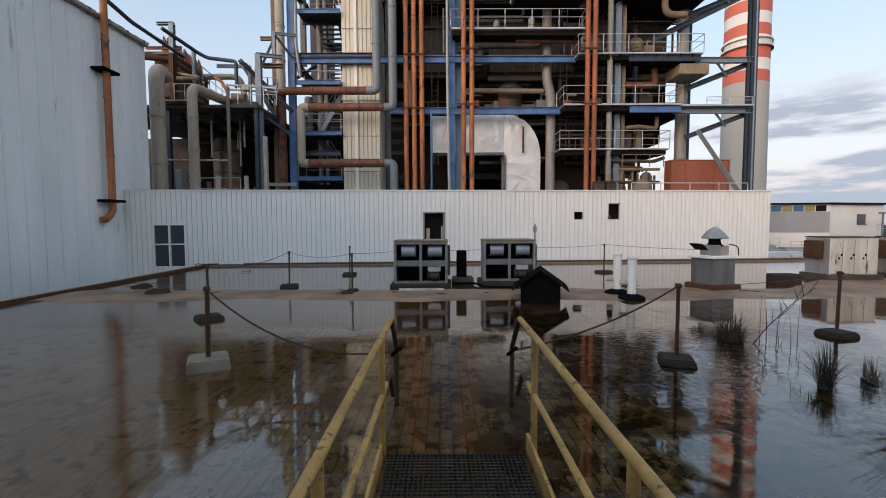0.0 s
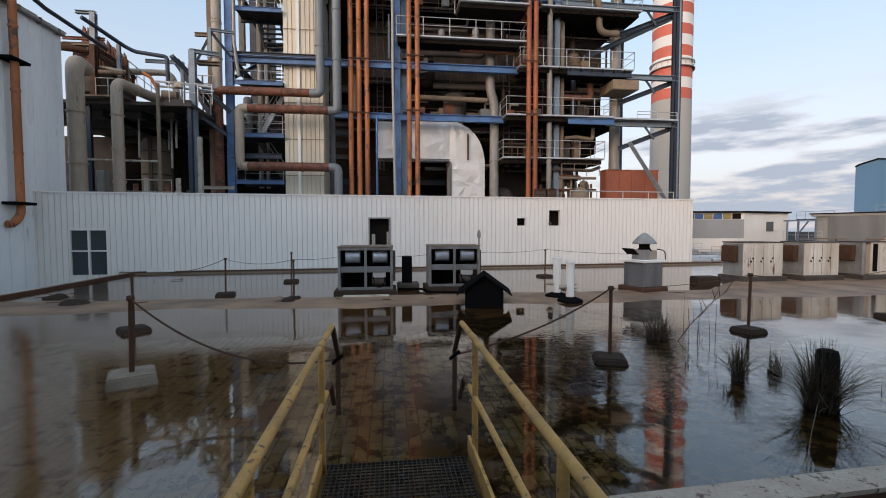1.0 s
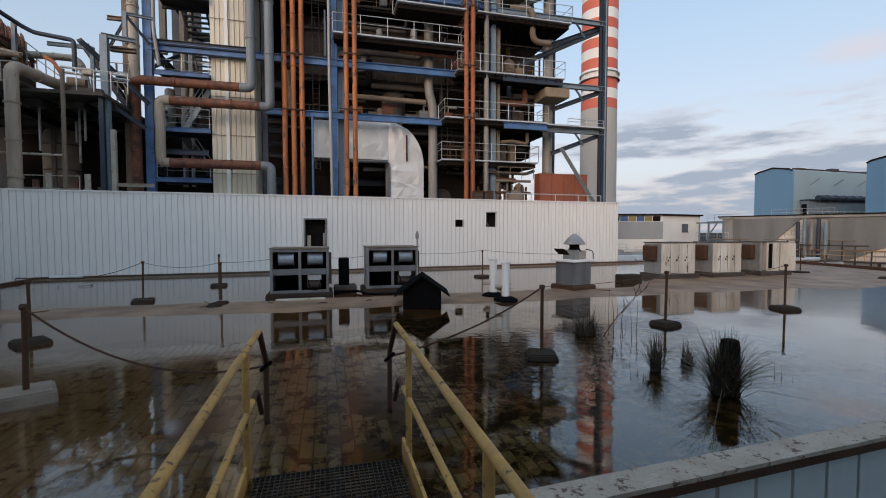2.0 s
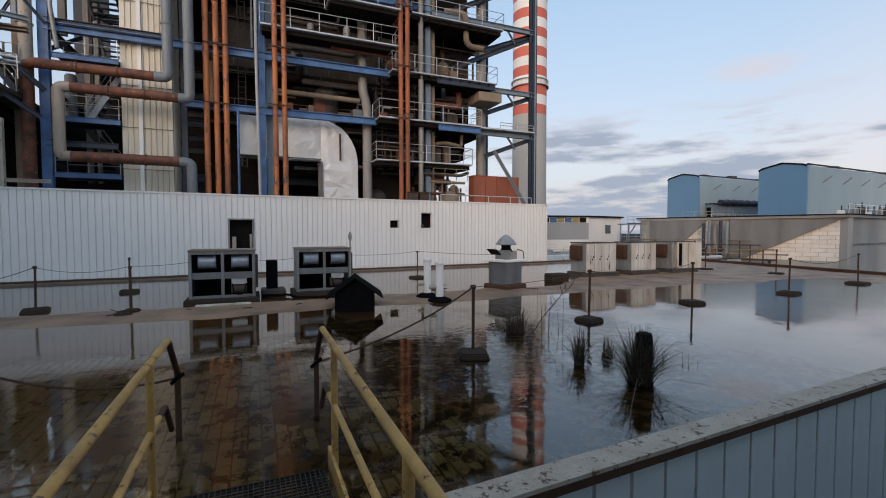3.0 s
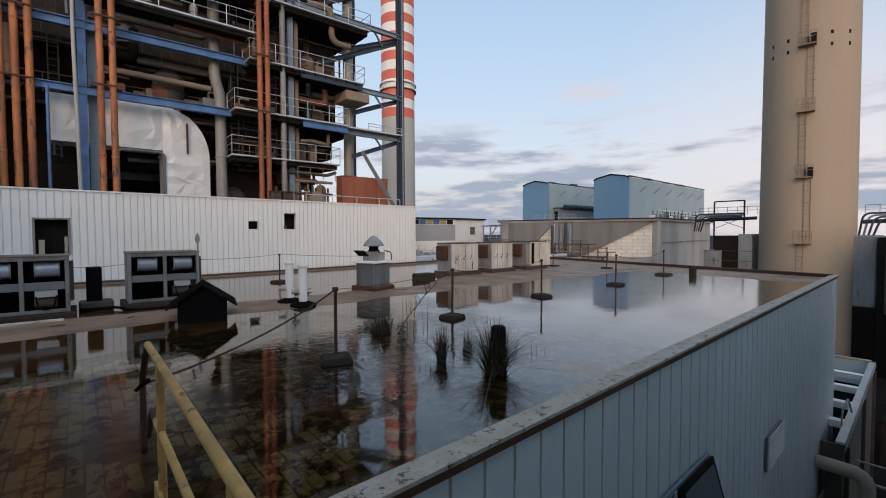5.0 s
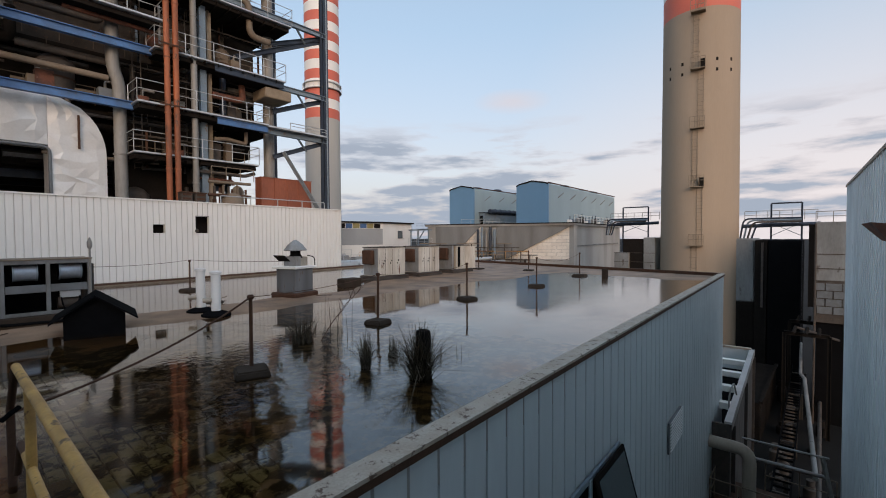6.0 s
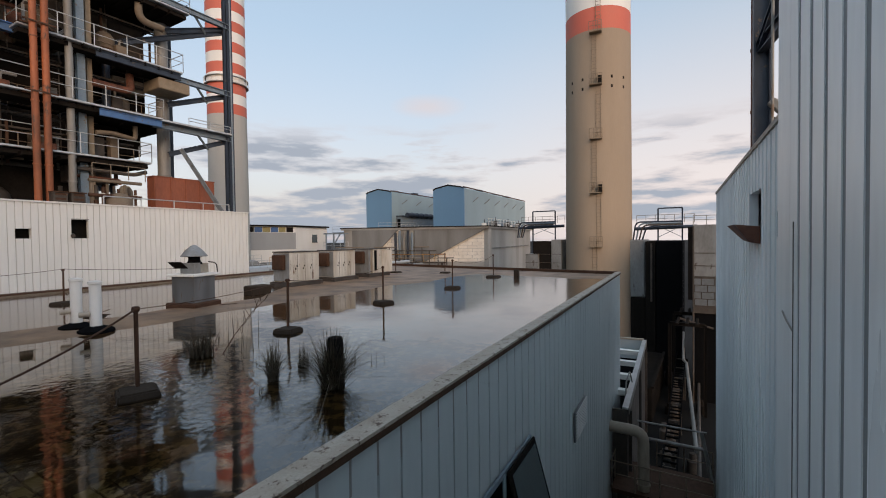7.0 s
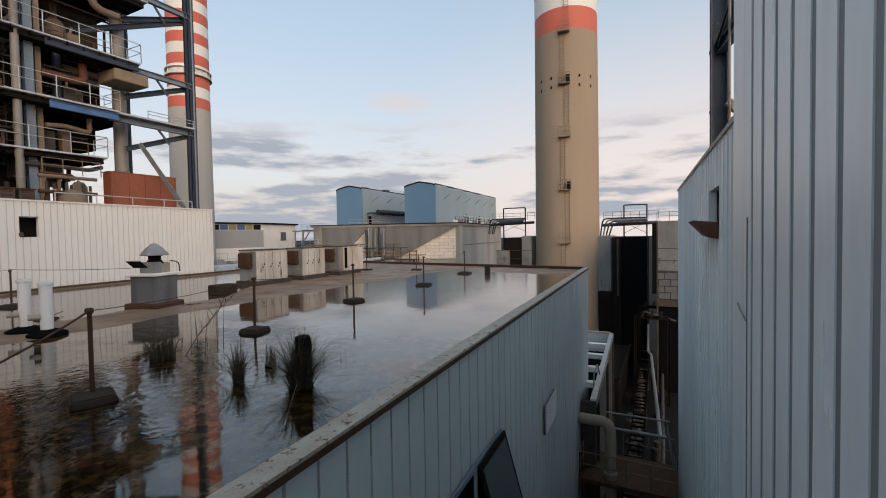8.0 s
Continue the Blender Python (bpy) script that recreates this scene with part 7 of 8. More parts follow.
for i in range(12):
    x, y = 26 + i * 1.7 + random.uniform(-0.4, 0.4), 27 + (i % 4) * 3.2
    c = thing("yard_plant", (x, y, YARD), "pale pipework and steel plant in the yard", "plant", "yard plant")
    h = random.uniform(-1.2, -0.1)
    part("frame", beam((x, y, YARD), (x, y, h), 0.25, 0.25, 0.03), M_DIRTY, c)
    part("head_pipe", piped([(x - 2, y, h - 0.3), (x + 2, y, h - 0.3)], 0.2, 10), (M_GALV, M_BEIGE, M_GREYPIPE)[i % 3], c, "", True)
    part("tank", lathe(bmesh.new(), x + 1.2, y + 1, [(0.8, YARD), (0.8, h - 1.2), (0.3, h - 0.8)], 14), (M_GREYPIPE, M_BEIGE)[i % 2], c, "", True)
for k, (x, y, w, d, h, m) in enumerate(((30.5, 40, 3.6, 1.8, -0.9, M_GALV), (35.5, 41, 3.4, 1.8, -0.8, M_GALV), (31.5, 45, 4.0, 2.0, -0.5, M_GREYPIPE), (37, 46, 3.2, 2.0, -0.9, M_GREYPIPE), (33, 37, 2.6, 1.5, -1.0, M_BEIGE), (40, 42, 3.6, 1.9, -0.9, M_BEIGE))):
    c = thing("pale_tank", (x, y, YARD), "long pale tank with a rounded back in the yard", "tank", "pale yard tanks")
    bm = bmesh.new()
    prof = [(-d / 2, YARD), (d / 2, YARD), (d / 2, h - 0.5), (d * 0.36, h - 0.12), (0, h), (-d * 0.36, h - 0.12), (-d / 2, h - 0.5)]
    a = [bm.verts.new((x - w / 2, y + yy_, z)) for yy_, z in prof]
    b = [bm.verts.new((x + w / 2, y + yy_, z)) for yy_, z in prof]
    bm.faces.new(a)
    bm.faces.new(b[::-1])
    for i in range(7):
        bm.faces.new((a[(i + 1) % 7], a[i], b[i], b[(i + 1) % 7]))
    bmesh.ops.recalc_face_normals(bm, faces=bm.faces)
    part("shell", bm, m, c)
    handrail(c, (x - w / 2, y - d / 2 - 0.3, h - 0.3), (x + w / 2, y - d / 2 - 0.3, h - 0.3), 0.9, M_YELLOW if k % 2 else M_GALV, 1.0)
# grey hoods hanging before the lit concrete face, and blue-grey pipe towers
ux, uy = (48.5 - 55.4) / 20.87, (45 - 25.3) / 20.87


def on_face(s, z, off):
    return (55.4 + ux * s - uy * off, 25.3 + uy * s + ux * off, z)


# block courses, their paleness painting the sunlit part of the face
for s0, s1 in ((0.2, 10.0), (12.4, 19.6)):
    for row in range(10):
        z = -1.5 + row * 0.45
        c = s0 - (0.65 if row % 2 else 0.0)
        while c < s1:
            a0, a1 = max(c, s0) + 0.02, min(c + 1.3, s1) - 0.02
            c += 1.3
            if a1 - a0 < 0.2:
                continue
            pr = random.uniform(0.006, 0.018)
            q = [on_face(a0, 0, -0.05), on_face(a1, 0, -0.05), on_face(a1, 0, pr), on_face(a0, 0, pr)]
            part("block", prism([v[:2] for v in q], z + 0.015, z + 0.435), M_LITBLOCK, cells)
# hoods greyer than the concrete; their shade is put into the colour
for s0, s1, s2, label in ((0.0, 10.2, 8.6, "grey sheet hood"), (12.5, 19.5, 17.0, "grey sheet hood")):
    bm = bmesh.new()
    pts = [(s0 + 0.15, 3.03), (s1, 3.03), (s1, -1.4), (s2, -1.4)]
    a = [bm.verts.new(on_face(s, z, 0.35)) for s, z in pts]
    c = [bm.verts.new(on_face(s, z, 0.02)) for s, z in pts]
    bm.faces.new(a)
    bm.faces.new(c[::-1])
    for i in range(4):
        bm.faces.new((a[(i + 1) % 4], a[i], c[i], c[(i + 1) % 4]))
    bmesh.ops.recalc_face_normals(bm, faces=bm.faces)
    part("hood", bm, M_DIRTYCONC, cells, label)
for k in range(5):
    s = 10.4 + k * 0.6
    q = on_face(s, YARD, 1.0)
    pipe("cell_riser", [(q[0], q[1], YARD), (q[0], q[1], 2.6 + 0.3 * (k % 2))], 0.18, (M_GREYBLUE, M_DARKBLUE, M_GREYPIPE)[k % 3], "blue-grey riser pipe beside the concrete cells", flanges=4, group="cell risers")
for k in range(14):
    s_ = 4.5 + k * 1.15
    a, c = on_face(s_, -0.9 + 0.5 * (k % 4), 1.3 + 0.3 * (k % 3)), on_face(s_ + 2.2 + (k % 3), -0.9 + 0.5 * (k % 4), 1.3 + 0.3 * (k % 3))
    g_ = on_face(s_ + 1, YARD, 1.3 + 0.3 * (k % 3))
    cp = thing("cell_pipe", g_, "pale or rusty pipe run before the concrete cells", "pipe", "cell pipes")
    part("pipe_run", piped([a, c], 0.07, 8), (M_GREYPIPE, M_RUSTPIPE, M_DIRTY, M_TANDARK)[k % 4], cp, "", True)
    part("support", tube(bmesh.new(), [g_, (g_[0], g_[1], a[2])], 0.07, 6), M_DIRTY, cp)
gal = thing("yellow_gallery", on_face(9, -1.6, 2), "yellow handrailed walkway before the concrete cells", "walkway")
a, c = on_face(5.5, -1.5, 2.0), on_face(18, -1.5, 2.0)
part("deck", beam(a, c, 1.0, 0.15, 0.05), M_DIRTY, gal)
handrail(gal, a, c, 1.1, M_YELLOW, 1.6)
for s in (6, 10, 14, 17.5):
    q = on_face(s, 0, 2)
    part("leg", beam((q[0], q[1], YARD), (q[0], q[1], -1.55), 0.2, 0.2, 0.03), M_DIRTY, gal)
fr2 = thing("blue_frame", on_face(21, 0, 1), "blue steel access frame with handrails", "steel frame")
for s in (20.2, 23.0):
    q = on_face(s, 0, 1.4)
    part("leg", beam((q[0], q[1], YARD), (q[0], q[1], 2.6), 0.14, 0.14, 0.02), M_GREYBLUE, fr2)
part("top_beam", beam(on_face(19.6, 2.6, 1.4), on_face(23.4, 2.6, 1.4), 0.14, 0.18, 0.02), M_GREYBLUE, fr2)
handrail(fr2, on_face(19.6, 0.4, 1.4), on_face(23.4, 0.4, 1.4), 1.0, M_GALV, 1.2)
pipe("house_pipe", [(69.5, 48.6, 6.3), (80, 48.9, 6.3), (80, 48.9, 3.6)], 0.45, M_DARKBLUE, "dark blue pipe between the sheet houses", bend=0.8, flanges=2)
annex = thing("sheet_annex", (72, 49.3, 3.42), "low grey-green lean-to beside the sheet house", "building")
part("body", boxed(68.2, 92, 48.9, 50.1, 3.42, 6.0), M_GREYBLUE, annex)
part("roof_edge", boxed(68.0, 92, 48.6, 50.1, 6.0, 6.15), M_DARKBLUE, annex)
part("door", boxed(68.14, 68.2, 49.2, 49.9, 3.42, 5.5), M_BLACK, annex, "dark doorway")
handrail(annex, (67.0, 48.2, 3.42), (80, 48.2, 3.42), 1.0, M_STACKW, 1.5)
handrail(cells, (57, 45.5, 3.4), (60, 40, 3.4), 1.0, M_GALV, 1.6)

# ---- by the great chimney ----
for x, y, w, z1, m, label in ((45.8, 15.8, 1.4, -0.05, M_PANEL, "pale block kiosk by the chimney"), (46.2, 14.8, 2.0, 1.3, M_DARK, "dark brown sheeted plant housing by the chimney"), (46.1, 13.25, 1.05, 1.45, M_PANEL, "grey-panelled kiosk by the chimney")):
    k = thing("kiosk", (x, y, YARD), label, "kiosk")
    part("body", boxed(x, x + 3, y - w / 2, y + w / 2, YARD, z1, bevel=0.03), m, k)
    for j in range(3):
        part("panel_joint", boxed(x - 0.02, x, y - w / 2, y + w / 2, -1.9 + j * 0.9, -1.86 + j * 0.9), M_DIRTY, k)


def pipe_rack(x, y0, y1, yl, z, label):
    """A small portal over bundled pipes that run out to yl."""
    t = thing("pipe_rack", (x, (y0 + y1) / 2, YARD), label, "pipe rack", "pipe racks")
    for y in (y0, y1):
        part("leg", beam((x, y, YARD), (x, y, z + 1.9), 0.13, 0.13, 0.02), M_DARKBLUE, t)
    part("top_frame", beam((x, y0, z + 1.9), (x, y1, z + 1.9), 0.12, 0.12, 0.02), M_DARKBLUE, t)
    part("mid_frame", beam((x, y0, z + 0.45), (x, y1, z + 0.45), 0.1, 0.14, 0.02), M_DARKBLUE, t)
    for k in range(4):
        part("rack_pipe", piped([(x - 0.2 - k * 0.25, y0, z + 0.62 - k * 0.16), (x - 0.2 - k * 0.25, yl - 0.35 * k, z + 0.62 - k * 0.16), (x - 0.2 - k * 0.25, yl + 0.25 - 0.3 * k, z - 1.2)], 0.075, 8, 0.5), (M_DARKBLUE, M_GREYBLUE, M_DIRTY)[k % 3], t, "", True)
    part("trunk_pipe", piped([(x - 0.5, y0 - 1.2, z + 0.1), (x - 0.5, yl, z - 0.05)], 0.16, 8), M_DARKBLUE, t, "", True)
    for ya, yb in ((y0, y1), (y1, y0)):
        part("brace", beam((x, ya, z - 0.9), (x, yb, z + 0.2), 0.05, 0.05, 0.01), M_GREYBLUE, t)
    handrail(t, (x + 0.5, y0 - 1.0, z + 0.5), (x + 0.5, yl, z + 0.5), 0.8, M_GREYPIPE, 0.9)
    return t


pipe_rack(52, 15.06, 17.78, 19.4, 2.9, "dark pipe rack with handrails beyond the chimney")
pipe_rack(48, 1.76, 3.83, 5.8, 2.46, "dark pipe rack with handrails beside the chimney")

# ---- the alley below ----
dark_block = thing("dark_plant_block", (48, 3.4, YARD), "tall black plant housing at the alley's end", "building")
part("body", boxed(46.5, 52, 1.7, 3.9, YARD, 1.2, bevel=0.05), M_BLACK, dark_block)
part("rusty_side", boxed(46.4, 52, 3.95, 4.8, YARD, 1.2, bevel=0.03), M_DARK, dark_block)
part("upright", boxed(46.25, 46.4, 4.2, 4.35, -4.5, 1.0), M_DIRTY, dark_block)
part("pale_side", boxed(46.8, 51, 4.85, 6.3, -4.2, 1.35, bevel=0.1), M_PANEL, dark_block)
# near-black foot: the alley's shade painted on the pale side
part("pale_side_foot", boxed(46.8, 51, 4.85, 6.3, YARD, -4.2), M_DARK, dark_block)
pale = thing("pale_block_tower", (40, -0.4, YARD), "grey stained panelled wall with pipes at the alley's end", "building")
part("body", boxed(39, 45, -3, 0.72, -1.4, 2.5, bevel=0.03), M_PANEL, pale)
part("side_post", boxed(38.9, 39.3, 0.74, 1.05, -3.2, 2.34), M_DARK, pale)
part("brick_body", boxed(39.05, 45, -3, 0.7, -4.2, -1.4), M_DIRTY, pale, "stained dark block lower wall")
# lower wall blackened for the alley's shade
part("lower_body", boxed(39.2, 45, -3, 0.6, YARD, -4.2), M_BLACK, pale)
for z in (0.36, -0.6):
    part("panel_joint", boxed(38.97, 39, -3, 0.72, z - 0.03, z + 0.03), M_DIRTY, pale)
for row in range(4):
    for col in range(3):
        y = -1.9 + col * 0.85 + (0.4 if row % 2 else 0)
        part("block", boxed(38.98, 39.05, y, min(0.68, y + 0.78), -3.6 + row * 0.52, -3.14 + row * 0.52), M_FRAME, pale)
part("corner_pipe", piped([(38.7, 0.68, YARD), (38.7, 0.68, 2.4)], 0.06, 8), M_DIRTY, pale, "", True)
part("cross_pipe", piped([(38.5, 1.6, -4.6), (38.5, -0.6, -5.2)], 0.08, 8), M_DIRTY, pale, "", True)
handrail(pale, (39.1, 0.7, 2.5), (39.1, -2.8, 2.5), 0.7, M_GREYPIPE, 1.0)
bay = thing("beam_topped_bay", (24, 2.9, YARD), "pale sheet bay with white beams across its open top", "building")
bayp = pose(18.2, 2.42, 0, 0, 0, 3.0)
part("side_wall", boxed(0, 12.2, 0.06, 0.16, YARD, -4.86, bayp), M_DIRTY, bay)
part("end_wall", boxed(0, 0.12, 0.16, 0.6, YARD, -4.9, bayp), M_DIRTY, bay)
part("far_wall", boxed(12.1, 12.2, 0.16, 3.4, YARD, -4.8, bayp), M_TEAL, bay)
part("far_capping", boxed(12.05, 12.25, 0.16, 3.4, -4.8, -4.7, bayp), M_BEIGE, bay)
# black floor paints the shade between the beams
part("inner_floor", boxed(3.2, 12.1, 0.16, 3.4, -6.2, -6.0, bayp), M_BLACK, bay)
part("edge_rail", boxed(0, 12.2, 0.02, 0.24, -4.86, -4.78, bayp), M_GALV, bay)
part("edge_web", boxed(0, 12.2, 0, 0.02, -5.06, -4.76, bayp), M_GREYPIPE, bay)
for u, far in ((2.2, 0.62), (4.5, 3.3), (6.9, 3.3), (9.3, 3.3)):
    part("cross_beam", boxed(u - 0.16, u + 0.16, 0.24, far, -5.05, -4.8, bayp, 0.01), M_STACKW, bay)
for u in (0.5, 6.2, 11.5):
    part("wall_rib", boxed(u, u + 0.12, -0.06, 0.06, YARD, -5.06, bayp), M_DIRTY, bay)
part("grab_rail", piped([(19.7, 2.75, -5.3), (19.8, 2.75, -4.3), (20.6, 2.72, -4.05), (21.2, 2.7, -4.7)], 0.03, 6, 0.2), M_GREYPIPE, bay, "", True)
# added block, near black to deepen the alley's shade
dk2 = thing("dark_side_block", (40, 5, YARD), "added low dark block in the shaded alley", "building")
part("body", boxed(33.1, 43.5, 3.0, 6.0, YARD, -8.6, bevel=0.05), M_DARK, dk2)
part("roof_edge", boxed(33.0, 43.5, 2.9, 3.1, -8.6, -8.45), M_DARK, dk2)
pipe("great_pipe", [(17.6, 3.0, -5.35), (17.6, 1.86, -5.35), (17.6, 1.86, YARD)], 0.2, M_LAGGING, "thick tan pipe bending down in the alley", bend=0.4, flanges=2.5)
pipe("alley_pipe", [(21.5, 0.25, -7.35), (35, 1.02, -7.1), (36, 1.25, -7.1), (46, 1.6, -7.1)], 0.09, M_GREYPIPE, "long grey pipe along the alley", flanges=4)
pipe("alley_pipe", [(17, 0.1, -9.8), (46, 0.4, -9.6)], 0.1, M_DIRTY, "long dirty pipe along the alley", flanges=4)
for x, z, r in ((19.5, -5.71, 0.035), (19.5, -6.35, 0.06)):
    pipe("cross_pipe", [(x, 2.3, z), (x, -0.1, z)], r, M_OLDGALV, "grey pipe crossing the alley", flanges=2)
pipe("cross_pipe", [(19.5, 0.08, -5.7), (19.5, -0.05, -6.35), (19.5, -0.28, -7.5)], 0.07, M_GREYPIPE, "pale pipe dropping beside the alley wall", flanges=2)
tray = thing("cable_ladder", (30, 1.3, -9.3), "dark cable ladder along the alley", "cable ladder")
for y in (0.95, 1.6):
    part("side_rail", beam((17, y, -9.2), (46, y + 0.5, -9.0), 0.06, 0.16, 0.02), M_BLACK, tray)
for k in range(48):
    x = 17.3 + k * 0.6
    part("rung", boxed(x, x + 0.08, 0.95 + 0.5 * (x - 17) / 29, 1.6 + 0.5 * (x - 17) / 29, -9.2, -9.12), M_DIRTY if k % 5 == 0 else M_BLACK, tray)
for x in (18, 25, 32, 39, 45):
    part("support", beam((x, 1.3, YARD), (x, 1.3, -9.25), 0.2, 0.2, 0.03), M_DIRTY, tray)
deck = thing("railed_platform", (18.5, 1.6, YARD), "dark platform with tan handrails in the alley", "platform")
part("deck_plate", boxed(17.2, 19.6, -0.3, 2.9, -7.6, -7.45), M_RUST, deck)
for x, y in ((17.3, -0.2), (17.3, 2.8), (19.5, -0.2), (19.5, 2.8)):
    part("leg", beam((x, y, YARD), (x, y, -7.6), 0.16, 0.16, 0.02), M_DIRTY, deck)
handrail(deck, (17.2, -0.3, -7.45), (17.2, 2.9, -7.45), 1.0, M_TANDARK, 0.8)
handrail(deck, (19.6, -0.3, -7.45), (19.6, 1.6, -7.45), 1.0, M_TANDARK, 0.8)
handrail(deck, (17.2, 2.9, -7.45), (19.6, 2.9, -7.45), 1.0, M_TANDARK, 0.8)
for i in range(22):
    x, y = 20.5 + i * 1.15, random.choice((0.2, 0.5, 1.9, 2.1, 2.6 if i > 12 else 1.7))
    h = random.uniform(0.4, 1.6)
    c = thing("alley_plant", (x, y, YARD), "dark pump or valve set in the alley", "plant", "alley plant")
    part("body", lathe(bmesh.new(), x, y, [(0.3, YARD), (0.3, YARD + h * 0.6), (0.18, YARD + h * 0.7), (0.18, YARD + h)], 10), random.choice((M_DIRTY, M_DARK, M_DARK, M_DARK)), c, "", True)
    part("stub", tube(bmesh.new(), [(x, y, YARD + h * 0.5), (x + 0.7, y, YARD + h * 0.5)], 0.1, 8), M_DIRTY, c)
for x in (36, 41):
    f = thing("alley_portal", (x, 1.2, YARD), "dark steel portal across the alley", "steel frame", "alley portals")
    for y in (-0.1, 2.1):
        part("leg", beam((x, y, YARD), (x, y, -4.6), 0.2, 0.2, 0.03), M_DARK, f)
    part("lintel", beam((x, -0.1, -4.6), (x, 2.1, -4.6), 0.2, 0.25, 0.03), M_DARK, f)
    for k in range(3):
        part("saddle_pipe", piped([(x - 1.2, 0.4 + k * 0.6, -4.4), (x + 1.4, 0.4 + k * 0.6, -4.4)], 0.1, 8), M_DARK, f, "", True)

# windows of the wall under the roof
wy = near_y(6.5) - 0.115
aw = thing("window_2", (6.5, wy, -2.9), "dark awning window standing open outward", "window", "", "structure")
wm = pose(6.5, wy, 0, 0, 0, 2.7)
part("window_frame", boxed(-1.25, 1.0, -0.05, -0.005, -2.95, -1.62, wm, 0.008), M_GREYBLUE, aw)
part("mullion", boxed(-0.4, -0.3, -0.07, -0.05, -2.9, -1.66, wm), M_GREENGREY, aw)
part("pane", boxed(-1.17, -0.42, -0.057, -0.051, -2.88, -1.7, wm), M_BLACK, aw)
part("pane", boxed(-0.28, 0.92, -0.057, -0.051, -2.88, -1.7, wm), M_BLACK, aw)
sm = wm @ pose(0.34, -0.06, -1.64, -15, 0, 0)
part("sash", boxed(-0.64, 0.64, -0.05, -0.01, -1.22, 0, sm, 0.008), M_DARK, aw, "open dark sash")
part("sash_pane", boxed(-0.56, 0.56, -0.058, -0.051, -1.14, -0.08, sm), M_SASHPANE, aw)
wy2 = near_y(11.8) - 0.115
lm = pose(11.8, wy2, 0, 0, 0, 2.7)
lw = thing("window_3", (11.8, wy2, -3.3), "small pale louvred window", "window", "", "structure")
part("window_frame", boxed(-0.67, 0.67, -0.05, -0.005, -3.285, -2.565, lm, 0.008), M_FRAME, lw)
part("backing", boxed(-0.63, 0.63, -0.058, -0.052, -3.26, -2.59, lm), M_GALV, lw)
for k in range(10):
    part("slat", boxed(-0.65, 0.65, -0.008, 0.008, -0.045, 0.045, lm @ pose(0, -0.065, -3.25 + k * 0.072, 24, 0, 0)), M_PVC, lw)

# details of the alley wall: hood, frame above, floodlight
hood = thing("rusty_hood", (10.5, -0.85, 1.5), "rusty sheet tray under a wall opening", "hood")
bm = bmesh.new()
a = [bm.verts.new(p) for p in ((10.0, -0.86, 1.83), (11.45, -0.8, 1.83), (11.45, -0.42, 1.87), (10.0, -0.48, 1.87), (10.0, -0.86, 1.52), (11.0, -0.82, 1.55), (11.0, -0.66, 1.58), (10.0, -0.7, 1.55))]
for q in ((0, 1, 2, 3), (4, 5, 6, 7), (0, 1, 5, 4), (1, 2, 6, 5), (2, 3, 7, 6), (3, 0, 4, 7)):
    bm.faces.new([a[i] for i in q])
bmesh.ops.recalc_face_normals(bm, faces=bm.faces)
part("tray", bm, M_RUSTPIPE, hood)
# added dark sheet paints the shade behind the alley wall's openings
structure("inner_wall_south", boxed(5.2, 20.8, -3.6, -3.5, YARD, 3.2), M_DARK, "near-black sheet for the alley building's shaded inside", "wall")
sf = thing("roof_frame", (14, -1.3, 3.38), "dark steel frame standing on the sheet building", "steel frame")
for x, y in ((14.2, -1.25), (8.8, -2.2), (14.2, -4.5)):
    part("column", beam((x, y, 3.38), (x, y, 13.5), 0.36, 0.36, 0.04), M_DARKBLUE, sf)
for z in (6.4, 9.4, 13.2):
    part("beam", beam((14.2, -1.25, z), (8.8, -2.2, z), 0.2, 0.3, 0.03), M_DARKBLUE, sf)
    part("brace", beam((14.1, -1.25, z), (9, -2.2, z + 2.9), 0.22, 0.22, 0.03), M_DARKBLUE, sf)
pipe("red_downpipe", [(15.4, -1.2, 3.38), (15.4, -1.2, 13.5)], 0.09, M_RUSTPIPE, "rust-red pipe beside the steel frame", flanges=2)
pipe("slim_conduit", [(12.6, -1.3, 3.38), (12.6, -1.3, 13.5)], 0.03, M_GREYPIPE, "slim grey conduit beside the steel frame", flanges=0)
fl = thing("floodlight", (14.0, -1.3, 3.9), "grey floodlight on a bracket beside the steel frame", "floodlight")
part("bracket", tube(bmesh.new(), rounded([(14.15, -1.22, 3.9), (14.0, -1.36, 4.25), (13.95, -1.5, 4.55)], 0.1), 0.035, 8), M_DIRTY, fl)
head = part("lamp_head", boxed(-0.1, 0.1, -0.24, 0.24, -0.1, 0.1, pose(13.95, -1.56, 4.78, 48, 0, 0), 0.03), M_GREYPIPE, fl, "slim grey lamp head")
part("visor", boxed(-0.12, 0.12, -0.26, 0.02, 0.105, 0.12, pose(13.95, -1.56, 4.78, 48, 0, 0)), M_DARK, head)
slit = thing("wall_seam", (4.84, south_y(4.84, 0.8), 1.78), "grey open seam between two wall sheets", "trim", "", "structure")
part("gap", boxed(4.836, 4.852, south_y(4.84, 0.8) - 0.01, south_y(4.84, 0.8) + 0.006, -6.0, 1.78), M_PANEL, slit)
clip = thing("cable_clip", (4.95, south_y(4.95, 0.8), 0.97), "short bent wire end clipped on the sheet wall", "cable")
part("wire", tube(bmesh.new(), rounded([(5.2, south_y(5.2, 0.79), 1.02), (5.0, south_y(5.0, 0.78), 0.98), (4.8, south_y(4.8, 0.785), 0.93)], 0.03), 0.007, 6), M_GREYPIPE, clip, "", True)

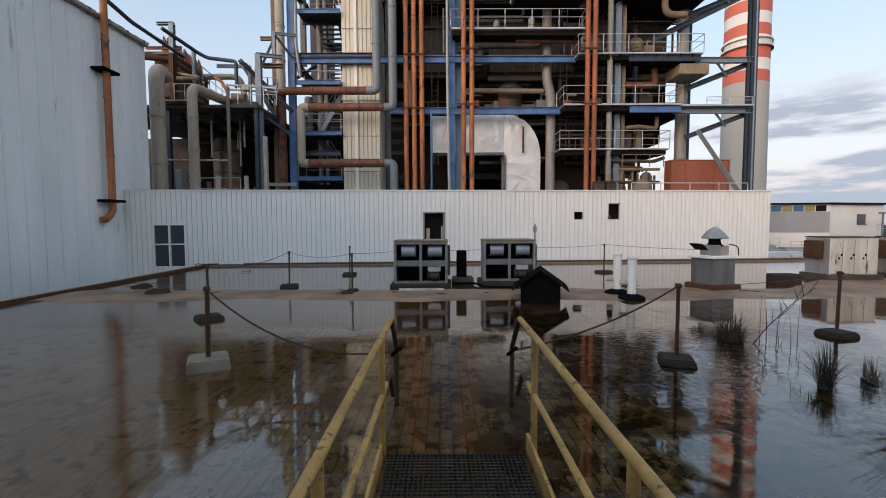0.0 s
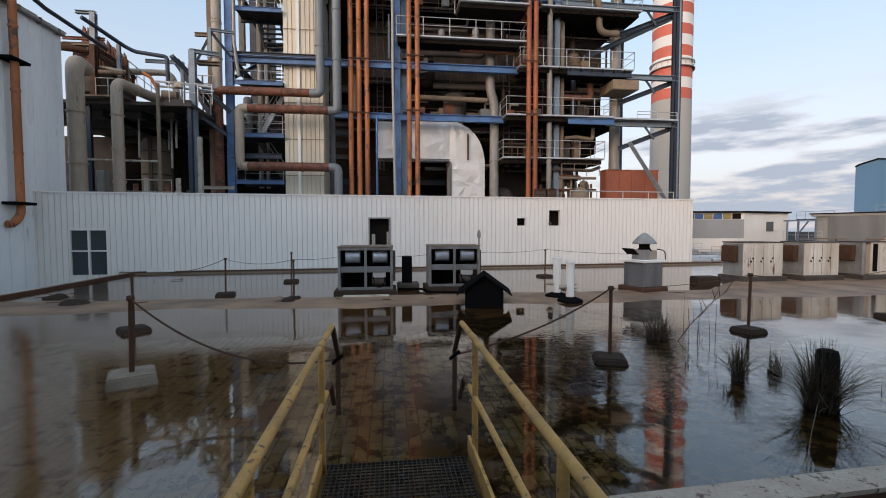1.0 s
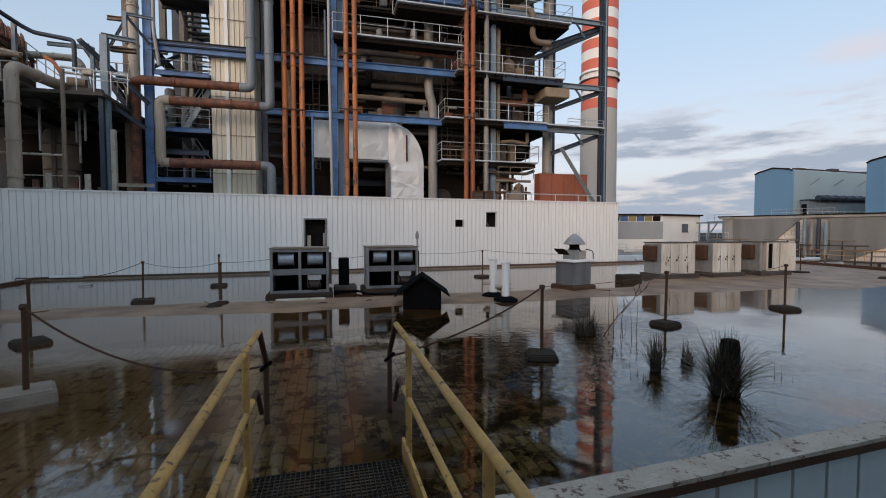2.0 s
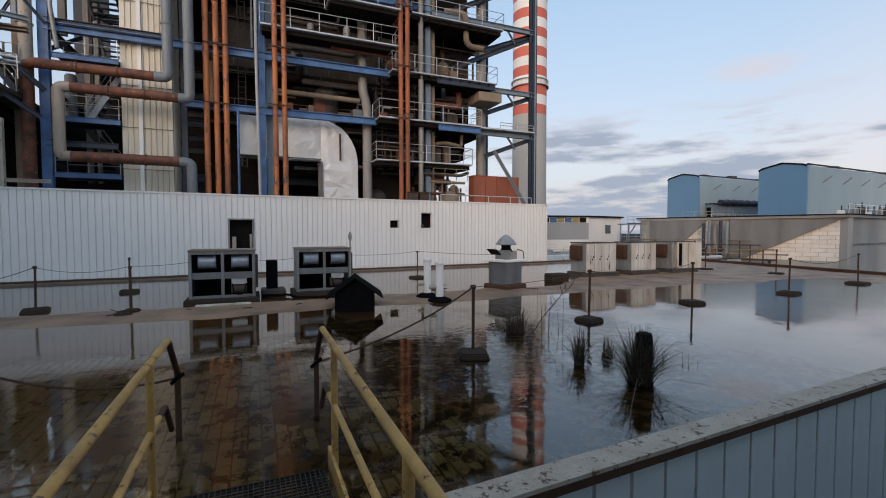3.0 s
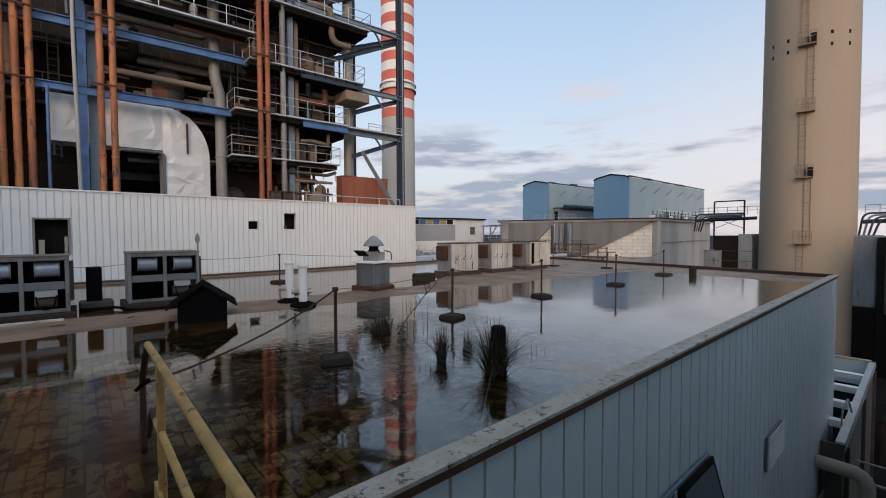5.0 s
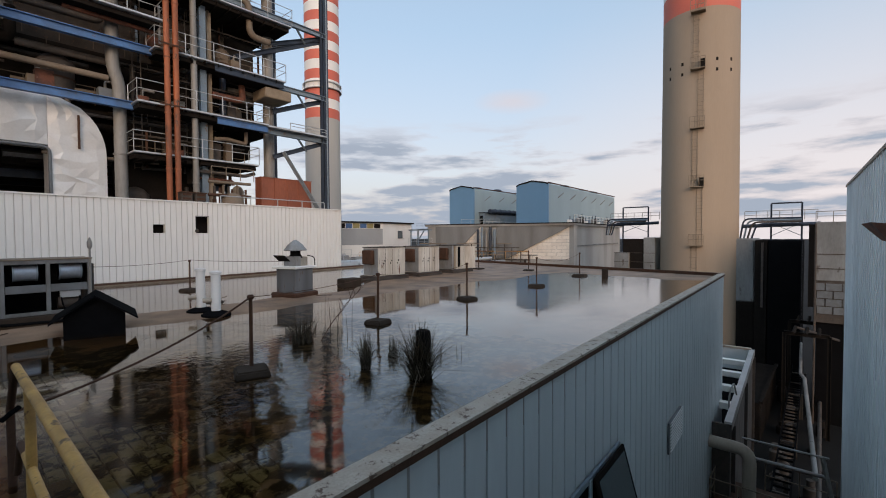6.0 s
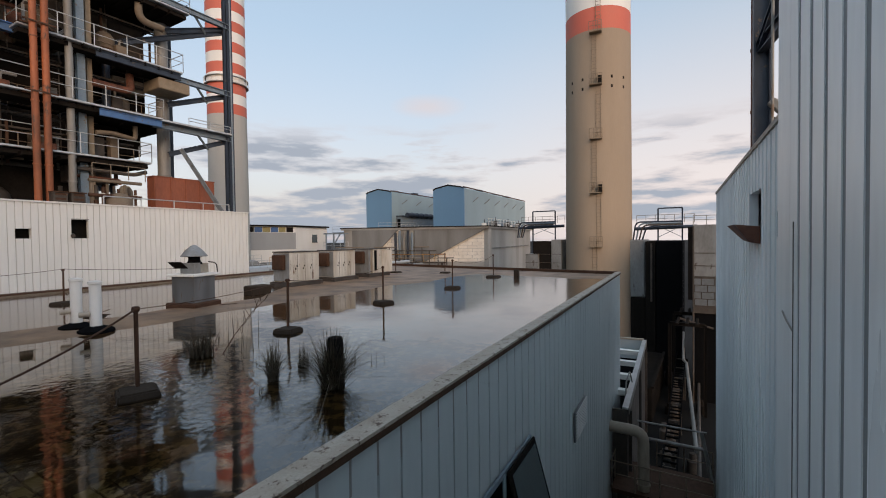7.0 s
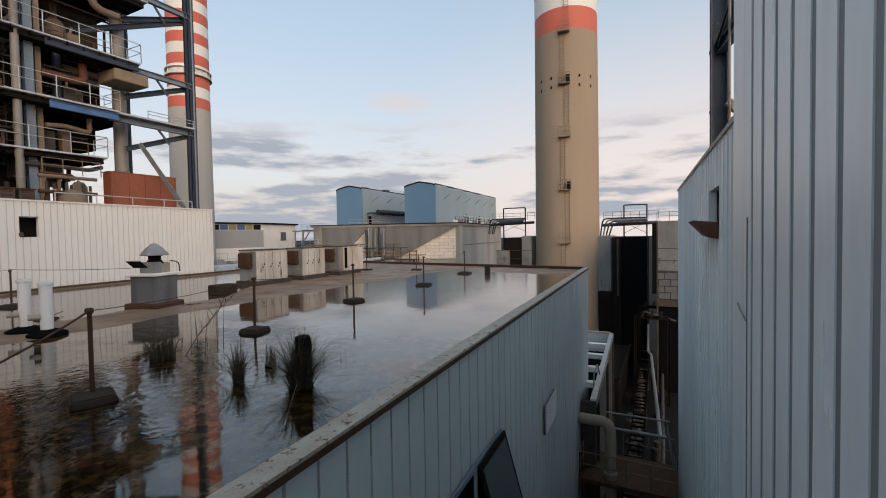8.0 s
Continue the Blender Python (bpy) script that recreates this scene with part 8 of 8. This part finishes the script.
# ---- paving under the water ----
def paver_mesh(w, d, h, seed):
    bm = bmesh.new()
    r = bmesh.ops.create_cube(bm, size=1.0, matrix=Matrix.Translation((0, 0, h / 2)) @ Matrix.Diagonal((w, d, h, 1)))
    rnd = random.Random(seed)
    for v in bm.verts:
        if v.co.z > h / 2:
            v.co.x *= 0.93
            v.co.y *= 0.90
            v.co.z += rnd.uniform(-0.002, 0.002)
    me = bpy.data.meshes.new("paver")
    bm.to_mesh(me)
    bm.free()
    me.materials.append(M_PAVER)
    return me


structure("paving_bed", grid_sheet(-9.3, 2.6, 40, lambda x: near_y(x) + 0.03, lambda x: 7.7 + 0.3 * math.sin(x * 1.7), 4, lambda x, y: -0.047), M_BED, "dark silted joint bed of the paving", "paving")
structure("silt_drift", grid_sheet(1.0, 7.0, 120, lambda x: near_y(x) + 0.04, lambda x: 9.3, 130, lambda x, y: -0.075 + 0.05 * max(0.0, min(1.0, 0.95 + 1.5 * (min(x - 1.75, 6.4 - x, 8.6 - y) * 0.45 + 0.85 * noise.noise((x * 1.1, y * 1.1, 4)) + 0.5 * noise.noise((x * 4, y * 4, 6)))))), M_SILT, "dark drift of wet leaf silt over the paving", "silt", True)
PW, PD = 0.108, 0.208
paving = thing("paving", (0, 4, -0.05), "submerged brown block paving of the roof", "paving", "", "structure")
kinds = [paver_mesh(PW - 0.012, PD - 0.012, 0.014, k) for k in range(6)]
rest_v, rest_f = [], []
count = 0
rnd = random.Random(7)
for i in range(-84, 75):
    for j in range(33):
        x = i * PW + 0.03
        y = 2.55 + j * PD + (PD / 2 if i % 2 else 0)
        if roof_z(x, y) > -0.045 or y < near_y(x) + 0.3 or y > 7.4 or x > 1.9 + 0.7 * noise.noise((x, y, 2)):
            continue
        patch = noise.noise((x * 0.8, y * 0.8, 5)) + 0.5 * noise.noise((x * 2.6, y * 2.6, 8))
        if patch > 0.46:
            continue
        z = -0.046 + rnd.uniform(0, 0.004)
        if abs(x - 0.2) < 1.3 and 3.2 < y < 5.8 and count < 300:
            ob = new("paver", kinds[count % 6])
            ob.parent = paving
            ob.location = (x, y - 4, z + 0.05)
            ob.rotation_euler = (0, 0, rnd.uniform(-0.03, 0.03))
            count += 1
        else:
            b = len(rest_v)
            w, d = (PW - 0.012) / 2, (PD - 0.012) / 2
            c_, s_ = 1.0, 0.03 * rnd.uniform(-1, 1)
            for k, dz in ((1, 0), (0.92, 0.014)):
                for sx, sy in ((-1, -1), (1, -1), (1, 1), (-1, 1)):
                    rest_v.append((x + sx * w * k * c_ - sy * d * s_, y + sy * d * k * c_ + sx * w * s_ - 4, z + 0.05 + dz))
            rest_f += [(b + 4, b + 5, b + 6, b + 7), (b, b + 1, b + 5, b + 4), (b + 1, b + 2, b + 6, b + 5), (b + 2, b + 3, b + 7, b + 6), (b + 3, b, b + 4, b + 7)]
me = bpy.data.meshes.new("paver_field")
me.from_pydata(rest_v, [], rest_f)
me.materials.append(M_PAVER)
field = new("paver_field", me)
field.parent = paving
tagged(field, kind="stuff")
